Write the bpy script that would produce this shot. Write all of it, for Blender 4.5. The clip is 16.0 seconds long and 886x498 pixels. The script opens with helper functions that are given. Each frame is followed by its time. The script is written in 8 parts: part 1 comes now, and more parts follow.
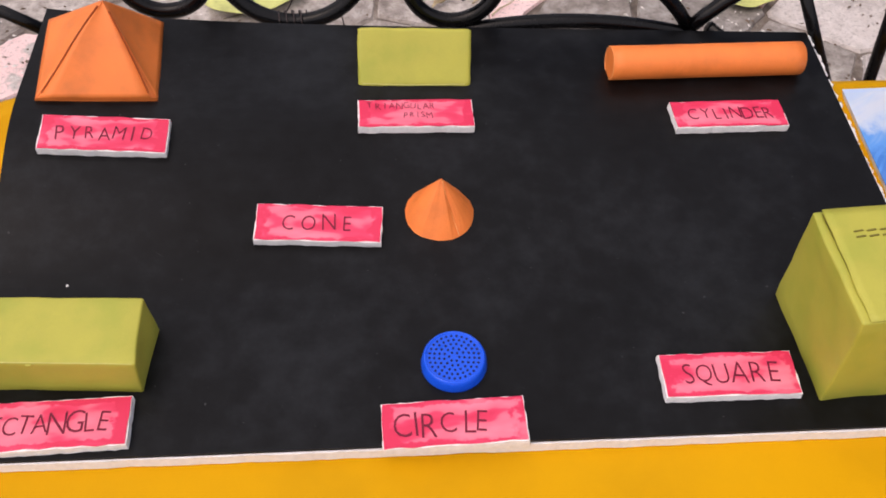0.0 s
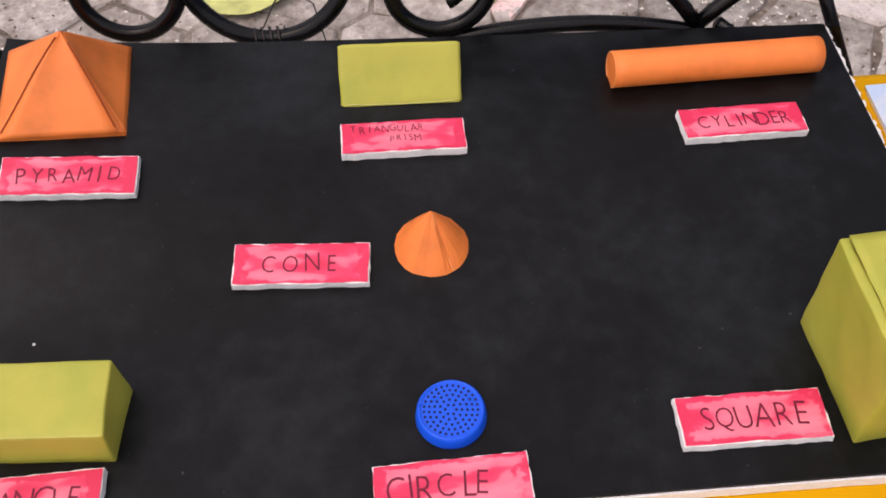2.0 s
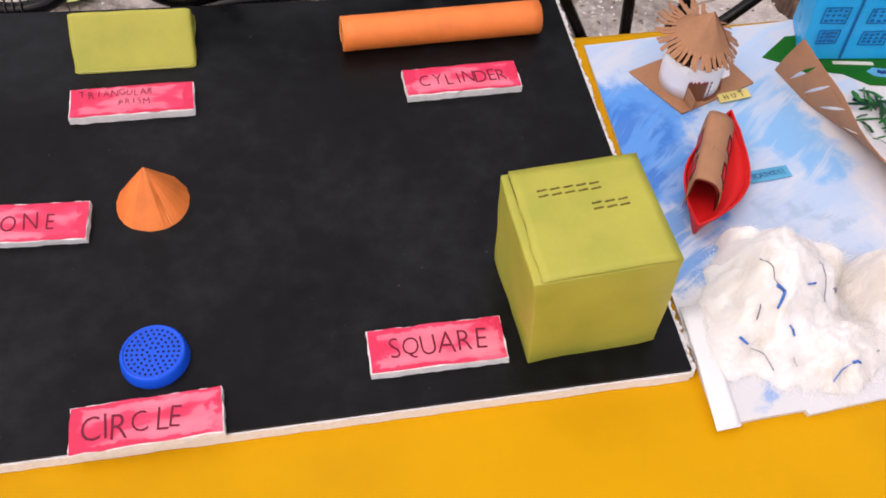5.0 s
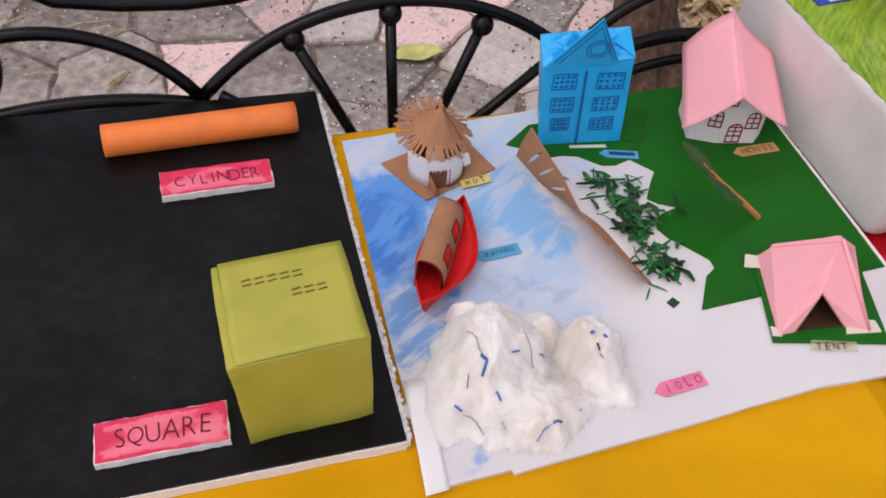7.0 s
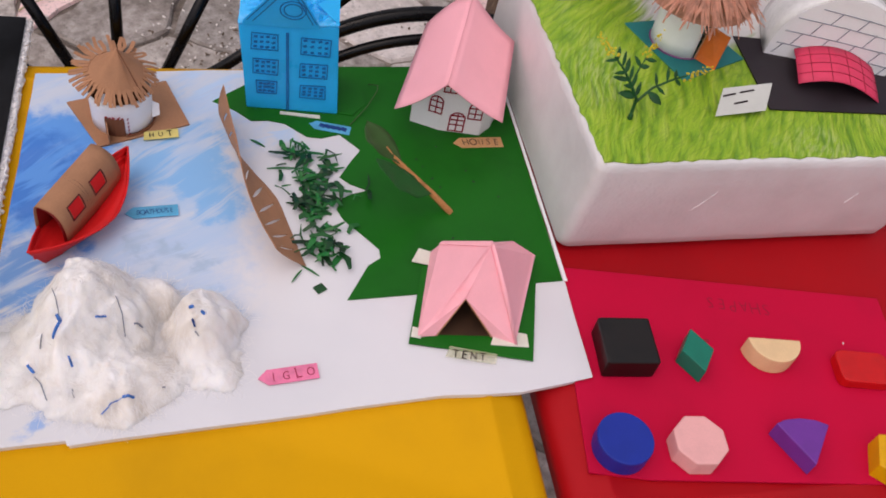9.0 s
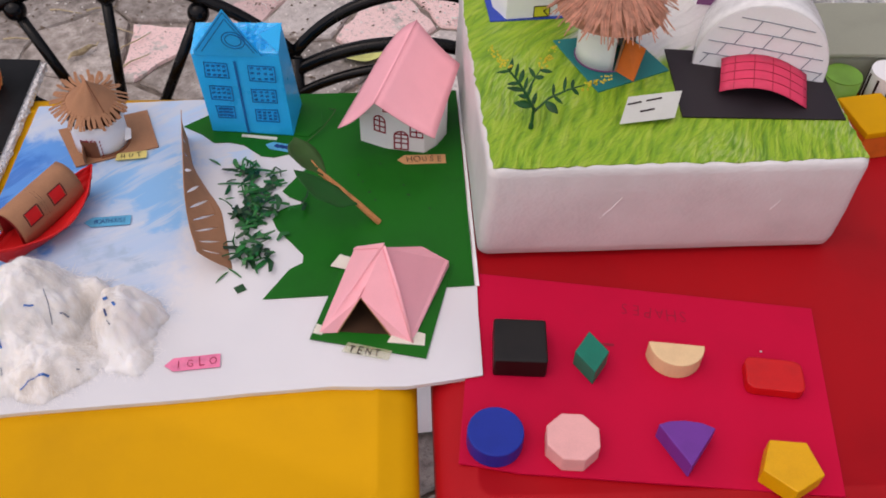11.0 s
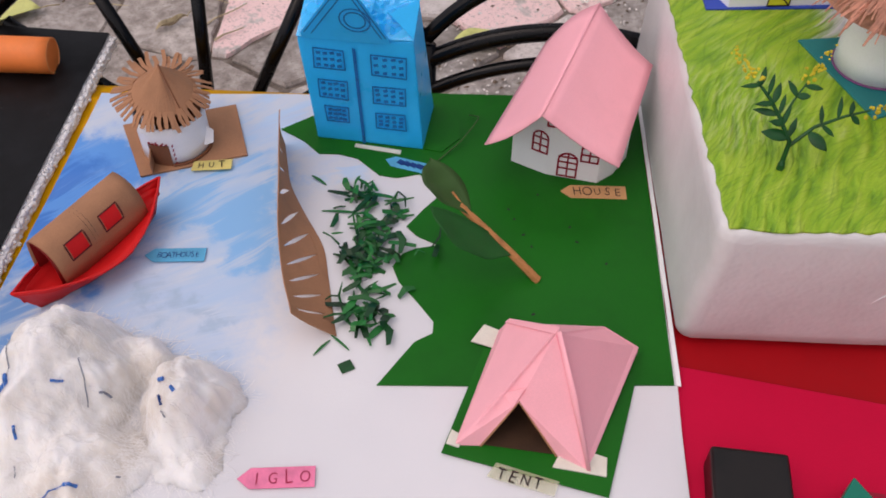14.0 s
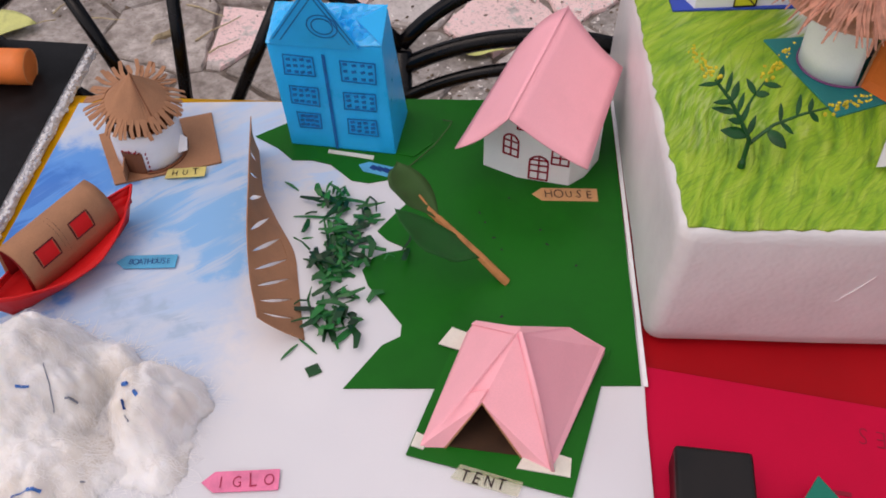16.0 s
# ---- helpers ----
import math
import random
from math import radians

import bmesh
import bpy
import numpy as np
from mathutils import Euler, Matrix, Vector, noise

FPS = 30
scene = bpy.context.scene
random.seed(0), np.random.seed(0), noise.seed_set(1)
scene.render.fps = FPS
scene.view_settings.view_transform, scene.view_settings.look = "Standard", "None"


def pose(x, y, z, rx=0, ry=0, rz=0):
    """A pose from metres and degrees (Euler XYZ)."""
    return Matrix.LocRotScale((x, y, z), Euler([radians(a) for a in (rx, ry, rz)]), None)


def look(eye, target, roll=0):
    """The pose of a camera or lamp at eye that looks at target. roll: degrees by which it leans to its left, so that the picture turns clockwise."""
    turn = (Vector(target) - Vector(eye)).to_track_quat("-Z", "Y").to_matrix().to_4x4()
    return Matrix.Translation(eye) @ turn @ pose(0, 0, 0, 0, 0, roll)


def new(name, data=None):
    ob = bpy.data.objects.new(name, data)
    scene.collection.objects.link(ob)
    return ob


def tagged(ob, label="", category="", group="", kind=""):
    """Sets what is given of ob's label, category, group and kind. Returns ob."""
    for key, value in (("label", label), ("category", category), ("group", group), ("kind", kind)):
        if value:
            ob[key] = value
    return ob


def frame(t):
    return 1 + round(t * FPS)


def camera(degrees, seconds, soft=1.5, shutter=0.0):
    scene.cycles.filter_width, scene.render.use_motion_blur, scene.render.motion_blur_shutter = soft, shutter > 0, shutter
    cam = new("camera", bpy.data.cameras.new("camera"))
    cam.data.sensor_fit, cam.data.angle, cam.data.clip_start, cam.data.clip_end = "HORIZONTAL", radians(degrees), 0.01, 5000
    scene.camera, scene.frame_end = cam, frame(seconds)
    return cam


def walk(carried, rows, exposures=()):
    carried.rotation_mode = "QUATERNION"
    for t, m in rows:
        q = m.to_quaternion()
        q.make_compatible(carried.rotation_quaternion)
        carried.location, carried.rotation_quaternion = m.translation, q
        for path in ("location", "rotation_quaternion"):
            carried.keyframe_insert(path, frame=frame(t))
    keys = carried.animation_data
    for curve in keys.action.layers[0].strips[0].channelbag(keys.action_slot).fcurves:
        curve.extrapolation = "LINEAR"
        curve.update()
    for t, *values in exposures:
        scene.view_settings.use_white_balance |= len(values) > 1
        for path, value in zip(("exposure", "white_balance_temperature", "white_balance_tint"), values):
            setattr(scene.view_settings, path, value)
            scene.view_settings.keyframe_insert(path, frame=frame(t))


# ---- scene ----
cam = camera(51.6, 16.0, 1.75)
PATH = [
    (0, (0.164, 0.013, 1.184), (0.135, 1.258, -0.381), 1.5),
    (0.5, (0.175, 0.017, 1.171), (0.127, 1.263, -0.393), 0.8),
    (1, (0.175, 0.025, 1.167), (0.094, 1.267, -0.399), -0.4),
    (1.5, (0.176, 0.055, 1.171), (0.095, 1.299, -0.393), -1.0),
    (2, (0.181, 0.082, 1.167), (0.113, 1.288, -0.427), -2.4),
    (2.5, (0.173, 0.091, 1.172), (0.134, 1.238, -0.466), -2.9),
    (3, (0.162, 0.1, 1.168), (0.148, 1.218, -0.49), -2.4),
    (3.5, (0.165, 0.109, 1.17), (0.175, 1.18, -0.518), -1.3),
    (4, (0.196, 0.101, 1.175), (0.226, 1.165, -0.518), -0.7),
    (4.5, (0.278, 0.068, 1.178), (0.328, 1.189, -0.477), 0.3),
    (4.7, (0.302, 0.05, 1.175), (0.381, 1.204, -0.457), 1.4),
    (6.8, (0.459, -0.028, 1.215), (0.729, 1.295, -0.26), 3.7),
    (7, (0.483, -0.022, 1.22), (0.765, 1.301, -0.253), 4.1),
    (7.2, (0.514, -0.024, 1.216), (0.813, 1.299, -0.240), 4.7),
    (7.5, (0.562, -0.026, 1.211), (0.887, 1.294, -0.256), 5.7),
    (8, (0.64, -0.03, 1.214), (0.987, 1.284, -0.253), 8.3),
    (8.5, (0.71, -0.029, 1.205), (1.057, 1.28, -0.267), 11.0),
    (9, (0.762, -0.02, 1.213), (1.1, 1.251, -0.294), 13.8),
    (9.5, (0.798, -0.009, 1.229), (1.045, 1.275, -0.284), 11.2),
    (10, (0.813, -0.013, 1.229), (1.054, 1.3, -0.26), 10.1),
    (10.2, (0.854, -0.029, 1.23), (1.008, 1.3, -0.257), 7.2),
    (12.3, (1.027, -0.105, 1.248), (0.888, 1.293, -0.176), 0.4),
    (12.5, (1.019, -0.095, 1.242), (0.851, 1.303, -0.177), 0.1),
    (13, (0.962, 0.0, 1.206), (0.767, 1.397, -0.212), -0.8),
    (13.5, (0.899, 0.073, 1.142), (0.704, 1.439, -0.306), -0.2),
    (14, (0.904, 0.116, 1.102), (0.705, 1.435, -0.389), 0.2),
    (14.5, (0.898, 0.128, 1.09), (0.676, 1.412, -0.427), -0.7),
    (15, (0.886, 0.125, 1.089), (0.662, 1.393, -0.442), -0.9),
    (15.5, (0.897, 0.12, 1.093), (0.665, 1.414, -0.414), -1.0),
    (16, (0.933, 0.115, 1.099), (0.711, 1.449, -0.374), -1.1),
]
walk(cam, [(t, look(eye, target, roll)) for t, eye, target, roll in PATH], exposures=[(0.0, 0.32, 6800, 19), (4.5, 0.38, 6800, 19), (7.0, -0.05, 6680, 19), (16.0, -0.08, 6680, 19)])

# ---- light ----
world = bpy.data.worlds.new("sky")
scene.world = world
world.use_nodes = True
_wn = world.node_tree.nodes
_sky = _wn.new("ShaderNodeTexSky")
_sky.sky_type, _sky.sun_disc = "NISHITA", False
_sky.sun_elevation, _sky.sun_rotation = radians(64), radians(232)
_sky.air_density, _sky.dust_density, _sky.ozone_density = 0.8, 5.0, 1.0
world.node_tree.links.new(_sky.outputs[0], _wn["Background"].inputs[0])
_wn["Background"].inputs[1].default_value = 0.09
sun = new("sun", bpy.data.lights.new("sun", "SUN"))
sun.data.energy, sun.data.angle, sun.data.color = 1.75, radians(150), (1.0, 0.985, 0.965)
SUN_FROM = Vector((-0.34, -0.26, 0.90))
sun.matrix_world = look((0, 0, 5), Vector((0, 0, 5)) - SUN_FROM)

# ---- materials ----
def nodes_of(name):
    m = bpy.data.materials.new(name)
    m.use_nodes = True
    nt = m.node_tree
    return m, nt, nt.nodes, nt.links, nt.nodes["Principled BSDF"]


def noise_node(nt, vec, scale, detail=3.0, rough=0.55):
    n = nt.nodes.new("ShaderNodeTexNoise")
    n.inputs["Scale"].default_value, n.inputs["Detail"].default_value, n.inputs["Roughness"].default_value = scale, detail, rough
    if vec is not None:
        nt.links.new(vec, n.inputs["Vector"])
    return n.outputs["Fac"]


def ramp_node(nt, fac, stops):
    r = nt.nodes.new("ShaderNodeValToRGB")
    while len(r.color_ramp.elements) < len(stops):
        r.color_ramp.elements.new(0.5)
    for e, (p, c) in zip(r.color_ramp.elements, stops):
        e.position, e.color = p, (*c, 1) if len(c) == 3 else c
    nt.links.new(fac, r.inputs[0])
    return r.outputs[0]


def mix_node(nt, fac, a, b, blend="MIX"):
    m = nt.nodes.new("ShaderNodeMix")
    m.data_type, m.blend_type = "RGBA", blend
    for sock, v in ((m.inputs[0], fac), (m.inputs[6], a), (m.inputs[7], b)):
        if isinstance(v, (int, float)):
            sock.default_value = v
        elif isinstance(v, tuple):
            sock.default_value = (*v, 1)
        else:
            nt.links.new(v, sock)
    return m.outputs[2]


def math_node(nt, op, a, b=0.0, c=0.0, clamp=False):
    m = nt.nodes.new("ShaderNodeMath")
    m.operation, m.use_clamp = op, clamp
    for sock, v in zip(m.inputs, (a, b, c)):
        if isinstance(v, (int, float)):
            sock.default_value = v
        else:
            nt.links.new(v, sock)
    return m.outputs[0]


def smooth_node(nt, v, lo, hi, a=0.0, b=1.0):
    m = nt.nodes.new("ShaderNodeMapRange")
    m.interpolation_type = "SMOOTHSTEP"
    nt.links.new(v, m.inputs[0])
    for i, x in zip((1, 2, 3, 4), (lo, hi, a, b)):
        m.inputs[i].default_value = x
    return m.outputs[0]


def turned(nt, vec, rot, scale):
    """Turns the coordinates first and stretches them after."""
    a, b = nt.nodes.new("ShaderNodeMapping"), nt.nodes.new("ShaderNodeMapping")
    a.inputs["Rotation"].default_value = (0, 0, radians(rot))
    b.inputs["Scale"].default_value = scale
    nt.links.new(vec, a.inputs[0])
    nt.links.new(a.outputs[0], b.inputs[0])
    return b.outputs[0]


def coords(nt, rot=0.0, scale=(1, 1, 1)):
    c = nt.nodes.new("ShaderNodeTexCoord")
    return turned(nt, c.outputs["Object"], rot, scale)


def bump_node(nt, bsdf, height, strength, dist=0.001):
    b = nt.nodes.new("ShaderNodeBump")
    b.inputs["Strength"].default_value, b.inputs["Distance"].default_value = strength, dist
    nt.links.new(height, b.inputs["Height"])
    nt.links.new(b.outputs[0], bsdf.inputs["Normal"])


def surface(name, col, rough=0.6, blot=25.0, amount=0.12, grain=900.0, bump=0.15, metal=0.0, spec=0.32, vary=0.0, dark=None, crease=0.0, island=False, thin=0.0):
    """A surface of one colour with blotches, fine grain and relief; vary: shade from piece to piece; crease: larger soft dents."""
    m, nt, n, l, b = nodes_of(name)
    v = coords(nt)
    big, fine = noise_node(nt, v, blot, 4.0), noise_node(nt, v, grain, 2.0)
    lo = dark or tuple(c * (1 - amount * 2.2) for c in col)
    hi = tuple(min(1.0, c * (1 + amount)) for c in col)
    c = ramp_node(nt, big, [(0.25, lo), (0.5, col), (0.78, hi)])
    c = mix_node(nt, smooth_node(nt, fine, 0.3, 0.75, 0.0, 0.35), c, tuple(x * 0.8 for x in col))
    if vary:
        o = nt.nodes.new("ShaderNodeNewGeometry" if island else "ShaderNodeObjectInfo")
        h = nt.nodes.new("ShaderNodeHueSaturation")
        l.new(smooth_node(nt, o.outputs["Random Per Island" if island else "Random"], 0, 1, 1 - vary, 1 + vary), h.inputs["Value"])
        l.new(c, h.inputs["Color"])
        c = h.outputs[0]
    l.new(c, b.inputs["Base Color"])
    b.inputs["Metallic"].default_value, b.inputs["Specular IOR Level"].default_value = metal, spec
    l.new(smooth_node(nt, big, 0.2, 0.8, max(0.05, rough - 0.08), min(1, rough + 0.08)), b.inputs["Roughness"])
    h = fine
    if crease:
        h = math_node(nt, "ADD", fine, math_node(nt, "MULTIPLY", noise_node(nt, v, 28.0, 2.0), crease))
    bump_node(nt, b, h, bump)
    if thin:
        tr, mx = nt.nodes.new("ShaderNodeBsdfTranslucent"), nt.nodes.new("ShaderNodeMixShader")
        l.new(c, tr.inputs["Color"])
        mx.inputs[0].default_value = thin
        l.new(b.outputs[0], mx.inputs[1])
        l.new(tr.outputs[0], mx.inputs[2])
        l.new(mx.outputs[0], n["Material Output"].inputs["Surface"])
    return m


M = {}
M["yellow"] = surface("yellow_plastic", (0.69, 0.350, 0.0), 0.6, 8, 0.07, 1500, 0.05, spec=0.12)
M["red"] = surface("red_plastic", (0.40, 0.004, 0.008), 0.5, 7, 0.10, 1500, 0.05, spec=0.16)
M["fluff"] = surface("loose_cotton_fibre", (0.92, 0.91, 0.90), 1.0, 40, 0.01, 900, 0.0, spec=0.0, thin=0.5)
M["tape_shell"] = surface("clear_tape_over_white_paper", (0.78, 0.78, 0.77), 0.16, 40, 0.10, 300, 0.35, crease=5.0)
M["foam_rough"] = surface("broken_foam", (0.86, 0.85, 0.84), 0.8, 160, 0.04, 300, 0.5)
M["orange"] = surface("orange_paper", (0.90, 0.230, 0.045), 0.50, 34, 0.11, 1400, 0.15, crease=6.0, spec=0.45)
M["orange_pale"] = surface("pale_orange_cut_edge", (0.92, 0.36, 0.12), 0.6, 60, 0.1, 1200, 0.1)
# dark orange that paints the shadow line along the pyramid's creases
M["orange_shade"] = surface("shaded_orange_crease", (0.33, 0.055, 0.006), 0.65, 60, 0.1, 1200, 0.15)
M["olive"] = surface("olive_green_paper", (0.45, 0.43, 0.062), 0.48, 26, 0.13, 1400, 0.15, crease=7.0, dark=(0.34, 0.375, 0.045), spec=0.42)
M["olive_pale"] = surface("pale_olive_paper_edge", (0.60, 0.58, 0.19), 0.6, 90, 0.14, 900, 0.2)
M["pencil"] = surface("olive_brown_pencil", (0.17, 0.145, 0.022), 0.6, 300, 0.25, 900, 0.05)
M["ink"] = surface("dark_ink", (0.022, 0.010, 0.011), 0.6, 300, 0.2, 900, 0.05)
M["ink_maroon"] = surface("maroon_pen_ink", (0.19, 0.010, 0.034), 0.6, 300, 0.25, 900, 0.05)
M["ink_red"] = surface("red_ink", (0.30, 0.005, 0.022), 0.6, 300, 0.2, 900, 0.05)
M["ink_red_dark"] = surface("dark_red_outline_ink", (0.10, 0.008, 0.010), 0.6, 300, 0.2, 900, 0.05)
M["lining_red"] = surface("dark_red_paper_inside", (0.22, 0.006, 0.006), 0.6, 40, 0.15, 900, 0.15)
M["ink_rose"] = surface("rose_pen_ink", (0.40, 0.02, 0.07), 0.6, 300, 0.2, 900, 0.05)
M["ink_blue"] = surface("blue_ink", (0.01, 0.05, 0.22), 0.6, 300, 0.2, 900, 0.05)
M["ink_tower"] = surface("blue_pen_on_blue", (0.006, 0.13, 0.42), 0.5, 200, 0.2, 900, 0.05)
M["ink_sky"] = surface("blue_marker", (0.05, 0.18, 0.56), 0.6, 200, 0.3, 900, 0.05)
M["ink_grey"] = surface("grey_marker", (0.22, 0.24, 0.30), 0.6, 200, 0.3, 900, 0.05)
M["blue_cap"] = surface("blue_cap_plastic", (0.004, 0.095, 0.76), 0.32, 20, 0.06, 1500, 0.03)
M["hole"] = surface("dark_hole", (0.002, 0.004, 0.045), 0.6, 20, 0.1, 900, 0.03)
M["kraft"] = surface("brown_cardboard", (0.41, 0.205, 0.108), 0.75, 40, 0.10, 700, 0.35)
# darker copy of the cardboard; paints the shade inside the hut
M["kraft_dark"] = surface("darker_brown_cardboard", (0.20, 0.075, 0.035), 0.75, 40, 0.12, 700, 0.3)
M["white_paper"] = surface("white_paper", (0.88, 0.88, 0.89), 0.6, 20, 0.03, 1400, 0.10, crease=1.5)
M["card_dull"] = surface("dull_white_card", (0.60, 0.61, 0.57), 0.5, 30, 0.05, 1200, 0.1, crease=2.0)
# brown paper with the shade inside the tent put into its colour
M["tent_floor"] = surface("shaded_brown_tent_floor", (0.055, 0.026, 0.012), 0.8, 60, 0.2, 900, 0.2)
M["sky_crumpled"] = surface("crumpled_blue_glazed_paper", (0.004, 0.46, 0.93), 0.16, 24, 0.07, 300, 0.55, crease=14.0, spec=0.6)
M["red_paper"] = surface("red_paper", (0.70, 0.012, 0.012), 0.55, 30, 0.10, 1200, 0.15, crease=3.0)
M["sky_paper"] = surface("sky_blue_glazed_paper", (0.004, 0.46, 0.93), 0.32, 24, 0.07, 1300, 0.12, crease=6.0, spec=0.30)
M["pink_paper"] = surface("pink_paper", (1.0, 0.47, 0.53), 0.65, 25, 0.03, 1400, 0.10, crease=2.0, spec=0.2)
# darker pink that paints crease shade along the tent's front fold
M["pink_shade"] = surface("pink_crease_shade", (0.90, 0.30, 0.38), 0.6, 60, 0.08, 1200, 0.12)
M["green_paper"] = surface("dark_green_paper", (0.006, 0.125, 0.008), 0.42, 14, 0.12, 1200, 0.10, crease=1.0, spec=0.14)
M["leaf_paper"] = surface("green_paper_shreds", (0.006, 0.095, 0.016), 0.36, 60, 0.25, 1200, 0.10, vary=0.75, island=True, spec=0.4)
M["crown_paper"] = surface("olive_green_leaf_paper", (0.038, 0.095, 0.020), 0.55, 30, 0.2, 1200, 0.15)
M["crown_dark"] = surface("mid_green_leaf_paper", (0.009, 0.098, 0.014), 0.55, 30, 0.2, 1200, 0.15)
M["tape"] = surface("masking_tape", (0.72, 0.70, 0.60), 0.5, 60, 0.1, 900, 0.2)
M["tag_yellow"] = surface("yellow_tag", (0.72, 0.62, 0.20), 0.6, 60, 0.1, 900, 0.2)
M["tag_blue"] = surface("blue_tag", (0.09, 0.40, 0.64), 0.6, 60, 0.15, 900, 0.2)
M["tag_pink"] = surface("pink_tag", (0.85, 0.22, 0.38), 0.6, 60, 0.15, 900, 0.2)
M["tag_tan"] = surface("tan_tag", (0.66, 0.36, 0.16), 0.6, 60, 0.1, 900, 0.2)
M["stick"] = surface("wooden_stick", (0.52, 0.23, 0.08), 0.7, 90, 0.2, 700, 0.3)
M["iron"] = surface("black_painted_iron", (0.003, 0.003, 0.0035), 0.24, 60, 0.4, 300, 0.05, spec=0.22)
M["wire"] = surface("thin_steel_wire", (0.05, 0.04, 0.04), 0.4, 200, 0.3, 900, 0.2, metal=0.6)
M["magenta"] = surface("crimson_foam_sheet", (0.56, 0.006, 0.044), 0.62, 10, 0.06, 1600, 0.12, spec=0.08)
M["black_block"] = surface("black_plastic", (0.008, 0.006, 0.005), 0.35, 40, 0.3, 900, 0.05)
M["green_block"] = surface("green_plastic", (0.0, 0.17, 0.11), 0.35, 40, 0.08, 900, 0.05)
M["cream_block"] = surface("cream_plastic", (0.78, 0.55, 0.30), 0.4, 40, 0.06, 900, 0.05)
M["red_block"] = surface("red_block_plastic", (0.58, 0.008, 0.008), 0.4, 40, 0.08, 900, 0.05)
M["blue_block"] = surface("blue_block_plastic", (0.006, 0.026, 0.30), 0.35, 40, 0.08, 900, 0.05)
M["pink_block"] = surface("pale_pink_plastic", (0.82, 0.42, 0.40), 0.4, 40, 0.05, 900, 0.05)
M["purple_block"] = surface("purple_plastic", (0.16, 0.035, 0.30), 0.38, 40, 0.08, 900, 0.05)
M["yellow_block"] = surface("yellow_block_plastic", (0.75, 0.38, 0.0), 0.38, 40, 0.06, 900, 0.05)
M["teal"] = surface("teal_paper", (0.012, 0.20, 0.20), 0.55, 30, 0.08, 1200, 0.12)
M["door_orange"] = surface("orange_card", (0.66, 0.15, 0.015), 0.6, 60, 0.1, 1200, 0.12)
M["raffia"] = surface("peach_raffia", (0.66, 0.33, 0.225), 0.7, 120, 0.25, 600, 0.3, vary=0.16, island=True, thin=0.35)
M["black_card"] = surface("black_card", (0.020, 0.014, 0.018), 0.55, 30, 0.2, 1200, 0.12)
M["emboss"] = surface("darker_crimson_emboss", (0.30, 0.006, 0.028), 0.7, 60, 0.1, 1200, 0.1)
M["rose"] = surface("rose_paper", (0.70, 0.05, 0.12), 0.6, 60, 0.08, 1200, 0.15)
M["purple_paper"] = surface("purple_paper", (0.24, 0.085, 0.22), 0.6, 60, 0.08, 1200, 0.15)
M["royal"] = surface("royal_blue_paper", (0.03, 0.07, 0.42), 0.6, 60, 0.08, 1200, 0.15)
M["lemon"] = surface("lemon_paint", (0.68, 0.66, 0.03), 0.6, 60, 0.1, 1200, 0.1)
M["plant"] = surface("dark_green_plastic_leaf", (0.008, 0.075, 0.016), 0.42, 80, 0.3, 900, 0.1)
M["flower"] = surface("yellow_flower", (0.62, 0.50, 0.025), 0.6, 80, 0.25, 900, 0.2)
M["lime_paper"] = surface("lime_paper", (0.17, 0.36, 0.045), 0.45, 30, 0.12, 1200, 0.15)
M["grey_box"] = surface("grey_green_board", (0.30, 0.31, 0.24), 0.6, 20, 0.08, 900, 0.15)
M["leaf"] = surface("yellow_green_fallen_leaf", (0.56, 0.58, 0.20), 0.5, 40, 0.18, 300, 0.3)
M["twig"] = surface("dry_twig", (0.46, 0.38, 0.24), 0.8, 90, 0.25, 500, 0.4)
M["crumb"] = surface("white_petals", (0.78, 0.74, 0.70), 0.8, 90, 0.1, 500, 0.4)
M["litter"] = surface("brown_litter", (0.17, 0.125, 0.09), 0.9, 90, 0.3, 500, 0.4)


def foam_material():
    """Pressed white foam: shallow bead dimples and soft larger dents."""
    m, nt, n, l, b = nodes_of("white_bead_foam")
    v = coords(nt)
    big = noise_node(nt, v, 14.0, 4.0, 0.6)
    l.new(ramp_node(nt, big, [(0.3, (0.62, 0.605, 0.60)), (0.5, (0.69, 0.675, 0.67)), (0.7, (0.74, 0.73, 0.725))]), b.inputs["Base Color"])
    b.inputs["Roughness"].default_value, b.inputs["Specular IOR Level"].default_value = 0.42, 0.45
    vo = nt.nodes.new("ShaderNodeTexVoronoi")
    vo.inputs["Scale"].default_value = 260.0
    l.new(v, vo.inputs["Vector"])
    h = math_node(nt, "ADD", math_node(nt, "MULTIPLY", vo.outputs["Distance"], -0.35), math_node(nt, "MULTIPLY", noise_node(nt, v, 40.0, 3.0, 0.6), 1.6))
    bump_node(nt, b, h, 0.35, 0.0016)
    return m


def clear_tape_material():
    """Yellowed clear sticky tape: most of what lies under it shows through."""
    m, nt, n, l, b = nodes_of("clear_yellowed_tape")
    l.new(ramp_node(nt, noise_node(nt, coords(nt), 70.0, 3.0), [(0.35, (0.60, 0.60, 0.34)), (0.65, (0.74, 0.74, 0.52))]), b.inputs["Base Color"])
    b.inputs["Roughness"].default_value, b.inputs["Alpha"].default_value = 0.25, 0.30
    return m


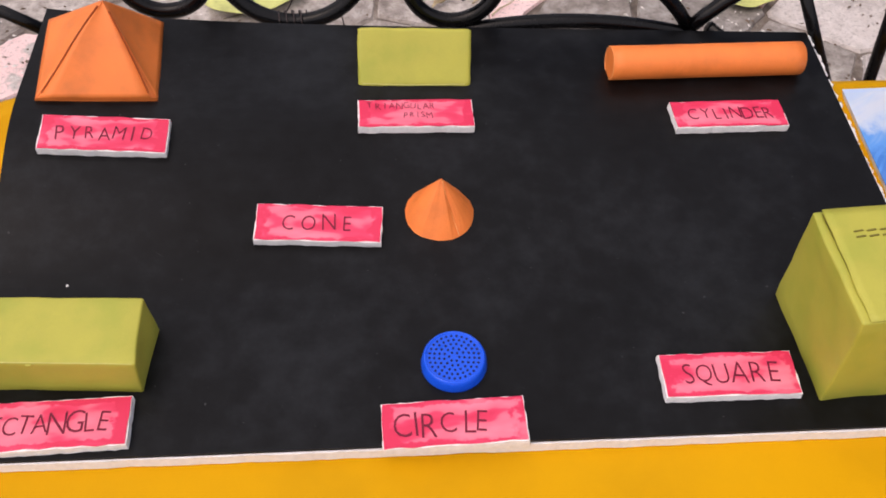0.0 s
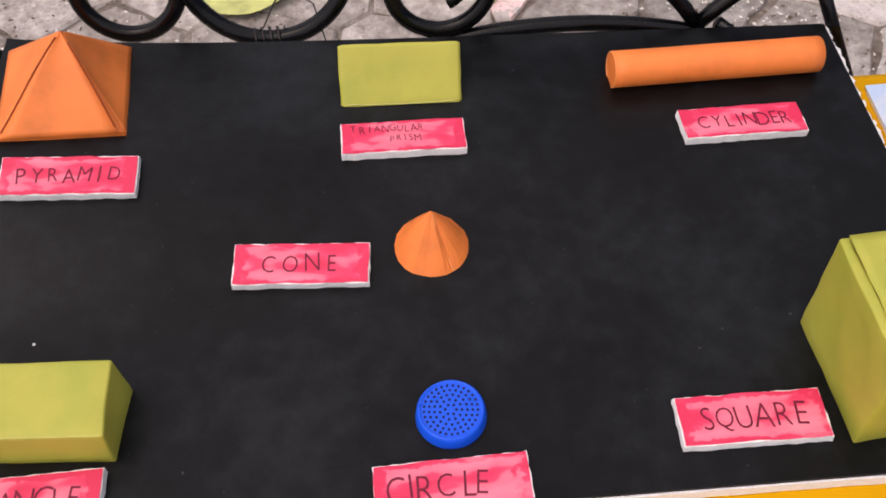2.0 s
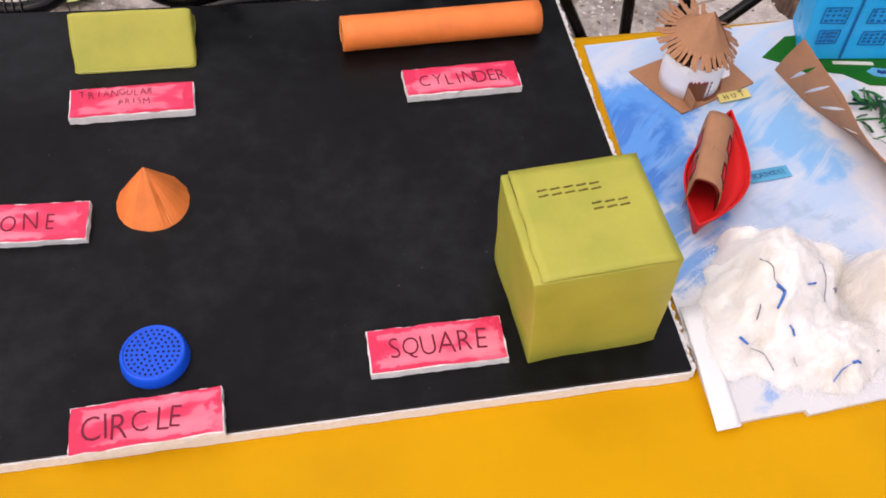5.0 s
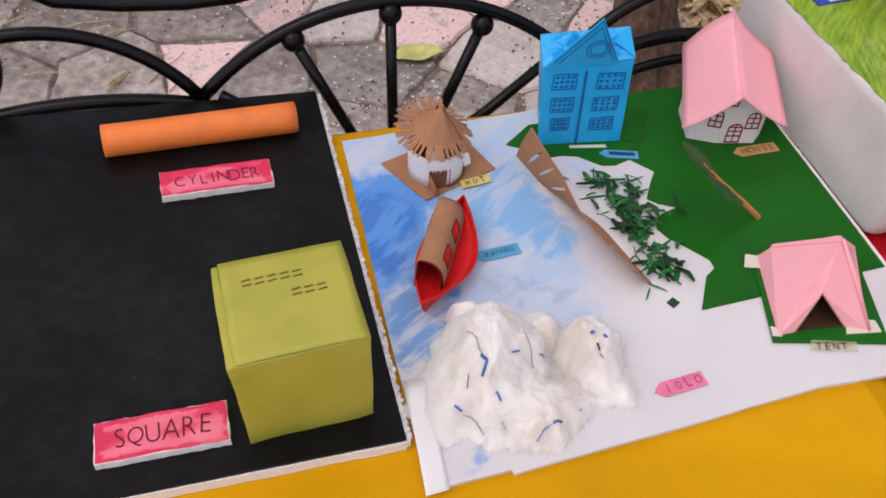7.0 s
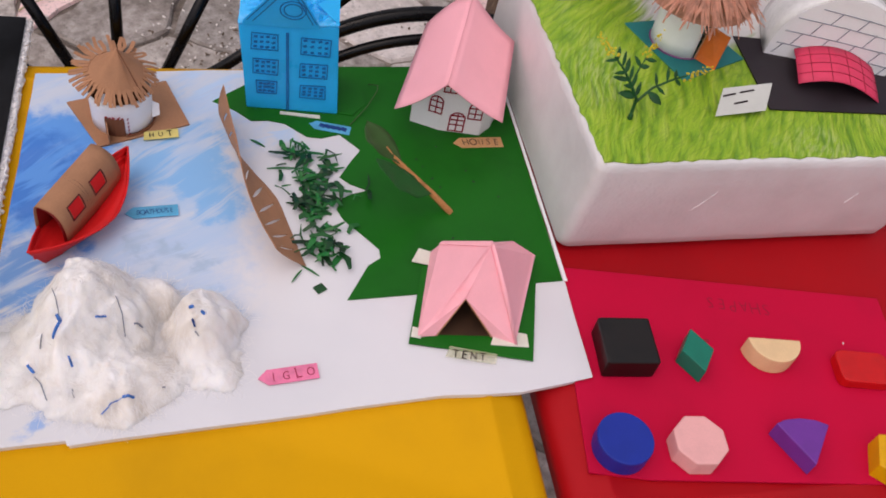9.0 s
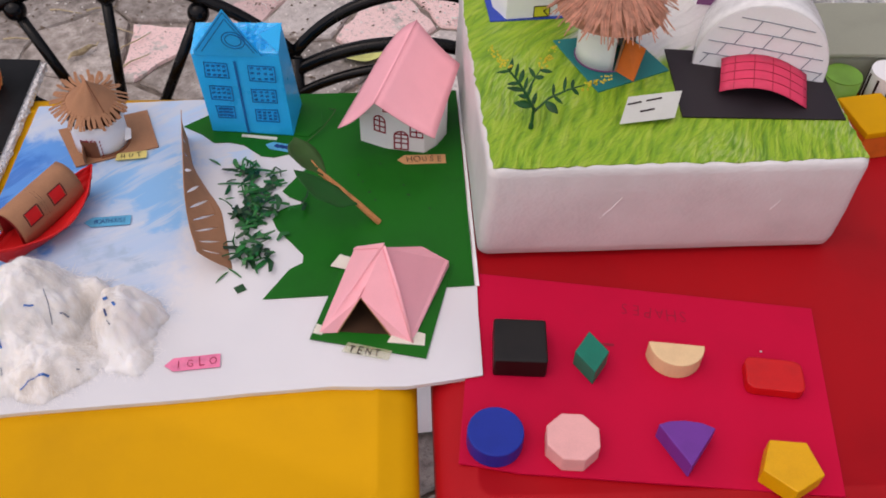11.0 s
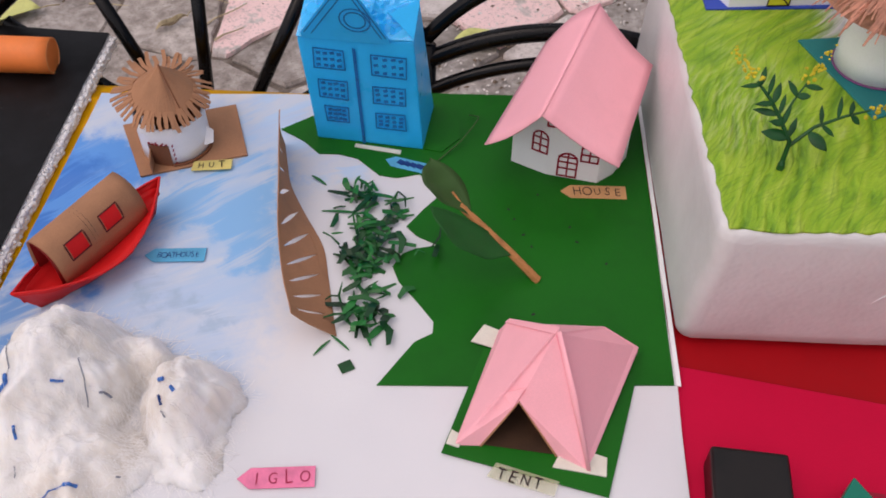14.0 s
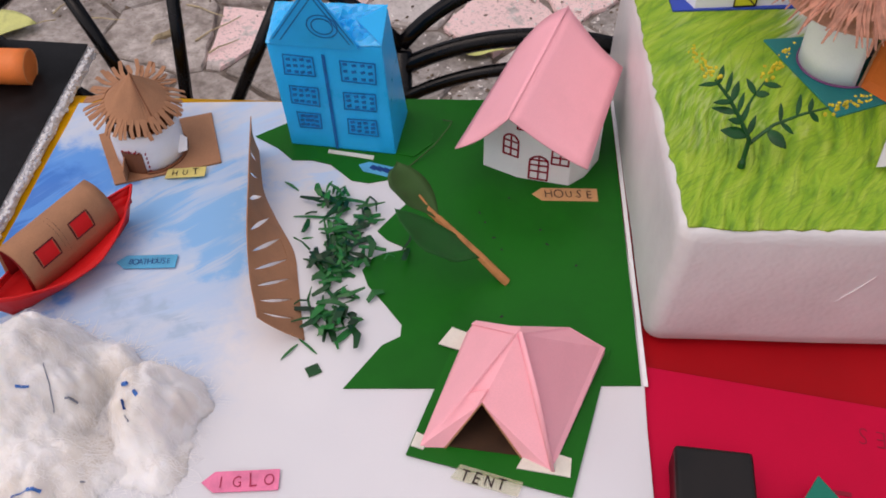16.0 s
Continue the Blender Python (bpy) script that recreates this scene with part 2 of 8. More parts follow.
def cotton_material():
    """White cotton wool, with tan shade painted into the hollow between its two heaps."""
    m, nt, n, l, b = nodes_of("cotton_wool")
    v = coords(nt)
    a, f = noise_node(nt, v, 26.0, 5.0, 0.6), noise_node(nt, v, 420.0, 3.0, 0.7)
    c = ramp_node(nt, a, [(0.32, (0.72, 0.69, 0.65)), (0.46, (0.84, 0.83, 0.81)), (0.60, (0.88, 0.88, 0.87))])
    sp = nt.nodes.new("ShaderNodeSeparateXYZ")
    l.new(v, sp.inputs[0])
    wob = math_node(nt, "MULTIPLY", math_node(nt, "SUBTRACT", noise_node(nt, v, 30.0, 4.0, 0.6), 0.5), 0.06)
    # soft tan patches that put the shade of the hollows into the colour
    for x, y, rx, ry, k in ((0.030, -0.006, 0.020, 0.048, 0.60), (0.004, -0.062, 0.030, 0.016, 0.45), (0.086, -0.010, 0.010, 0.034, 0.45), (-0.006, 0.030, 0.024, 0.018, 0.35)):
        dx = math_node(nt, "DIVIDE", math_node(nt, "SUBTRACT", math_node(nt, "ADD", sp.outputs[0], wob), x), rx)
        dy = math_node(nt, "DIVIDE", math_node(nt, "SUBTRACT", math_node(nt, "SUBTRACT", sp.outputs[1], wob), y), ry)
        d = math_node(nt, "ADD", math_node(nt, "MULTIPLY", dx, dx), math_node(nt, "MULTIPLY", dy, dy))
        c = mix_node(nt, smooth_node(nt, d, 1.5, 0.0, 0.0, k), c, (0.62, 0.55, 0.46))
    l.new(c, b.inputs["Base Color"])
    b.inputs["Roughness"].default_value = 1.0
    b.inputs["Specular IOR Level"].default_value = 0.05
    b.inputs["Sheen Weight"].default_value, b.inputs["Sheen Roughness"].default_value = 0.3, 0.6
    b.inputs["Subsurface Weight"].default_value, b.inputs["Subsurface Radius"].default_value = 0.9, (0.008, 0.0075, 0.0068)
    b.inputs["Subsurface Scale"].default_value = 1.0
    bump_node(nt, b, math_node(nt, "ADD", f, math_node(nt, "MULTIPLY", noise_node(nt, v, 120.0, 4.0, 0.7), 2.0)), 0.16, 0.0012)
    return m


def black_sheet_material():
    """Matt black chart paper with faint chalky smears, tinted bluish to paint in sky sheen, and a few pale scratches.
    """
    m, nt, n, l, b = nodes_of("black_chart_paper")
    v = coords(nt)
    s = noise_node(nt, v, 5.0, 6.0, 0.62)
    s = mix_node(nt, 0.38, s, noise_node(nt, v, 55.0, 5.0, 0.65))
    d = noise_node(nt, v, 240.0, 2.0)
    # middle and light tones lifted bluish, a painted sheen of the sky
    c = ramp_node(nt, s, [(0.36, (0.0016, 0.0013, 0.0013)), (0.5, (0.0046, 0.0048, 0.0054)), (0.64, (0.0118, 0.0130, 0.0148))])
    c = mix_node(nt, smooth_node(nt, d, 0.745, 0.79, 0.0, 0.5), c, (0.09, 0.09, 0.09))
    sv = coords(nt, 24, (14, 160, 1))
    c = mix_node(nt, smooth_node(nt, noise_node(nt, sv, 1.0, 2.0), 0.76, 0.80, 0.0, 0.20), c, (0.08, 0.08, 0.085))
    l.new(c, b.inputs["Base Color"])
    l.new(smooth_node(nt, s, 0.2, 0.8, 0.30, 0.46), b.inputs["Roughness"])
    b.inputs["Specular IOR Level"].default_value = 0.15
    bump_node(nt, b, math_node(nt, "ADD", noise_node(nt, v, 1100.0, 2.0), math_node(nt, "MULTIPLY", noise_node(nt, v, 9.0, 2.0), 4.0)), 0.12, 0.001)
    return m


def wash_material():
    """Crimson water paint brushed thin over white, with lighter pools."""
    m, nt, n, l, b = nodes_of("crimson_wash_paint")
    o = nt.nodes.new("ShaderNodeObjectInfo")
    c0 = nt.nodes.new("ShaderNodeTexCoord")
    ad = nt.nodes.new("ShaderNodeVectorMath")
    l.new(c0.outputs["Object"], ad.inputs[0])
    cm = nt.nodes.new("ShaderNodeCombineXYZ")
    l.new(math_node(nt, "MULTIPLY", o.outputs["Random"], 7.0), cm.inputs[2])
    l.new(cm.outputs[0], ad.inputs[1])
    mp = nt.nodes.new("ShaderNodeMapping")
    mp.inputs["Scale"].default_value = (26, 62, 1)
    l.new(ad.outputs[0], mp.inputs[0])
    a = noise_node(nt, mp.outputs[0], 1.0, 2.0, 0.45)
    sx = nt.nodes.new("ShaderNodeSeparateXYZ")
    l.new(c0.outputs["Object"], sx.inputs[0])
    rim = math_node(nt, "MAXIMUM", math_node(nt, "MULTIPLY", math_node(nt, "ABSOLUTE", sx.outputs[0]), 20.5), math_node(nt, "MULTIPLY", math_node(nt, "ABSOLUTE", sx.outputs[1]), 61.0))
    a = math_node(nt, "SUBTRACT", math_node(nt, "ADD", a, 0.085), smooth_node(nt, math_node(nt, "ADD", rim, math_node(nt, "MULTIPLY", noise_node(nt, ad.outputs[0], 110.0, 3.0), 0.5)), 1.04, 1.16, 0.0, 0.18))
    c = ramp_node(nt, a, [(0.44, (0.72, 0.022, 0.085)), (0.54, (0.80, 0.045, 0.125)), (0.59, (0.87, 0.14, 0.22)), (0.78, (0.90, 0.23, 0.31))])
    l.new(c, b.inputs["Base Color"])
    b.inputs["Roughness"].default_value = 0.5
    bump_node(nt, b, math_node(nt, "ADD", a, noise_node(nt, ad.outputs[0], 700.0)), 0.2, 0.0006)
    return m


def sea_material():
    """White drawing paper brushed with blue poster paint over its far left part."""
    m, nt, n, l, b = nodes_of("painted_drawing_paper")
    c0 = nt.nodes.new("ShaderNodeTexCoord")
    sp = nt.nodes.new("ShaderNodeSeparateXYZ")
    l.new(c0.outputs["Object"], sp.inputs[0])
    wv = nt.nodes.new("ShaderNodeTexNoise")
    wv.inputs["Scale"].default_value = 11.0
    l.new(c0.outputs["Object"], wv.inputs["Vector"])
    bent = nt.nodes.new("ShaderNodeVectorMath")
    bent.operation = "MULTIPLY_ADD"
    l.new(wv.outputs["Color"], bent.inputs[0])
    bent.inputs[1].default_value = (0.026, 0.026, 0)
    l.new(c0.outputs["Object"], bent.inputs[2])

    def strokes(rot, long, wide, seed):
        """Brush marks: broad dabs broken by the lines of the bristles."""
        off = nt.nodes.new("ShaderNodeVectorMath")
        l.new(bent.outputs[0], off.inputs[0])
        off.inputs[1].default_value = (seed, seed * 0.7, 0)
        a = noise_node(nt, turned(nt, off.outputs[0], rot, (long, wide, 1)), 1.0, 2.0, 0.5)
        h = noise_node(nt, turned(nt, off.outputs[0], rot, (long * 0.9, wide * 7, 1)), 1.0, 2.0, 0.6)
        return math_node(nt, "ADD", math_node(nt, "MULTIPLY", a, 0.76), math_node(nt, "MULTIPLY", h, 0.24))
    blot = noise_node(nt, coords(nt), 16.0, 5.0, 0.65)
    wob = math_node(nt, "MULTIPLY", math_node(nt, "SUBTRACT", blot, 0.5), 0.16)
    xx, yy = math_node(nt, "ADD", sp.outputs[0], wob), math_node(nt, "SUBTRACT", sp.outputs[1], wob)

    def zone(x0, x1, y0, y1, soft):
        a = math_node(nt, "MULTIPLY", smooth_node(nt, xx, x0 - soft, x0 + soft), smooth_node(nt, xx, x1 + soft, x1 - soft))
        return math_node(nt, "MULTIPLY", a, math_node(nt, "MULTIPLY", smooth_node(nt, yy, y0 - soft, y0 + soft), smooth_node(nt, yy, y1 + soft, y1 - soft)))
    c = mix_node(nt, smooth_node(nt, noise_node(nt, coords(nt), 5.0, 3.0), 0.35, 0.65), (0.67, 0.675, 0.70), (0.725, 0.725, 0.74))
    layers = (
        ((-0.06, 0.170, 0.130, 0.420), 0.030, -30, 13, 40, 0.0, (0.46, 0.59, 0.78), 0.36, 0.62, 0.50, 1.0),
        ((-0.04, 0.150, 0.150, 0.300), 0.030, -42, 12, 55, 3.1, (0.40, 0.57, 0.78), 0.44, 0.56, 0.05, 0.60),
        ((0.010, 0.120, 0.330, 0.410), 0.030, -50, 18, 60, 1.7, (0.36, 0.58, 0.83), 0.47, 0.55, 0.0, 0.65),
        ((0.110, 0.200, 0.330, 0.420), 0.018, -30, 16, 60, 9.2, (0.45, 0.63, 0.84), 0.50, 0.57, 0.0, 0.70),
        ((0.060, 0.158, 0.240, 0.330), 0.012, -44, 12, 50, 5.3, (0.19, 0.46, 0.80), 0.42, 0.53, 0.22, 0.90),
        ((-0.050, 0.042, 0.190, 0.350), 0.014, -46, 10, 40, 6.4, (0.085, 0.31, 0.76), 0.38, 0.50, 0.72, 0.98),
        ((-0.045, 0.020, 0.215, 0.310), 0.012, -52, 12, 48, 7.5, (0.030, 0.18, 0.60), 0.45, 0.52, 0.10, 0.85),
        ((-0.015, 0.038, 0.112, 0.190), 0.010, -40, 14, 50, 2.2, (0.10, 0.31, 0.70), 0.42, 0.53, 0.0, 0.85),
        ((0.012, 0.036, 0.028, 0.050), 0.008, -30, 16, 60, 4.4, (0.16, 0.36, 0.74), 0.44, 0.54, 0.0, 0.7),
        ((0.058, 0.098, 0.203, 0.222), 0.008, -20, 16, 60, 8.3, (0.22, 0.40, 0.66), 0.42, 0.54, 0.0, 0.7),
        ((0.090, 0.155, 0.168, 0.184), 0.008, -24, 16, 60, 1.1, (0.34, 0.47, 0.62), 0.44, 0.54, 0.0, 0.65))
    for box, soft, rot, long, wide, seed, tone, lo, hi, a0, a1 in layers:
        c = mix_node(nt, math_node(nt, "MULTIPLY", zone(*box, soft), smooth_node(nt, strokes(rot, long, wide, seed), lo, hi, a0, a1)), c, tone)
    l.new(c, b.inputs["Base Color"])
    b.inputs["Roughness"].default_value = 0.6
    bump_node(nt, b, math_node(nt, "ADD", noise_node(nt, coords(nt), 900.0), math_node(nt, "MULTIPLY", noise_node(nt, coords(nt), 14.0, 2.0), 8.0)), 0.12, 0.001)
    return m


def crayon_material():
    """Yellow-green poster paint laid on white foam in short curved strokes."""
    m, nt, n, l, b = nodes_of("streaky_green_paint")
    c0 = nt.nodes.new("ShaderNodeTexCoord")
    sp = nt.nodes.new("ShaderNodeSeparateXYZ")
    l.new(c0.outputs["Object"], sp.inputs[0])
    warp = nt.nodes.new("ShaderNodeTexNoise")
    warp.inputs["Scale"].default_value = 6.0
    l.new(c0.outputs["Object"], warp.inputs["Vector"])
    vm = nt.nodes.new("ShaderNodeVectorMath")
    vm.operation = "MULTIPLY_ADD"
    l.new(warp.outputs["Color"], vm.inputs[0])
    vm.inputs[1].default_value = (0.055, 0.055, 0)
    l.new(c0.outputs["Object"], vm.inputs[2])

    def streak(rot, long, wide, det=3.0):
        return noise_node(nt, turned(nt, vm.outputs[0], rot, (long, wide, 1)), 1.0, det, 0.6)
    far = smooth_node(nt, sp.outputs[1], 0.12, 0.18)
    broad = mix_node(nt, far, streak(-70, 26, 150, 1.5), streak(-44, 20, 140, 1.5))
    fine = mix_node(nt, far, streak(-56, 60, 420), streak(-44, 26, 420))
    cloud = noise_node(nt, vm.outputs[0], 42.0, 5.0, 0.7)
    f = math_node(nt, "ADD", math_node(nt, "MULTIPLY", broad, 0.66), math_node(nt, "ADD", math_node(nt, "MULTIPLY", fine, 0.20), math_node(nt, "MULTIPLY", cloud, 0.14)))
    c = ramp_node(nt, f, [(0.35, (0.110, 0.26, 0.006)), (0.43, (0.195, 0.375, 0.009)), (0.49, (0.250, 0.43, 0.014)), (0.55, (0.295, 0.465, 0.022)), (0.64, (0.37, 0.52, 0.05))])
    for rot, long, wide, k in ((-62, 14, 120, 0.34), (-38, 18, 150, 0.28)):
        ridge = math_node(nt, "ABSOLUTE", math_node(nt, "SUBTRACT", streak(rot, long, wide, 1.0), 0.5))
        c = mix_node(nt, smooth_node(nt, ridge, 0.030, 0.004, 0.0, k), c, (0.075, 0.20, 0.006))
    thin_ = math_node(nt, "MULTIPLY", smooth_node(nt, noise_node(nt, vm.outputs[0], 9.0, 3.0), 0.52, 0.62), smooth_node(nt, fine, 0.46, 0.62, 0.0, 0.45))
    c = mix_node(nt, thin_, c, (0.46, 0.55, 0.22))
    bare = math_node(nt, "MULTIPLY", smooth_node(nt, math_node(nt, "ADD", math_node(nt, "ADD", sp.outputs[0], math_node(nt, "MULTIPLY", sp.outputs[1], -0.25)), math_node(nt, "MULTIPLY", fine, 0.05)), 0.070, 0.095), smooth_node(nt, math_node(nt, "ADD", sp.outputs[1], math_node(nt, "MULTIPLY", broad, 0.06)), 0.175, 0.20))
    c = mix_node(nt, bare, c, (0.70, 0.69, 0.66))
    l.new(c, b.inputs["Base Color"])
    b.inputs["Roughness"].default_value = 0.55
    bump_node(nt, b, math_node(nt, "ADD", broad, math_node(nt, "ADD", math_node(nt, "MULTIPLY", fine, 0.25), math_node(nt, "MULTIPLY", cloud, 0.5))), 1.0, 0.005)
    return m


def stone_material(name, lo, mid, hi, patch=None):
    m, nt, n, l, b = nodes_of(name)
    o = nt.nodes.new("ShaderNodeObjectInfo")
    c0 = nt.nodes.new("ShaderNodeTexCoord")
    ad = nt.nodes.new("ShaderNodeVectorMath")
    l.new(c0.outputs["Object"], ad.inputs[0])
    v = ad.outputs[0]
    big, mids, fine = noise_node(nt, v, 5.0, 5.0, 0.6), noise_node(nt, v, 38.0, 4.0, 0.65), noise_node(nt, v, 330.0, 3.0, 0.6)
    c = ramp_node(nt, math_node(nt, "ADD", math_node(nt, "MULTIPLY", big, 0.5), math_node(nt, "MULTIPLY", mids, 0.5)), [(0.36, lo), (0.5, mid), (0.64, hi)])
    if patch:
        w = nt.nodes.new("ShaderNodeNewGeometry")
        wp = noise_node(nt, w.outputs["Position"], 7.0, 6.0, 0.62)
        c = mix_node(nt, smooth_node(nt, wp, 0.42, 0.48, 0.0, 0.9), c, patch)
    c = mix_node(nt, smooth_node(nt, noise_node(nt, v, 130.0, 3.0, 0.65), 0.54, 0.66, 0.0, 0.45), c, tuple(x * 0.4 for x in mid))
    c = mix_node(nt, smooth_node(nt, fine, 0.60, 0.72, 0.0, 0.6), c, tuple(x * 0.45 for x in mid))
    h = nt.nodes.new("ShaderNodeHueSaturation")
    l.new(smooth_node(nt, o.outputs["Random"], 0, 1, 0.78, 1.22), h.inputs["Value"])
    l.new(c, h.inputs["Color"])
    l.new(h.outputs[0], b.inputs["Base Color"])
    b.inputs["Roughness"].default_value = 0.85
    bump_node(nt, b, math_node(nt, "ADD", math_node(nt, "MULTIPLY", mids, 2.0), fine), 0.6, 0.004)
    return m


def bark_material():
    m, nt, n, l, b = nodes_of("brown_bark")
    ridge = noise_node(nt, coords(nt, 0, (70, 70, 9)), 1.0, 5.0, 0.7)
    blot = noise_node(nt, coords(nt), 22.0, 5.0, 0.65)
    f = math_node(nt, "ADD", math_node(nt, "MULTIPLY", ridge, 0.6), math_node(nt, "MULTIPLY", blot, 0.4))
    l.new(ramp_node(nt, f, [(0.36, (0.022, 0.012, 0.008)), (0.48, (0.085, 0.050, 0.033)), (0.58, (0.15, 0.098, 0.066)), (0.70, (0.26, 0.20, 0.15))]), b.inputs["Base Color"])
    b.inputs["Roughness"].default_value = 0.9
    bump_node(nt, b, f, 1.0, 0.012)
    return m


def straw_material():
    m, nt, n, l, b = nodes_of("dry_crumpled_straw")
    v = coords(nt)
    f = math_node(nt, "ADD", math_node(nt, "MULTIPLY", noise_node(nt, v, 30.0, 5.0, 0.7), 0.6), math_node(nt, "MULTIPLY", noise_node(nt, coords(nt, 30, (40, 180, 40)), 1.0, 4.0, 0.6), 0.4))
    l.new(ramp_node(nt, f, [(0.36, (0.10, 0.055, 0.02)), (0.46, (0.42, 0.28, 0.12)), (0.55, (0.62, 0.50, 0.32)), (0.66, (0.80, 0.76, 0.68))]), b.inputs["Base Color"])
    b.inputs["Roughness"].default_value = 0.85
    bump_node(nt, b, f, 1.0, 0.01)
    return m


def foil_material():
    m, nt, n, l, b = nodes_of("crumpled_clear_plastic")
    v = coords(nt)
    a = noise_node(nt, v, 90.0, 4.0, 0.7)
    l.new(ramp_node(nt, a, [(0.35, (0.30, 0.30, 0.30)), (0.6, (0.72, 0.72, 0.72))]), b.inputs["Base Color"])
    b.inputs["Roughness"].default_value, b.inputs["Metallic"].default_value = 0.22, 0.25
    bump_node(nt, b, a, 1.0, 0.006)
    return m


M["bark"], M["straw"] = bark_material(), straw_material()
M["foam"], M["tape_clear"] = foam_material(), clear_tape_material()
M["cotton"], M["black_sheet"], M["wash"], M["sea"], M["crayon"] = cotton_material(), black_sheet_material(), wash_material(), sea_material(), crayon_material()
M["stone"] = stone_material("grey_flagstone", (0.19, 0.165, 0.145), (0.37, 0.335, 0.305), (0.56, 0.52, 0.485))
M["stone_pink"] = stone_material("worn_pink_flagstone", (0.30, 0.26, 0.235), (0.44, 0.39, 0.365), (0.56, 0.51, 0.48), (0.78, 0.56, 0.54))
M["stone_pale"] = stone_material("pale_flagstone", (0.42, 0.38, 0.355), (0.60, 0.55, 0.52), (0.70, 0.65, 0.62))
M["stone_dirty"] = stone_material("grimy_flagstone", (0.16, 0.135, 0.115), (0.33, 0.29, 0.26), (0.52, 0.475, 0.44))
M["soil"] = stone_material("gritty_soil", (0.08, 0.06, 0.048), (0.18, 0.15, 0.125), (0.34, 0.30, 0.265))
M["foil"] = foil_material()


# ---- building helpers ----


def link_mesh(name, bm, material, smooth=False):
    me = bpy.data.meshes.new(name)
    bm.normal_update()
    bm.to_mesh(me)
    bm.free()
    for mt in material if isinstance(material, (list, tuple)) else [material]:
        me.materials.append(mt)
    if smooth:
        me.shade_smooth()
    return new(name, me)


def thing(name, x, y, z, rz=0.0, label="", category="", group="", tilt=None):
    ob = new(name)
    ob.empty_display_size = 0.02
    ob.matrix_basis = pose(x, y, z, *(tilt or (0, 0)), rz)
    return tagged(ob, label, category, group)


def part(name, bm, material, parent, label="", smooth=False):
    ob = link_mesh(name, bm, material, smooth)
    ob.parent = parent
    if label:
        tagged(ob, label)
    return ob


def rounded(bm, width, segments=2, angle=35):
    es = [e for e in bm.edges if len(e.link_faces) == 2 and e.calc_face_angle(0) > radians(angle)]
    if es:
        bmesh.ops.bevel(bm, geom=es, offset=width, segments=segments, profile=0.6, affect="EDGES", clamp_overlap=True)
    return bm


def box_bm(sx, sy, sz, c=(0, 0, 0), bevel=0.0, segments=2):
    bm = bmesh.new()
    bmesh.ops.create_cube(bm, size=1.0, matrix=Matrix.Translation(c) @ Matrix.Diagonal((sx, sy, sz, 1)))
    return rounded(bm, bevel, segments) if bevel else bm


def slab_bm(poly, z0, z1, bevel=0.0, segments=2, bm=None):
    """A flat plate with the outline poly, from z0 to z1."""
    bm = bm or bmesh.new()
    lo = [bm.verts.new((x, y, z0)) for x, y in poly]
    hi = [bm.verts.new((x, y, z1)) for x, y in poly]
    bm.faces.new(hi)
    bm.faces.new(lo[::-1])
    for i in range(len(poly)):
        j = (i + 1) % len(poly)
        bm.faces.new((lo[i], lo[j], hi[j], hi[i]))
    bmesh.ops.recalc_face_normals(bm, faces=bm.faces)
    return rounded(bm, bevel, segments) if bevel else bm


def tube_bm(pts, r, sides=10, closed=False, bm=None, r_end=None):
    """A round bar along the points."""
    bm = bm or bmesh.new()
    pts = [Vector(p) for p in pts]
    n, rings, up = len(pts), [], None
    for i, p in enumerate(pts):
        a, b = pts[(i - 1) % n if closed else max(i - 1, 0)], pts[(i + 1) % n if closed else min(i + 1, n - 1)]
        d = (b - a).normalized()
        if up is None:
            up = d.orthogonal().normalized()
        up = (up - d * up.dot(d)).normalized()
        side = d.cross(up)
        rr = r if r_end is None else r + (r_end - r) * i / (n - 1)
        rings.append([bm.verts.new(p + (up * math.cos(k * math.tau / sides) + side * math.sin(k * math.tau / sides)) * rr) for k in range(sides)])
    for i in range(n if closed else n - 1):
        A, B = rings[i], rings[(i + 1) % n]
        for k in range(sides):
            bm.faces.new((A[k], A[(k + 1) % sides], B[(k + 1) % sides], B[k]))
    if not closed:
        bm.faces.new(rings[0][::-1])
        bm.faces.new(rings[-1])
    return bm


def lathe_bm(profile, sides=48, bm=None):
    """Turns the profile, points (r, z), round the z axis."""
    bm = bm or bmesh.new()
    rings = []
    for r, z in profile:
        rings.append([bm.verts.new((0, 0, z))] if r < 1e-6 else [bm.verts.new((r * math.cos(k * math.tau / sides), r * math.sin(k * math.tau / sides), z)) for k in range(sides)])
    for A, B in zip(rings, rings[1:]):
        for k in range(sides):
            j = (k + 1) % sides
            q = [A[k % len(A)], A[j % len(A)], B[j % len(B)], B[k % len(B)]]
            q = [v for i, v in enumerate(q) if v not in q[:i]]
            if len(q) > 2:
                bm.faces.new(q)
    bmesh.ops.recalc_face_normals(bm, faces=bm.faces)
    return bm


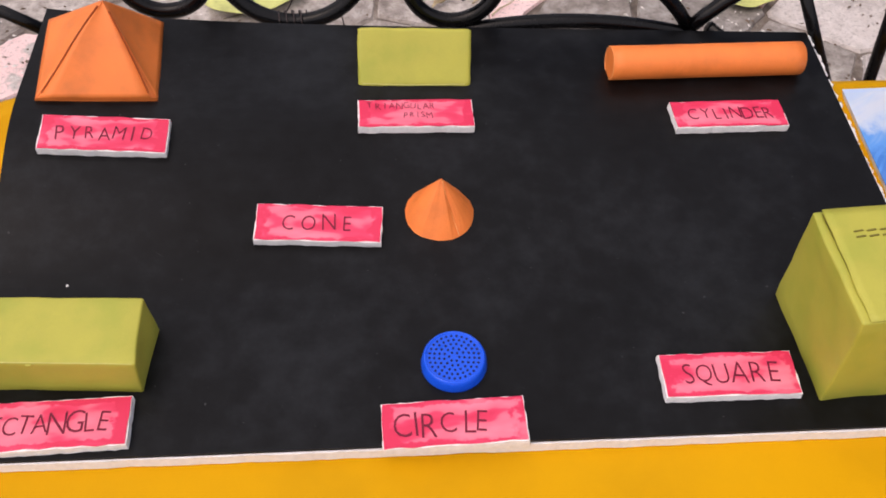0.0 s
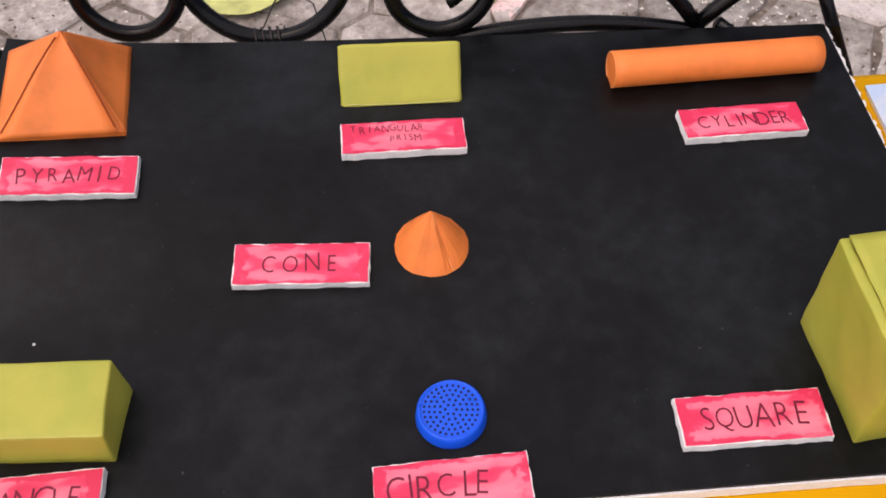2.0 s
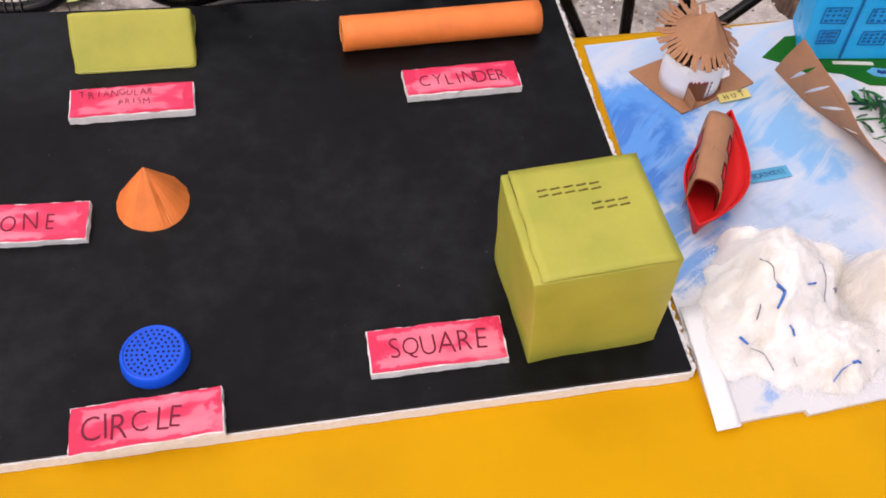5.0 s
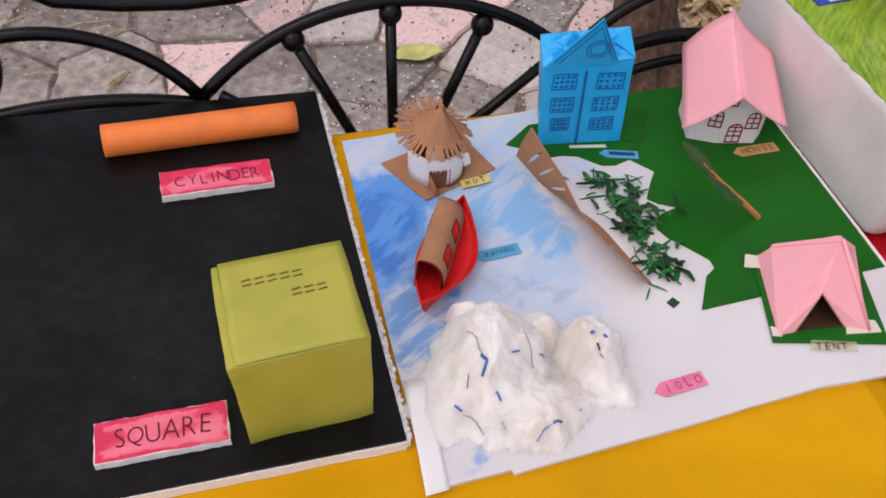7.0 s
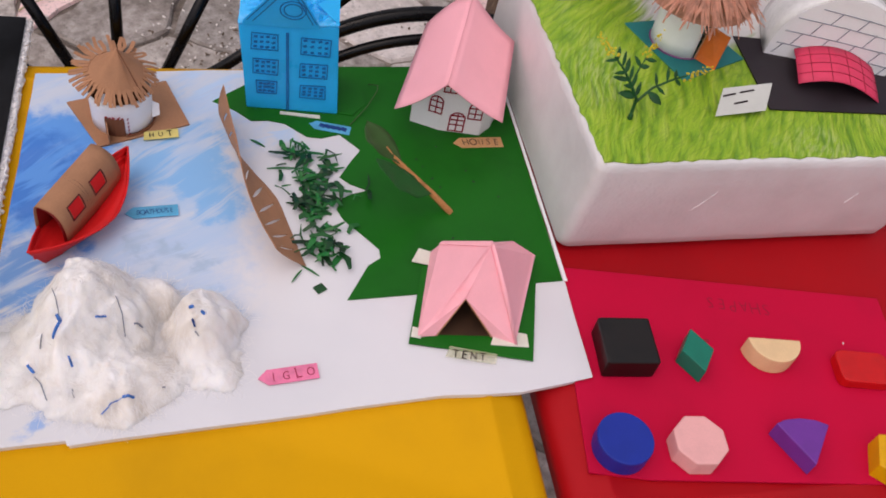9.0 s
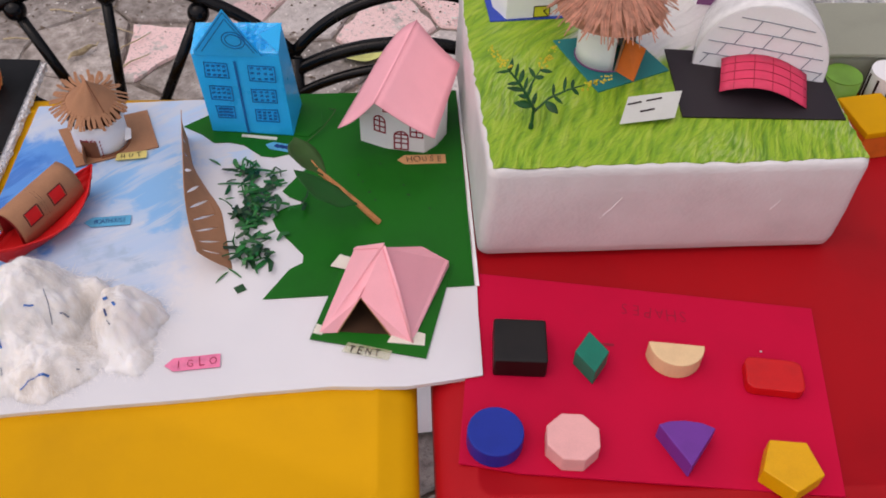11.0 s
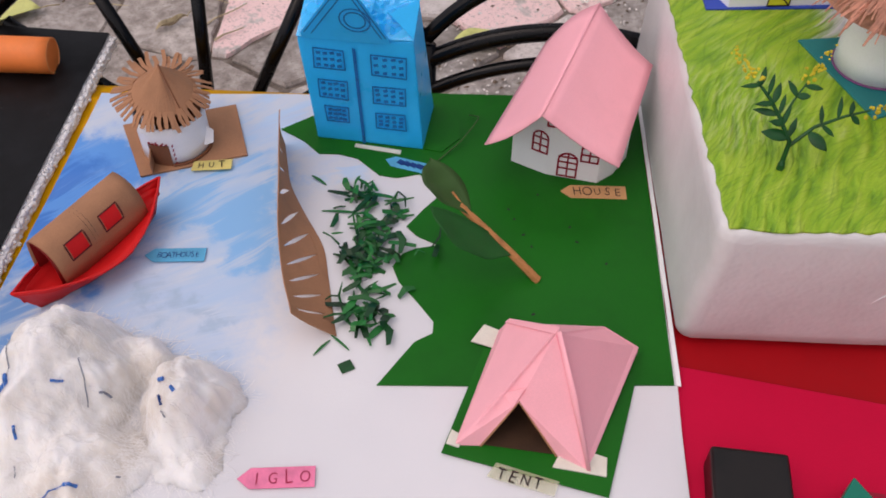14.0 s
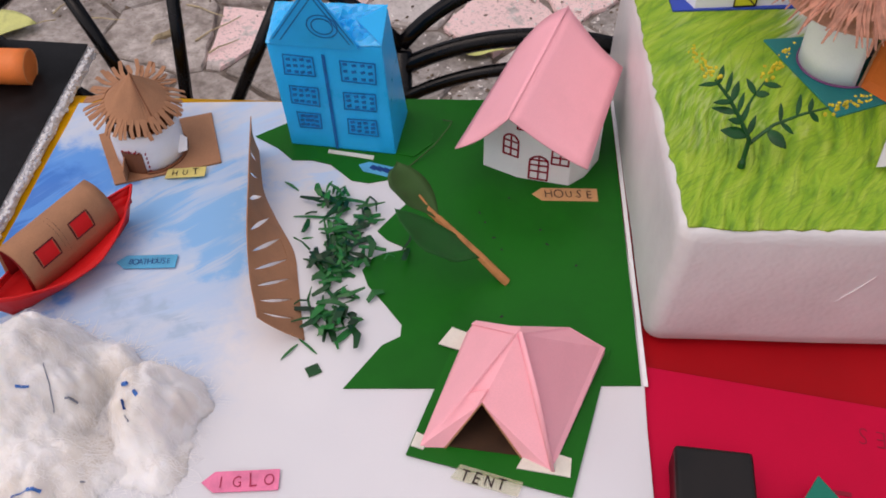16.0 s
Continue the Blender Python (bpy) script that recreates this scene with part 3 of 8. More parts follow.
def sheet_bm(grid, thick, bm=None):
    """A bent sheet over a grid of points (rows of equal length), given a thickness downwards along its normals."""
    bm = bm or bmesh.new()
    R, C = len(grid), len(grid[0])
    P = [[Vector(p) for p in row] for row in grid]
    def nrm(i, j):
        a = P[min(i + 1, R - 1)][j] - P[max(i - 1, 0)][j]
        b = P[i][min(j + 1, C - 1)] - P[i][max(j - 1, 0)]
        c = a.cross(b)
        return c.normalized() if c.length > 1e-12 else Vector((0, 0, 1))
    top = [[bm.verts.new(P[i][j]) for j in range(C)] for i in range(R)]
    bot = [[bm.verts.new(P[i][j] - nrm(i, j) * thick) for j in range(C)] for i in range(R)]
    for i in range(R - 1):
        for j in range(C - 1):
            bm.faces.new((top[i][j], top[i][j + 1], top[i + 1][j + 1], top[i + 1][j]))
            bm.faces.new((bot[i][j], bot[i + 1][j], bot[i + 1][j + 1], bot[i][j + 1]))
    rim = [(0, j) for j in range(C)] + [(i, C - 1) for i in range(1, R)] + [(R - 1, j) for j in range(C - 2, -1, -1)] + [(i, 0) for i in range(R - 2, 0, -1)]
    for (a, b), (c, d) in zip(rim, rim[1:] + rim[:1]):
        bm.faces.new((top[a][b], bot[a][b], bot[c][d], top[c][d]))
    bmesh.ops.recalc_face_normals(bm, faces=bm.faces)
    return bm


def panel_bm(corners, thick=0.0008, bm=None):
    """A stiff flat piece of paper with the given corners in space, thickened backwards."""
    bm = bm or bmesh.new()
    P = [Vector(c) for c in corners]
    n = (P[1] - P[0]).cross(P[-1] - P[0]).normalized() * thick
    a = [bm.verts.new(p) for p in P]
    b = [bm.verts.new(p - n) for p in P]
    bm.faces.new(a)
    bm.faces.new(b[::-1])
    for i in range(len(P)):
        j = (i + 1) % len(P)
        bm.faces.new((b[i], b[j], a[j], a[i]))
    return bm


def line_bm(polys, w, m=None, bm=None, lift=0.0003):
    """Drawn lines, as thin raised ribbons in the plane of m (its z is the way out of the surface)."""
    bm = bm or bmesh.new()
    m = m or Matrix()
    for pl in polys:
        for (x0, y0), (x1, y1) in zip(pl, pl[1:]):
            d = Vector((x1 - x0, y1 - y0))
            if d.length < 1e-9:
                continue
            e = d.normalized() * w * 0.25
            s = Vector((-d.y, d.x)).normalized() * w / 2
            q = [(x0 - e.x + s.x, y0 - e.y + s.y), (x0 - e.x - s.x, y0 - e.y - s.y), (x1 + e.x - s.x, y1 + e.y - s.y), (x1 + e.x + s.x, y1 + e.y + s.y)]
            hi = [bm.verts.new(m @ Vector((x, y, lift))) for x, y in q]
            lo = [bm.verts.new(m @ Vector((x, y, -0.0002))) for x, y in q]
            bm.faces.new(hi)
            for i in range(4):
                bm.faces.new((lo[i], lo[(i + 1) % 4], hi[(i + 1) % 4], hi[i]))
    return bm


def face_frame(a, b, d):
    """The frame of a flat face: origin a, x towards b, y in the face towards d, z out of it."""
    a, b, d = Vector(a), Vector(b), Vector(d)
    x = (b - a).normalized()
    z = x.cross(d - a).normalized()
    y = z.cross(x)
    return Matrix((( x.x, y.x, z.x, a.x), (x.y, y.y, z.y, a.y), (x.z, y.z, z.z, a.z), (0, 0, 0, 1)))


_letters = {}


def letter_mesh(ch, weight=-0.019):
    if (ch, weight) not in _letters:
        cu = bpy.data.curves.new("letter", "FONT")
        cu.body, cu.size, cu.offset, cu.extrude, cu.resolution_u = ch, 1.0, weight, 0.0, 3
        ob = new("letter", cu)
        bpy.context.view_layer.update()
        _letters[ch, weight] = bpy.data.meshes.new_from_object(ob.evaluated_get(bpy.context.evaluated_depsgraph_get()))
        bpy.data.objects.remove(ob)
    return _letters[ch, weight]


def writing_bm(text, size, width, m=None, wild=0.12, seed=1, lift=0.0004, bm=None, weight=-0.019):
    """Hand-set letters of the built-in font, centred, stretched over the width, each a little off."""
    bm = bm or bmesh.new()
    m = m or Matrix()
    r = random.Random(seed)
    step = width / max(1, len(text) - 1) if len(text) > 1 else 0
    for i, ch in enumerate(text):
        if ch == " ":
            continue
        me = letter_mesh(ch, weight)
        xs = [v.co.x for v in me.vertices]
        ys = [v.co.y for v in me.vertices]
        cx, cy = (min(xs) + max(xs)) / 2, (min(ys) + max(ys)) / 2
        s = size / max(0.3, max(ys) - min(ys)) * (1 + r.uniform(-wild, wild))
        t = Matrix.Translation((-width / 2 + i * step, r.uniform(-wild, wild) * size * 0.5, lift)) @ Matrix.Rotation(r.uniform(-wild, wild) * 0.9, 4, "Z") @ Matrix.Diagonal((s * 0.78, s, 1, 1)) @ Matrix.Translation((-cx, -cy, 0))
        tmp = bmesh.new()
        tmp.from_mesh(me)
        bmesh.ops.transform(tmp, matrix=m @ t, verts=tmp.verts)
        tm = bpy.data.meshes.new("t")
        tmp.to_mesh(tm)
        tmp.free()
        bm.from_mesh(tm)
        bpy.data.meshes.remove(tm)
    return bm


def ragged(poly, step, amp, seed=1):
    """The outline with its sides broken into short uneven pieces."""
    r, out = random.Random(seed), []
    for (x0, y0), (x1, y1) in zip(poly, poly[1:] + poly[:1]):
        L = math.hypot(x1 - x0, y1 - y0)
        k = max(1, int(L / step))
        nx, ny = -(y1 - y0) / L, (x1 - x0) / L
        for i in range(k):
            f, a = i / k, r.uniform(-amp, amp) if i else r.uniform(-amp, amp) * 0.3
            out.append((x0 + (x1 - x0) * f + nx * a, y0 + (y1 - y0) * f + ny * a))
    return out


def step01(a, b, v):
    t = min(1.0, max(0.0, (v - a) / (b - a)))
    return t * t * (3 - 2 * t)


def arc(cx, cy, r, a0, a1, n=24):
    return [(cx + r * math.cos(radians(a0 + (a1 - a0) * i / n)), cy + r * math.sin(radians(a0 + (a1 - a0) * i / n))) for i in range(n + 1)]


# ---- the plan ----
TOP = 0.600            # height of both table tops
TURN5 = 5.2            # degrees by which tables, boards and bench are turned
BOARD_W, BOARD_D, BOARD_T, BOARD_A = 0.724, 0.429, 0.012, radians(5.5)


def board_xy(u, v):
    """u: from the board's near right corner along its near edge; v: away from it."""
    return 0.5414 - u * math.cos(BOARD_A) - v * math.sin(BOARD_A), 0.334 - u * math.sin(BOARD_A) + v * math.cos(BOARD_A)


def board_lift(u, v):
    s = min(1.0, max(0.0, u / BOARD_W))
    return (0.03 * s + 0.015 * s ** 6) * step01(0.28, 0.72, v / BOARD_D)


def board_z(x, y):
    dx, dy = 0.5414 - x, 0.334 - y
    u = dx * math.cos(BOARD_A) + dy * math.sin(BOARD_A)
    v = dx * math.sin(BOARD_A) - dy * math.cos(BOARD_A)
    return TOP + BOARD_T + board_lift(u, v)


def board_tilt(x, y, rz):
    """The tilt (degrees about the thing's x and y) of the board's surface, for a thing turned by rz."""
    e = 0.02
    gx, gy = (board_z(x + e, y) - board_z(x - e, y)) / (2 * e), (board_z(x, y + e) - board_z(x, y - e)) / (2 * e)
    c, s = math.cos(radians(rz)), math.sin(radians(rz))
    return math.degrees(math.atan(-gx * s + gy * c)), math.degrees(-math.atan(gx * c + gy * s))


def on_board(name, x, y, rz, label, category, group=""):
    ob = new(name)
    ob.empty_display_size = 0.02
    tx, ty = board_tilt(x, y, rz)
    ob.matrix_basis = pose(x, y, board_z(x, y), 0, 0, rz) @ pose(0, 0, 0, tx, ty, 0)
    return tagged(ob, label, category, group)


# ---- ground ----
def clip_half(poly, p, n):
    out = []
    for a, b in zip(poly, poly[1:] + poly[:1]):
        da, db = (a - p).dot(n), (b - p).dot(n)
        if da <= 0:
            out.append(a)
        if da * db < 0:
            out.append(a + (b - a) * (da / (da - db)))
    return out


def pavement():
    g = slab_bm([(-60, -60), (60, -60), (60, 60), (-60, 60)], -0.3, -0.009)
    ground = link_mesh("ground", g, M["soil"])
    tagged(ground, "gritty brown soil under the paving stones", "ground", kind="structure")
    pave = new("pavement")
    tagged(pave, "uneven grey and pink flagstone paving with litter", "pavement", kind="structure")
    r = random.Random(21)
    S, seeds = 0.27, []
    for j in range(-3, 14):
        for i in range(-8, 15):
            seeds.append(Vector((i * S + (j % 2) * S / 2 + r.uniform(-0.055, 0.055), j * S * 0.87 + r.uniform(-0.05, 0.05))))
    pinks = [(0.275, 1.685), (0.455, 1.930), (0.775, 1.800), (0.70, 2.06), (0.98, 1.92), (-0.73, 1.33), (1.22, 1.75)]
    pales = [(0.625, 1.850), (0.95, 1.66), (1.15, 2.0), (1.4, 2.1), (1.6, 1.9), (1.05, 1.45), (1.7, 2.2), (1.35, 1.7)]
    r2 = random.Random(77)
    seeds += [Vector((i * S + (j % 2) * S / 2 + r2.uniform(-0.055, 0.055), j * S * 0.87 + r2.uniform(-0.05, 0.05))) for j in range(-9, -3) for i in range(-8, 15)]
    seeds = [s for s in seeds if all(math.hypot(s.x - a, s.y - b) > 0.125 for a, b in pinks + pales[:2])] + [Vector(p) for p in pinks + pales[:2]]
    for s in seeds:
        if not (-1.6 < s.x < 2.9 and -1.1 < s.y < 3.0):
            continue
        poly = [s + Vector((x, y)) for x, y in ((-0.4, -0.4), (0.4, -0.4), (0.4, 0.4), (-0.4, 0.4))]
        for o in seeds:
            if 0 < (o - s).length < 0.75:
                n = (o - s).normalized()
                poly = clip_half(poly, (s + o) / 2 - n * r.uniform(0.003, 0.009), n)
        if len(poly) < 3:
            continue
        pts = ragged([(p.x - s.x, p.y - s.y) for p in poly], 0.035, 0.006, r.randint(0, 9999))
        dz = r.uniform(-0.004, 0.004)
        bm = bmesh.new()
        tx, ty = r.uniform(-0.02, 0.02), r.uniform(-0.02, 0.02)
        hi = [bm.verts.new((x * 0.965, y * 0.965, dz + x * tx + y * ty)) for x, y in pts]
        mid = [bm.verts.new((x, y, dz - 0.006 + x * tx + y * ty)) for x, y in pts]
        lo = [bm.verts.new((x, y, -0.03)) for x, y in pts]
        bm.faces.new(hi)
        for i in range(len(pts)):
            k = (i + 1) % len(pts)
            bm.faces.new((mid[i], mid[k], hi[k], hi[i]))
            bm.faces.new((lo[i], lo[k], mid[k], mid[i]))
        near = lambda L, d: any(math.hypot(s.x - a, s.y - b) < d for a, b in L)
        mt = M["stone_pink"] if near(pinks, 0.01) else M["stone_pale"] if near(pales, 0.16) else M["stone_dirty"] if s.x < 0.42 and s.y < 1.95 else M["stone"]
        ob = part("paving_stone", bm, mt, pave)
        ob.location = (s.x, s.y, 0)
    # petals, grit and litter
    for nm, mt, count, size, lab, cat in (("petal_litter", M["crumb"], 9500, 0.0042, "scattered small white petals and crumbs on the paving", "litter"), ("leaf_litter", M["litter"], 8000, 0.0050, "scattered dry brown leaf bits on the paving", "litter")):
        verts, faces = [], []
        for _ in range(count):
            x, y = r.uniform(-1.2, 2.4), r.uniform(0.75, 2.7)
            if nm == "petal_litter" and r.random() < 0.5:
                x = r.gauss(1.05, 0.45)
            if noise.noise((x * 2.2, y * 2.2, 3.0)) < r.uniform(-0.5, 0.35):
                continue
            a, s1, s2, hh = r.uniform(0, 6.3), size * r.uniform(0.4, 1.5), size * r.uniform(0.3, 0.8), r.uniform(0.002, 0.005)
            c, d = math.cos(a), math.sin(a)
            k = len(verts)
            for px, py, pz in ((-s1, 0, 0), (0, -s2, 0), (s1, 0, 0), (0, s2, 0), (0, 0, hh)):
                verts.append((x + px * c - py * d, y + px * d + py * c, pz + 0.0055))
            faces += [(k, k + 1, k + 4), (k + 1, k + 2, k + 4), (k + 2, k + 3, k + 4), (k + 3, k, k + 4)]
        me = bpy.data.meshes.new(nm)
        me.from_pydata(verts, [], faces)
        me.materials.append(mt)
        tagged(new(nm, me), lab, cat, kind="stuff")


def fallen_leaf(x, y, rz, L, W, label, green=None):
    t = thing("fallen_leaf", x, y, 0.004, rz, label, "leaf", "fallen leaves")
    g = []
    for i in range(13):
        f = i / 12
        w = W * math.sin(math.pi * f ** 0.85) ** 0.8 * 0.5 if 0 < f < 1 else 0.0005
        g.append([((f - 0.5) * L, k / 4 * w, 0.006 + 0.012 * math.sin(f * 3) * (abs(k) / 4) + 0.004 * math.sin(f * 9)) for k in range(-4, 5)])
    part("leaf_blade", sheet_bm(g, 0.0008), green or M["leaf"], t, smooth=True)
    part("leaf_stalk", tube_bm([(L * 0.48, 0, 0.007), (L * 0.58, 0.004, 0.010), (L * 0.68, 0.012, 0.006)], 0.0014, 6), M["twig"], t)


def twig(x, y, rz, L):
    t = thing("dry_twig", x, y, 0.004, rz, "thin dry twig lying on the paving", "twig", "dry twigs")
    part("stem", tube_bm([(-L / 2, 0, 0.001), (-L / 6, L * 0.02, 0.004), (L / 5, -L * 0.01, 0.003), (L / 2, L * 0.02, 0.001)], 0.0024, 6, r_end=0.0010), M["twig"], t)


# ---- tables ----
def table(name, x0, x1, y0, y1, mat_, label):
    """A moulded plastic table: lipped top, apron and four legs. x0..y1 in the turned frame round (0, 0.5)."""
    cx, cy = (x0 + x1) / 2, (y0 + y1) / 2
    a = radians(TURN5)
    px, py = cx * math.cos(a) - (cy - 0.5) * math.sin(a), 0.5 + cx * math.sin(a) + (cy - 0.5) * math.cos(a)
    t = thing(name, px, py, 0, TURN5, label, "table", "plastic tables")
    w, d = x1 - x0, y1 - y0
    def outline(w, d, r):
        o = []
        for sx, sy, a0 in ((1, 1, 0), (-1, 1, 90), (-1, -1, 180), (1, -1, 270)):
            o += [(sx * (w / 2 - r) + r * math.cos(radians(a0 + k * 15)), sy * (d / 2 - r) + r * math.sin(radians(a0 + k * 15))) for k in range(7)]
        return o
    # top: flat field, a fine raised seam, a rounded lip that falls to the edge
    rings = [(0.037, TOP), (0.0345, TOP + 0.0014), (0.0315, TOP + 0.0014), (0.029, TOP), (0.016, TOP - 0.0015), (0.006, TOP - 0.006), (0.001, TOP - 0.014), (0.0, TOP - 0.03), (0.004, TOP - 0.032)]
    bm = bmesh.new()
    loops = [[bm.verts.new((x, y, z)) for x, y in outline(w - 2 * i, d - 2 * i, max(0.012, 0.045 - i))] for i, z in rings]
    bm.faces.new(loops[0])
    for A, B in zip(loops, loops[1:]):
        for k in range(len(A)):
            j = (k + 1) % len(A)
            bm.faces.new((B[k], B[j], A[j], A[k]))
    bm.faces.new(loops[-1][::-1])
    bmesh.ops.recalc_face_normals(bm, faces=bm.faces)
    ob = part("tabletop", bm, mat_, t, smooth=True)
    part("apron", box_bm(w - 0.09, d - 0.09, 0.05, (0, 0, TOP - 0.0575), 0.004), mat_, t)
    for sx in (-1, 1):
        for sy in (-1, 1):
            part("leg", tube_bm([(sx * (w / 2 - 0.065), sy * (d / 2 - 0.065), TOP - 0.04), (sx * (w / 2 - 0.05), sy * (d / 2 - 0.05), 0.0)], 0.024, 14, r_end=0.018), mat_, t)
    return t


# ---- iron bench behind the tables ----
BENCH_O, BENCH_X = Vector((0.383, 0.758, 0.617)), Vector((0.9968, 0.080, 0))
BENCH_UP = (Vector((-0.080, 0.9968, 0)) * 0.25 + Vector((0, 0, 1))).normalized()


def bench():
    t = thing("garden_bench", BENCH_O.x, BENCH_O.y, 0, 0, "black wrought iron garden bench back with fan and scrolls", "bench")
    base = Vector((BENCH_O.x, BENCH_O.y, 0))
    P = lambda p, q, off=0.0: BENCH_O + BENCH_X * p + BENCH_UP * q + BENCH_X.cross(BENCH_UP) * off - base
    def bar(name, pq, r=0.0064, off=0.0):
        part(name, tube_bm([P(p, q, off) for p, q in pq], r, 10), M["iron"], t, smooth=True)
    def bow(p0, q0, p1, q1, sag, n=26):
        # circular bow over a chord
        c, h = math.hypot(p1 - p0, q1 - q0), sag
        R = (c * c / 4 + h * h) / (2 * h)
        out = []
        for i in range(n + 1):
            f = i / n
            s = (f - 0.5) * c
            k = math.sqrt(R * R - s * s) - (R - h)
            out.append((p0 + (p1 - p0) * f, q0 + (q1 - q0) * f + k))
        return out
    bar("fan_arch", bow(0.0, -0.002, 0.405, 0.0, 0.084), 0.0072)
    for p0, q0, p1, q1 in ((0.100, 0.051, 0.160, -0.075), (0.202, 0.070, 0.199, -0.085), (0.301, 0.048, 0.240, -0.075)):
        bar("spoke", [(p0, q0), (p1, q1)], 0.0062)
        bm = bmesh.new()
        bmesh.ops.create_uvsphere(bm, u_segments=18, v_segments=12, radius=0.0125, matrix=Matrix.Translation(P(p0, q0)))
        part("ball_finial", bm, M["iron"], t, smooth=True)
        d = math.hypot(p0 - 0.2025, q0 + 0.204)
        bar("spoke_tip", [(p0, q0), (0.2025 + (p0 - 0.2025) * 0.288 / d, -0.204 + (q0 + 0.204) * 0.288 / d)], 0.005)
    for p0, q0, p1, q1 in ((0.385, 0.005, 0.235, -0.100), (0.02, 0.0, 0.165, -0.100)):
        bar("outer_spoke", [(p0, q0), ((p0 + p1) / 2, (q0 + q1) / 2 - 0.004), (p1, q1)], 0.0062)
    bar("hub_rail", [(0.0, -0.105), (0.2, -0.085), (0.405, -0.105)], 0.007)
    bar("side_arch", bow(0.0, 0.0, -0.318, 0.0, 0.083)[:20], 0.0070)
    bar("side_arch", bow(0.405, 0.002, 0.70, 0.0, 0.070), 0.0070)
    bar("side_bow", bow(0.405, -0.020, 0.70, -0.040, 0.042), 0.0082)
    bar("side_bow", bow(0.405, -0.046, 0.70, -0.060, 0.042), 0.0060, 0.012)
    bar("side_bow", bow(0.0, -0.008, -0.248, -0.008, 0.015), 0.0075)
    bar("upper_swag", [(p, q) for p, q in ((0.275, 0.135), (0.306, 0.114), (0.342, 0.106), (0.405, 0.102), (0.475, 0.107), (0.525, 0.117), (0.56, 0.135))], 0.0072)
    bar("upper_swag", [(p, q) for p, q in ((0.135, 0.135), (0.091, 0.109), (0.047, 0.101), (0.0, 0.099), (-0.060, 0.103), (-0.118, 0.112), (-0.16, 0.135))], 0.0072)
    def spiral(cp, cq, r0, a0, turns, shrink=0.55, squash=1.0):
        n = int(44 * abs(turns))
        return [(cp + r0 * (1 - (1 - shrink) * i / n) * math.cos(a0 + math.tau * turns * i / n), cq + squash * r0 * (1 - (1 - shrink) * i / n) * math.sin(a0 + math.tau * turns * i / n)) for i in range(n + 1)]
    bar("top_ring", spiral(0.202, 0.128, 0.030, 0.0, 1.0, 1.0), 0.0062)
    bar("ring_stem", [(0.202, 0.098), (0.202, 0.086)], 0.0075)
    bar("scroll", [(-0.180, 0.12), (-0.186, 0.085)] + spiral(-0.238, 0.054, 0.052, 0.1, -1.18, 0.42), 0.0076)
    bar("scroll", [(-0.300, 0.13)] + spiral(-0.384, 0.083, 0.074, 0.3, -0.62, 1.0) + [(-0.468, 0.14)], 0.0078)
    bar("scroll", [(-0.440, 0.13)] + spiral(-0.509, 0.066, 0.052, 0.4, -1.05, 0.55), 0.0076)
    bar("scroll", [(-0.62, 0.00), (-0.66, 0.022), (-0.72, 0.018), (-0.76, -0.03)], 0.0062)
    wire = bmesh.new()
    for k in range(4):
        c = P(-0.400 + k * 0.007, 0.0115)
        tube_bm([c + (BENCH_UP * math.cos(a * 0.7) + BENCH_X.cross(BENCH_UP) * math.sin(a * 0.7)) * 0.0088 + BENCH_X * a * 0.0006 for a in range(10)], 0.0008, 5, bm=wire)
    tube_bm([P(-0.392, 0.02), P(-0.378, 0.045), P(-0.362, 0.052), P(-0.345, 0.040), P(-0.338, 0.004)], 0.0007, 5, bm=wire)
    part("binding_wire", wire, M["wire"], t, "thin steel binding wire")
    for p in (-0.62, 0.0, 0.405, 0.70):
        a = P(p, -0.004)
        part("post", tube_bm([a, P(p, -0.2), Vector((P(p, -0.2).x, P(p, -0.2).y - 0.02, 0.0))], 0.009, 10), M["iron"], t, smooth=True)
    bar("bottom_rail", [(-0.62, -0.2), (0.70, -0.2)], 0.008)


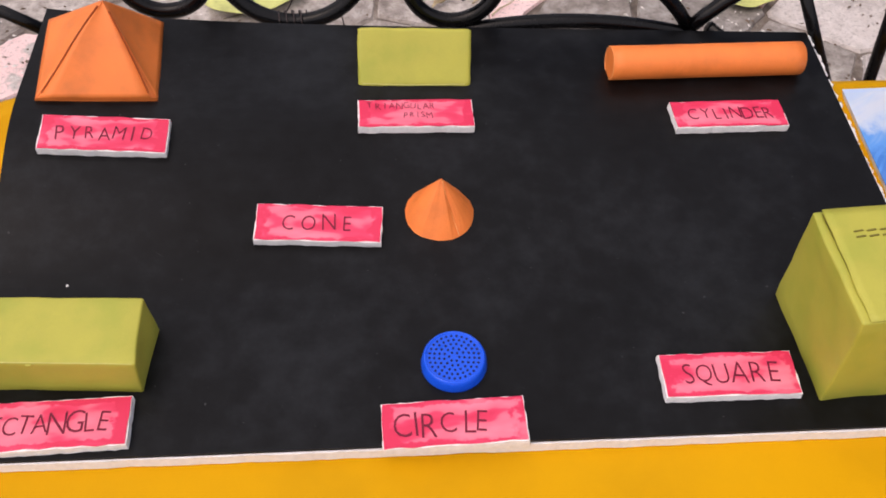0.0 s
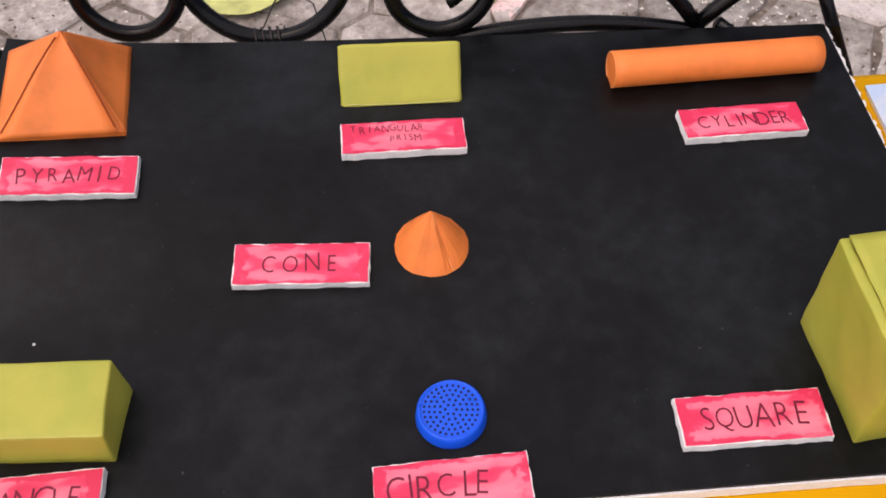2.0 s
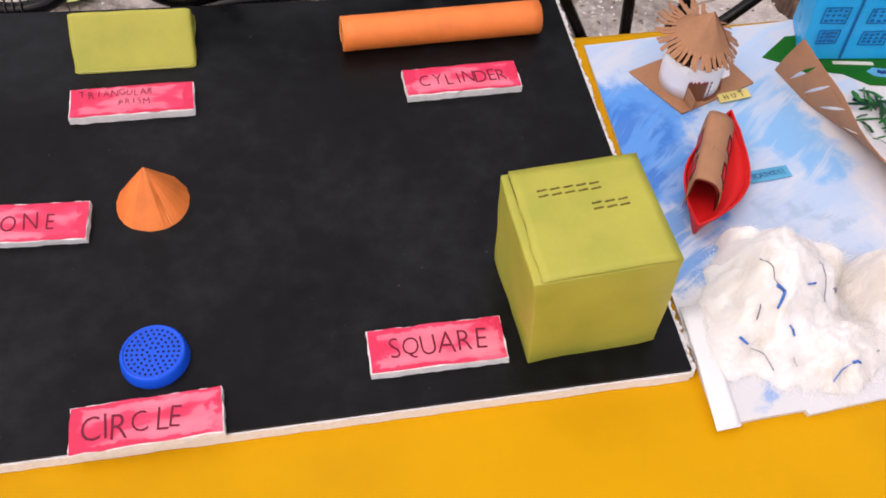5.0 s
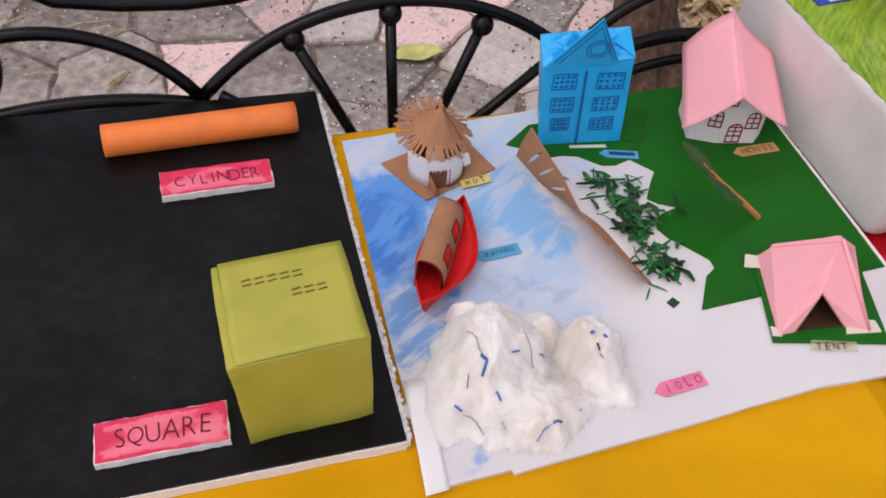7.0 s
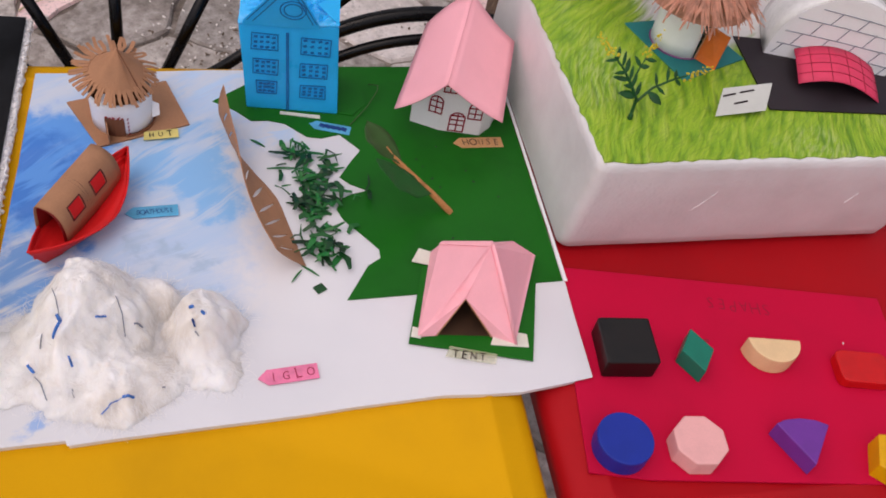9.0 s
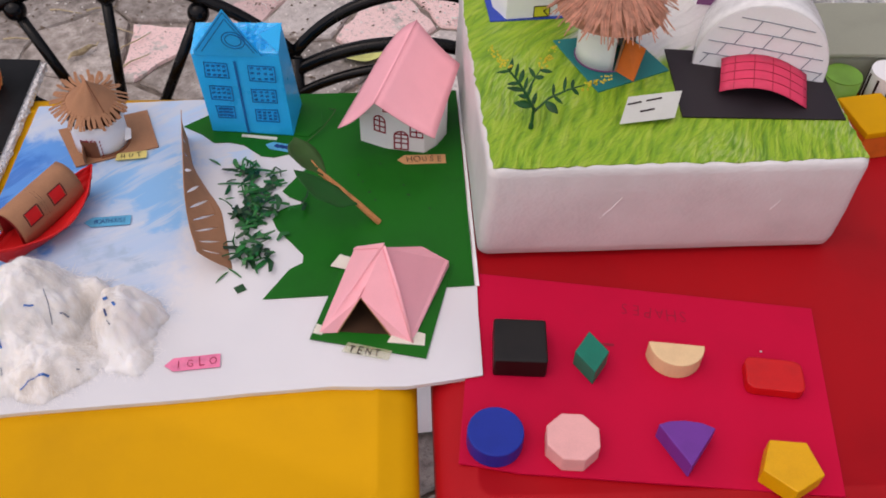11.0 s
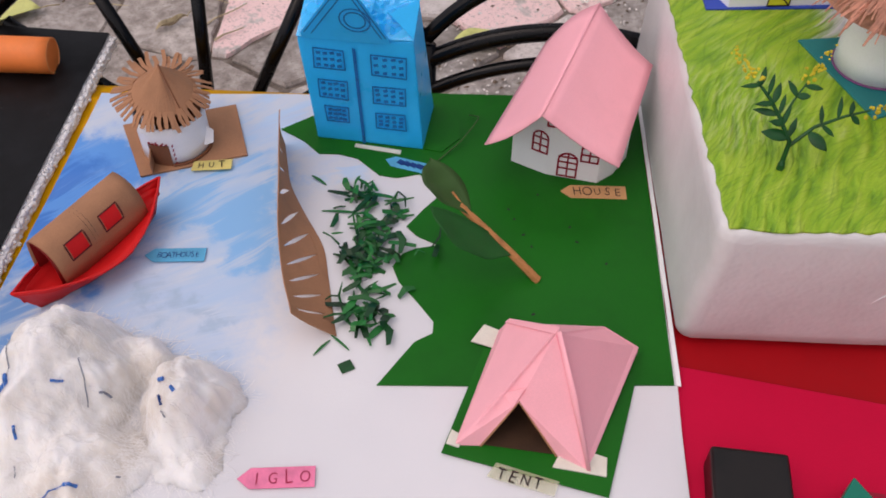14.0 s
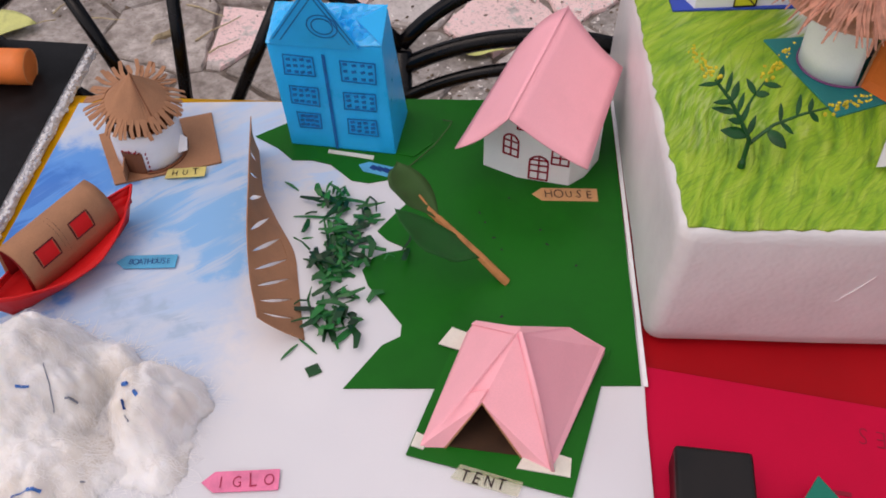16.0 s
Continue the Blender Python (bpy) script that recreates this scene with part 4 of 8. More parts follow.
# ---- the black board ----
def black_board():
    bx, by = board_xy(0, 0)
    t = thing("display_board", bx, by, TOP, 0, "large black paper covered foam display board with frayed white edges", "board")
    NU, NV = 60, 36
    def surf(k):
        g = []
        for j in range(NV + 1):
            row = []
            for i in range(NU + 1):
                u, v = BOARD_W * (1 - i / NU), BOARD_D * j / NV
                x, y = board_xy(u, v)
                row.append((x - bx, y - by, BOARD_T * k + board_lift(u, v)))
            g.append(row)
        return g
    g = surf(1.0)
    r = random.Random(4)
    # slab under the sheet, its sides crumbled
    bm = bmesh.new()
    top = [[bm.verts.new((x, y, z - 0.0012)) for x, y, z in row] for row in g]
    low = [[bm.verts.new((x, y, z - BOARD_T)) for x, y, z in row] for row in g]
    for j in range(NV):
        for i in range(NU):
            bm.faces.new((top[j][i], top[j][i + 1], top[j + 1][i + 1], top[j + 1][i]))
            bm.faces.new((low[j][i], low[j + 1][i], low[j + 1][i + 1], low[j][i + 1]))
    ring = [(0, i) for i in range(NU + 1)] + [(j, NU) for j in range(1, NV + 1)] + [(NV, i) for i in range(NU - 1, -1, -1)] + [(j, 0) for j in range(NV - 1, 0, -1)]
    for (a, b), (c, d) in zip(ring, ring[1:] + ring[:1]):
        bm.faces.new((low[a][b], low[c][d], top[c][d], top[a][b]))
    bmesh.ops.recalc_face_normals(bm, faces=bm.faces)
    part("foam_slab", bm, M["foam"], t, "white foam slab")
    # the crumbled foam rim along the right edge: single beads
    rim = bmesh.new()
    for k in range(1100):
        v = BOARD_D * r.random()
        x, y = board_xy(r.uniform(-0.0042, 0.0008), v)
        bmesh.ops.create_icosphere(rim, subdivisions=1, radius=0.0019 * r.uniform(0.6, 1.5), matrix=Matrix.Translation((x - bx, y - by, BOARD_T * r.uniform(0.15, 0.82))) @ Matrix.Diagonal((r.uniform(0.7, 1.2), r.uniform(0.8, 1.7), r.uniform(0.7, 1.1), 1)))
    core = [board_xy(-0.0038 - 0.0014 * noise.noise((k * 0.4, 2.0, 0)) - 0.0012 * noise.noise((k * 1.3, 6.0, 0)), BOARD_D * k / 60) for k in range(61)] + [board_xy(0.001, BOARD_D), board_xy(0.001, 0)]
    part("rim_core", slab_bm([(x - bx, y - by) for x, y in core], 0.0006, BOARD_T - 0.0030, 0.0012, 2), M["foam_rough"], t, "crumbled white foam core")
    rim_ob = part("foam_rim", rim, M["foam_rough"], t, "crumbled white foam rim", smooth=True)
    tagged(rim_ob, kind="stuff")
    near = bmesh.new()
    o = [board_xy(BOARD_W * k / 90, -0.0014 - 0.0010 * noise.noise((k * 0.21, 1.0, 0)) - 0.0007 * noise.noise((k * 0.9, 4.0, 0))) for k in range(91)]
    inn = [board_xy(BOARD_W * k / 90, 0.002) for k in range(91)]
    slab_bm([(x - bx, y - by) for x, y in o] + [(x - bx, y - by) for x, y in inn[::-1]], 0.0005, BOARD_T - 0.0012, bm=near)
    part("near_edge", near, M["foam_rough"], t, "cut white foam edge")
    part("black_sheet", sheet_bm([[(x, y, z + 0.0004) for x, y, z in row] for row in g], 0.0012), M["black_sheet"], t, "matt black chart paper", smooth=False)
    x, y = -0.131, 0.4135
    part("foam_bead", lathe_bm([(0, -0.0003), (0.0010, 0.0003), (0.0013, 0.0011), (0.0009, 0.0018), (0, 0.0021)], 12), M["foam"], t, "loose white foam bead", smooth=True).location = (x - bx, y - by, board_z(x, y) - TOP + 0.0004)
    # pale scuffs
    for x, y, dx, dy in ((0.235, 0.543, 0.002, 0.007), (0.242, 0.540, 0.0015, 0.008), (0.238, 0.545, 0.006, -0.001), (0.344, 0.553, 0.001, 0.006), (0.264, 0.631, 0.005, -0.003), (0.296, 0.594, 0.003, -0.002), (0.222, 0.496, 0.002, 0.001)):
        part("chalk_scratch", line_bm([[(x - bx, y - by), (x + dx - bx, y + dy - by)]], 0.0009, Matrix.Translation((0, 0, board_z(x, y) - TOP + 0.0008))), M["grey_box"], t)
    for k in range(18):
        u, v = r.uniform(0.03, 0.7), r.uniform(0.03, 0.40)
        x, y = board_xy(u, v)
        s = r.uniform(0.0005, 0.0016)
        part("dust_speck", line_bm([[(x - bx, y - by), (x - bx + s * r.uniform(-1, 1), y - by + s)]], 0.0008, Matrix.Translation((0, 0, BOARD_T + board_lift(u, v) + 0.0008))), M["foam"], t)


def name_plate(text, x, y, rz, w, d, label, seed, places):
    """places: for every line of letters (letters, middle of each along the plate, height of the line on it, letter size), as shares of the plate."""
    t = on_board("name_plate", x, y, rz, label, "label", "shape name plates")
    h = 0.0095
    rect = [(-w / 2, -d / 2), (w / 2, -d / 2), (w / 2, d / 2), (-w / 2, d / 2)]
    bm = slab_bm(ragged(rect, 0.0045, 0.0005, seed), 0.0, h - 0.0008)
    bmesh.ops.subdivide_edges(bm, edges=[e for e in bm.edges if abs(e.verts[0].co.z - e.verts[1].co.z) > 0.004], cuts=2)
    for v in bm.verts:
        if 0.001 < v.co.z < h - 0.002:
            k = 0.0007 * noise.noise(Vector((v.co.x * 320, v.co.y * 320, v.co.z * 300 + seed)))
            v.co.x += math.copysign(k, v.co.x) if abs(v.co.x) > w * 0.49 else 0.0
            v.co.y += math.copysign(k, v.co.y) if abs(v.co.y) > d * 0.47 else 0.0
    part("foam_backing", bm, M["foam_rough"], t, "crumbly white foam backing")
    inset = [(sx * (w / 2 - 0.0007), sy * (d / 2 - 0.0006)) for sx, sy in ((-1, -1), (1, -1), (1, 1), (-1, 1))]
    part("painted_face", slab_bm(ragged(inset, 0.009, 0.0008, seed + 50), h - 0.0008, h), M["wash"], t, "crimson wash painted paper")
    r = random.Random(seed)
    for letters, xs, oy, size in places:
        for ch, fx in zip(letters, xs):
            m = Matrix.Translation((fx * w, (oy + r.uniform(-0.03, 0.03)) * d, h)) @ Matrix.Rotation(r.uniform(-0.13, 0.10), 4, "Z")
            part("letter", writing_bm(ch, d * size * 0.82 * r.uniform(0.90, 1.12), 0.0, m, 0.0, seed, weight=-0.012), M["ink_maroon"], t)
    return t


# ---- paper solids on the black board ----
def skin_bm(verts, faces, thick=0.0):
    bm = bmesh.new()
    vs = [bm.verts.new(v) for v in verts]
    for f in faces:
        bm.faces.new([vs[i] for i in f])
    bmesh.ops.recalc_face_normals(bm, faces=bm.faces)
    return bm


def worn(bm, cuts=3, amp=0.0006, scale=40.0, bevel=0.0009):
    """Splits the faces of a folded paper solid and dents it slightly; edges get a small round."""
    rounded(bm, bevel, 2, 20)
    bmesh.ops.subdivide_edges(bm, edges=[e for e in bm.edges if e.calc_length() > 0.012], cuts=cuts, use_grid_fill=True)
    for v in bm.verts:
        v.co += Vector((noise.noise(v.co * scale), noise.noise(v.co * scale + Vector((9, 0, 0))), noise.noise(v.co * scale + Vector((0, 9, 0))))) * amp
    return bm


def paper_pyramid():
    t = on_board("paper_pyramid", -0.1555, 0.633, 10.7, "folded orange paper pyramid with a creased front flap", "pyramid", "paper solids")
    a, b, h = 0.0497, 0.0525, 0.064
    A = Vector((0.009, 0.002, h))
    base = [Vector((-a, -b, 0.001)), Vector((a, -b, 0.001)), Vector((a, b, 0.003)), Vector((-a, b, 0.003))]
    def face(p, q, dent, seed, n=14):
        """A bulging paper face between the base edge p q and the tip."""
        g = []
        nrm = (q - p).cross(A - p).normalized()
        for i in range(n + 1):
            f = i / n
            lo, hi = p.lerp(A, f), q.lerp(A, f)
            row = []
            for k in range(n + 1):
                e = k / n
                m_ = lo.lerp(hi, e)
                w = math.sin(math.pi * e) * math.sin(math.pi * min(1.0, f * 1.05))
                row.append(m_ + nrm * (dent * w + 0.0011 * noise.noise((e * 3.1, f * 3.3, seed)) * w))
            g.append(row)
        return g
    part("side_face", sheet_bm(face(base[1], base[2], -0.0050, 2.0), 0.0007), M["orange"], t, smooth=True)
    part("back_face", sheet_bm(face(base[2], base[3], -0.0045, 3.0), 0.0007), M["orange"], t, smooth=True)
    part("side_face", sheet_bm(face(base[3], base[0], -0.0020, 4.0), 0.0007), M["orange"], t, smooth=True)
    part("front_face", sheet_bm(face(base[0], base[1], 0.0, 5.0), 0.0007), M["orange"], t, smooth=True)
    part("base_sheet", slab_bm([(-a, -b), (a, -b), (a, b), (-a, b)], 0.0003, 0.0010), M["orange"], t)
    # outer flap over the front, standing proud along its two bowed sides
    n = (base[1] - base[0]).cross(A - base[0]).normalized()
    lf, rt = Vector((-a + 0.0045, -b - 0.0004, 0.005)), Vector((a - 0.0055, -b - 0.0004, 0.006))
    g = []
    for i in range(19):
        f = i / 18
        lift = 0.0016 + 0.0026 * math.sin(math.pi * min(1.0, 0.12 + f * 0.88))
        lo = lf.lerp(A, f) + Vector((-0.0006 * math.sin(math.pi * f) + 0.0006 * math.sin(math.tau * f), 0, 0)) + n * lift
        hi = rt.lerp(A, f) + Vector((0.0012 * math.sin(math.pi * f), 0, 0)) + n * (lift * 0.9)
        g.append([lo.lerp(hi, k / 8) + n * (0.0004 - lift * 0.55 * math.sin(math.pi * k / 8)) for k in range(9)])
    part("front_flap", sheet_bm(g, 0.0007), M["orange"], t, "creased outer flap", smooth=True)
    part("glued_hem", panel_bm([base[0] + n * 0.0004, base[1] + n * 0.0004, rt + Vector((0.004, 0, 0.0006)) + n * 0.0009, lf + Vector((-0.003, 0, 0.0006)) + n * 0.0009], 0.0006), M["orange"], t)
    # dark tubes painting the shadow beside both edges of the flap
    part("crease_shadow", tube_bm([g[i][0] + n * 0.0003 + Vector((-0.0004, 0, 0)) for i in range(1, 18)], 0.0009, 5), M["orange_shade"], t)
    part("crease_shadow", tube_bm([g[i][-1] + n * 0.0007 + Vector((0.0004, 0, 0)) for i in range(1, 17)], 0.0008, 5), M["orange_shade"], t)
    part("foam_bead", lathe_bm([(0, -0.0003), (0.0012, 0.0006), (0.0010, 0.0016), (0, 0.0021)], 10), M["foam_rough"], t, "white foam crumb", smooth=True).location = A + Vector((-0.003, 0.001, -0.001))


def paper_prism():
    t = on_board("paper_prism", 0.1164, 0.6715, 6.3, "olive green paper triangular prism with puckered ends", "prism", "paper solids")
    L, w, h = 0.0505, 0.033, 0.041
    def section(e):
        """A point of the three-sided outline, with rounded folds."""
        c = [Vector((0, -w, 0.001)), Vector((0, 0.0, h)), Vector((0, w, 0.001))]
        k = min(2, int(e * 3))
        return c[k].lerp(c[(k + 1) % 3], e * 3 - k)
    N, R = 48, 40
    g = []
    for i in range(R + 1):
        q = -1 + 2 * i / R
        pinch = max(0.0, (abs(q) - 0.90) / 0.10)
        row = []
        for k in range(N + 1):
            e = (k / N) % 1.0
            p = sum((section((e + d) % 1.0) for d in (-0.008, -0.004, 0, 0.004, 0.008)), Vector()) / 5
            m_ = Vector((0, 0, h * 0.36))
            out = 1.0 - 0.055 * pinch * pinch
            p = m_ + (p - m_) * out
            bump_ = 0.0007 * noise.noise((q * 2.3, e * 7.0, 1.0)) + 0.0002 * noise.noise((q * 8.0, e * 19.0, 5.0))
            p += (p - m_).normalized() * bump_
            row.append((q * L + 0.0015 * noise.noise((e * 8, q, 3.0)) * abs(q) ** 6, p.y, max(0.0006, p.z)))
        g.append(row)
    part("body", sheet_bm(g, 0.0007), M["olive"], t, smooth=True)
    for s_ in (0, R):
        sx = 1 if s_ else -1
        bm = bmesh.new()
        ring = [bm.verts.new(p) for p in g[s_][:-1]]
        mid = bm.verts.new((sx * (L - 0.004), 0.0, h * 0.34))
        for k in range(len(ring)):
            bm.faces.new((ring[k], ring[(k + 1) % len(ring)], mid))
        bmesh.ops.recalc_face_normals(bm, faces=bm.faces)
        part("end_panel", bm, M["olive"], t)
    part("seam_edge", tube_bm([(-L * 0.93, -w * 0.965, 0.0034), (0, -w * 0.985, 0.0030), (L * 0.90, -w * 0.965, 0.0034)], 0.0005, 5), M["olive_pale"], t, "pale olive edge")


def paper_cylinder():
    t = on_board("paper_cylinder", 0.3865, 0.6895, 8.7, "long rolled orange paper cylinder with a capped end", "cylinder", "paper solids")
    r, L = 0.0146, 0.0915
    g = []
    for i in range(37):
        a = math.tau * i / 36 - 1.9
        rr = r * (1 + 0.014 * i / 36)
        g.append([((k / 16 - 0.5) * 2 * L, (rr + 0.0003 * noise.noise((k * 0.7, i * 0.6, 2))) * math.cos(a), r + (rr + 0.0003 * noise.noise((k * 0.7, i * 0.6, 7))) * math.sin(a)) for k in range(17)])
    part("rolled_tube", sheet_bm(g, -0.0008), M["orange"], t, smooth=True)
    for s in (-1, 1):
        bm = lathe_bm([(0.0, -0.0014), (r * 0.95, -0.0014), (r * 0.95, 0.0004), (0, 0.0004)], 40)
        bmesh.ops.transform(bm, matrix=pose(s * (L - 0.0006), 0, r, 0, 90 * s, 0), verts=bm.verts)
        part("end_cap", bm, M["orange"], t)
        part("end_rim", tube_bm([(s * (L - 0.0002), r * 1.005 * math.cos(math.tau * k / 36), r + r * 1.005 * math.sin(math.tau * k / 36)) for k in range(36)], 0.0006, 6, True), M["orange_pale"], t, "pale cut paper edge", smooth=True)


def paper_cone():
    t = on_board("paper_cone", 0.149, 0.4995, 0, "small crumpled orange paper cone", "cone", "paper solids")
    R, h, n = 0.0287, 0.0395, 22
    # how far the paper reaches out half way up, by direction: folds and flats
    folds = ((-180, 0.54), (-150, 0.50), (-118, 0.63), (-90, 0.50), (-66, 0.64), (-50, 0.40), (-34, 0.58), (-8, 0.60), (30, 0.50), (90, 0.52), (140, 0.50), (180, 0.54))
    def reach(a):
        for (a0, k0), (a1, k1) in zip(folds, folds[1:]):
            if a0 <= a <= a1:
                return k0 + (k1 - k0) * (a - a0) / (a1 - a0)
    turns = [f for (a0, _), (a1, _) in zip(folds, folds[1:]) for f in (a0, (a0 + a1) / 2)]
    tip = Vector((-0.0005, 0.006, h))
    bm = bmesh.new()
    rings = []
    for f in (0.0, 0.25, 0.5, 0.72, 0.90):
        ring = []
        for k in range(n):
            a = turns[k]
            d = Vector((math.cos(radians(a)), math.sin(radians(a)) * 0.97, 0))
            dev = (reach(a) - 0.5) * math.sin(math.pi * min(1.0, f * 0.95)) * 0.42
            rr = R * ((1 - f) * (1 + 0.02 * noise.noise((d.x * 2, d.y * 2, 4))) + dev)
            ring.append(bm.verts.new(tip * f + d * max(rr, 0.0012) + Vector((0, 0, 0.0010 + 0.0012 * (1 - f) * noise.noise((d.x * 2.5, d.y * 2.5, 9))))))
        rings.append(ring)
    top = bm.verts.new(tip + Vector((0, 0, 0.0008)))
    for A, B in zip(rings, rings[1:]):
        for k in range(n):
            bm.faces.new((A[k], A[(k + 1) % n], B[(k + 1) % n], B[k]))
    for k in range(n):
        bm.faces.new((rings[-1][k], rings[-1][(k + 1) % n], top))
    bm.faces.new(rings[0][::-1])
    bmesh.ops.recalc_face_normals(bm, faces=bm.faces)
    part("body", bm, M["orange"], t)
    pts = [tip + Vector((0.001, -0.0015, 0))] + [Vector(p) for p in ((0.0045, -0.0035, 0.0275), (0.0085, -0.0090, 0.0185), (0.0125, -0.0150, 0.0105), (0.0170, -0.0220, 0.0030))]
    part("flap_edge", tube_bm(pts, 0.0005, 5), M["orange_pale"], t, "pale cut edge of the wrapped paper")


def perforated_cap():
    t = on_board("bottle_cap", 0.166, 0.3615, 0, "round blue plastic cap with rings of small holes", "cap")
    R, h = 0.0236, 0.0115
    part("cap_body", lathe_bm([(0, 0.0), (R, 0.0), (R + 0.0004, 0.0015), (R, 0.003), (R - 0.0006, 0.0085), (R - 0.0015, 0.0105), (R - 0.0024, h), (R - 0.0032, h - 0.0002), (R - 0.0038, h - 0.0010)], 96), M["blue_cap"], t, smooth=True)
    part("cap_top", lathe_bm([(0, h - 0.0022), (R - 0.0037, h - 0.0022), (R - 0.0037, h - 0.0010), (0, h - 0.0010)], 96), M["blue_cap"], t)
    for rr, k in ((0.0178, 29), (0.0144, 23), (0.0109, 17), (0.0073, 11), (0.0037, 6)):
        for i in range(k):
            a = math.tau * i / k
            bm = lathe_bm([(0.00092, 0.0), (0.00092, 0.00035), (0, 0.00035)], 8)
            bmesh.ops.translate(bm, verts=bm.verts, vec=(rr * math.cos(a), rr * math.sin(a), h - 0.0010))
            part("hole", bm, M["hole"], t)


def paper_box(name, x, y, rz, w, d, h, label, cat, shift=()):
    t = on_board(name, x, y, rz, label, cat, "paper solids")
    v = [(sx * w / 2, sy * d / 2, z) for z in (0, h) for sx, sy in ((-1, -1), (1, -1), (1, 1), (-1, 1))]
    for k, dx, dy, dz in shift:
        v[k] = (v[k][0] + dx, v[k][1] + dy, v[k][2] + dz)
    part("body", worn(skin_bm(v, [(0, 3, 2, 1), (4, 5, 6, 7), (0, 1, 5, 4), (1, 2, 6, 5), (2, 3, 7, 6), (3, 0, 4, 7)]), 6, 0.0013, 34, 0.0016), M["olive"], t, smooth=True)
    return t


def cube_and_box():
    w, d, h = 0.0955, 0.094, 0.098
    t = paper_box("paper_cube", 0.4655, 0.3985, 8.6, w, d, h, "olive green paper cube with pencil writing on its lid", "cube", ((4, -0.0055, -0.0005, 0.0010), (5, -0.0012, 0.0, 0.0012), (7, -0.0030, 0.0, 0.0), (0, 0.0010, 0.0, 0.0)))
    def lid_z(e, f):
        return h + 0.0017 + 0.0007 * noise.noise((e * 3.2, f * 3.2, 6.0)) + 0.0010 * (1 - f) * math.sin(math.pi * e)
    g = []
    for i in range(15):
        row = []
        for k in range(15):
            e, f = i / 14, k / 14
            x0, x1 = -w / 2 + 0.0026 - 0.0030 * (1 - f) + 0.0012 * noise.noise((f * 5, 1, 0)), w / 2 - 0.0012 - 0.0010 * (1 - f)
            row.append((x0 + (x1 - x0) * e, -d / 2 + 0.0002 + (d - 0.0008) * f, lid_z(e, f)))
        g.append(row)
    part("lid_flap", sheet_bm([list(r_) for r_ in zip(*g)][::-1], -0.0008), M["olive"], t, smooth=True)
    # dark ribbon that paints the shade of the gap beside the lid flap
    part("fold_gap_shade", line_bm([[(-w / 2 + 0.0010, -d / 2 + 0.004), (-w / 2 + 0.0014, -0.012), (-w / 2 + 0.0022, 0.012), (-w / 2 + 0.0020, d / 2 - 0.004)]], 0.0007, Matrix.Translation((0, 0, h + 0.0012))), M["pencil"], t)
    for x, y in [(-0.031 + 0.0092 * k, 0.020) for k in range(5)] + [(0.002 + 0.0092 * k, 0.003) for k in range(3)]:
        for dy in (0.0, 0.0048):
            part("writing_bar", line_bm([[(x, y + dy), (x + 0.0062, y + dy + 0.0006)]], 0.0012, Matrix.Translation((0, 0, lid_z(x / w + 0.53, (y + dy) / d + 0.5) + 0.0011))), M["pencil"], t, "short olive-brown pencil bar")
    L, dd, hh = 0.142, 0.054, 0.0375
    b = paper_box("paper_box", -0.1232, 0.3510, 2.2, L, dd, hh, "long olive green paper box beside its name plate", "box", ((5, 0.0022, 0.0, 0.0012), (6, -0.0020, 0.0010, 0.0012), (1, -0.0006, 0.0, 0.0), (2, 0.0006, -0.002, 0.0)))
    part("lid_hem", tube_bm([(-L / 2 + L * k / 16, -dd / 2 + 0.0002 + 0.0003 * noise.noise((k, 2, 2)), hh + 0.0006 + 0.0005 * noise.noise((k * 0.9, 5, 2))) for k in range(17)], 0.0003, 5), M["olive_pale"], b, "pale olive lid edge")
    part("torn_nick", box_bm(0.004, 0.0018, 0.0008, (0.002, -dd / 2 - 0.0006, hh - 0.001), 0.0003, 1), M["olive"], b)


# ---- the village model ----
def V(bx, by):
    return lambda x, y, z=0.0: (x - bx, y - by, z)


MODEL_T = 0.006
MZ = TOP + MODEL_T


def model_board():
    bx, by = 0.552, 0.293
    t = thing("model_board", bx, by, TOP, 0, "white board painted with blue sea strokes under a paper village", "board")
    o = [(0.0, 0.0), (0.065, 0.0095), (0.066, 0.0062), (0.20, 0.028), (0.335, 0.0505), (0.397, 0.0545), (0.460, 0.0705), (0.452, 0.168), (0.421, 0.458), (0.25, 0.435), (-0.030, 0.394)]
    o2 = []
    r = random.Random(9)
    for (x0, y0), (x1, y1) in zip(o, o[1:] + o[:1]):
        k = max(1, int(math.hypot(x1 - x0, y1 - y0) / 0.03))
        o2 += [(x0 + (x1 - x0) * i / k + r.uniform(-1, 1) * 0.0006, y0 + (y1 - y0) * i / k + r.uniform(-1, 1) * 0.0006) for i in range(k)]
    part("foam_slab", slab_bm([(x * 0.994 + 0.0012, y * 0.994 + 0.0012) for x, y in o2], 0.0, MODEL_T - 0.001), M["foam"], t, "thin white foam slab")
    part("painted_sheet", slab_bm(o2, MODEL_T - 0.001, MODEL_T, 0.0003, 1), M["sea"], t, "white paper with blue brush strokes")
    # loose near left corner of the paper, lifted a little
    g = [[(-0.002 + 0.018 * i / 5 - 0.004 * j / 8, -0.004 + 0.10 * j / 8 + 0.003 * i / 5, MODEL_T + 0.0008 + 0.0035 * (1 - i / 5) * math.sin(j / 8 * 2.6)) for i in range(6)] for j in range(9)]
    part("curled_edge", sheet_bm(g, 0.0006), M["white_paper"], t, "lifted edge of white paper", smooth=True)


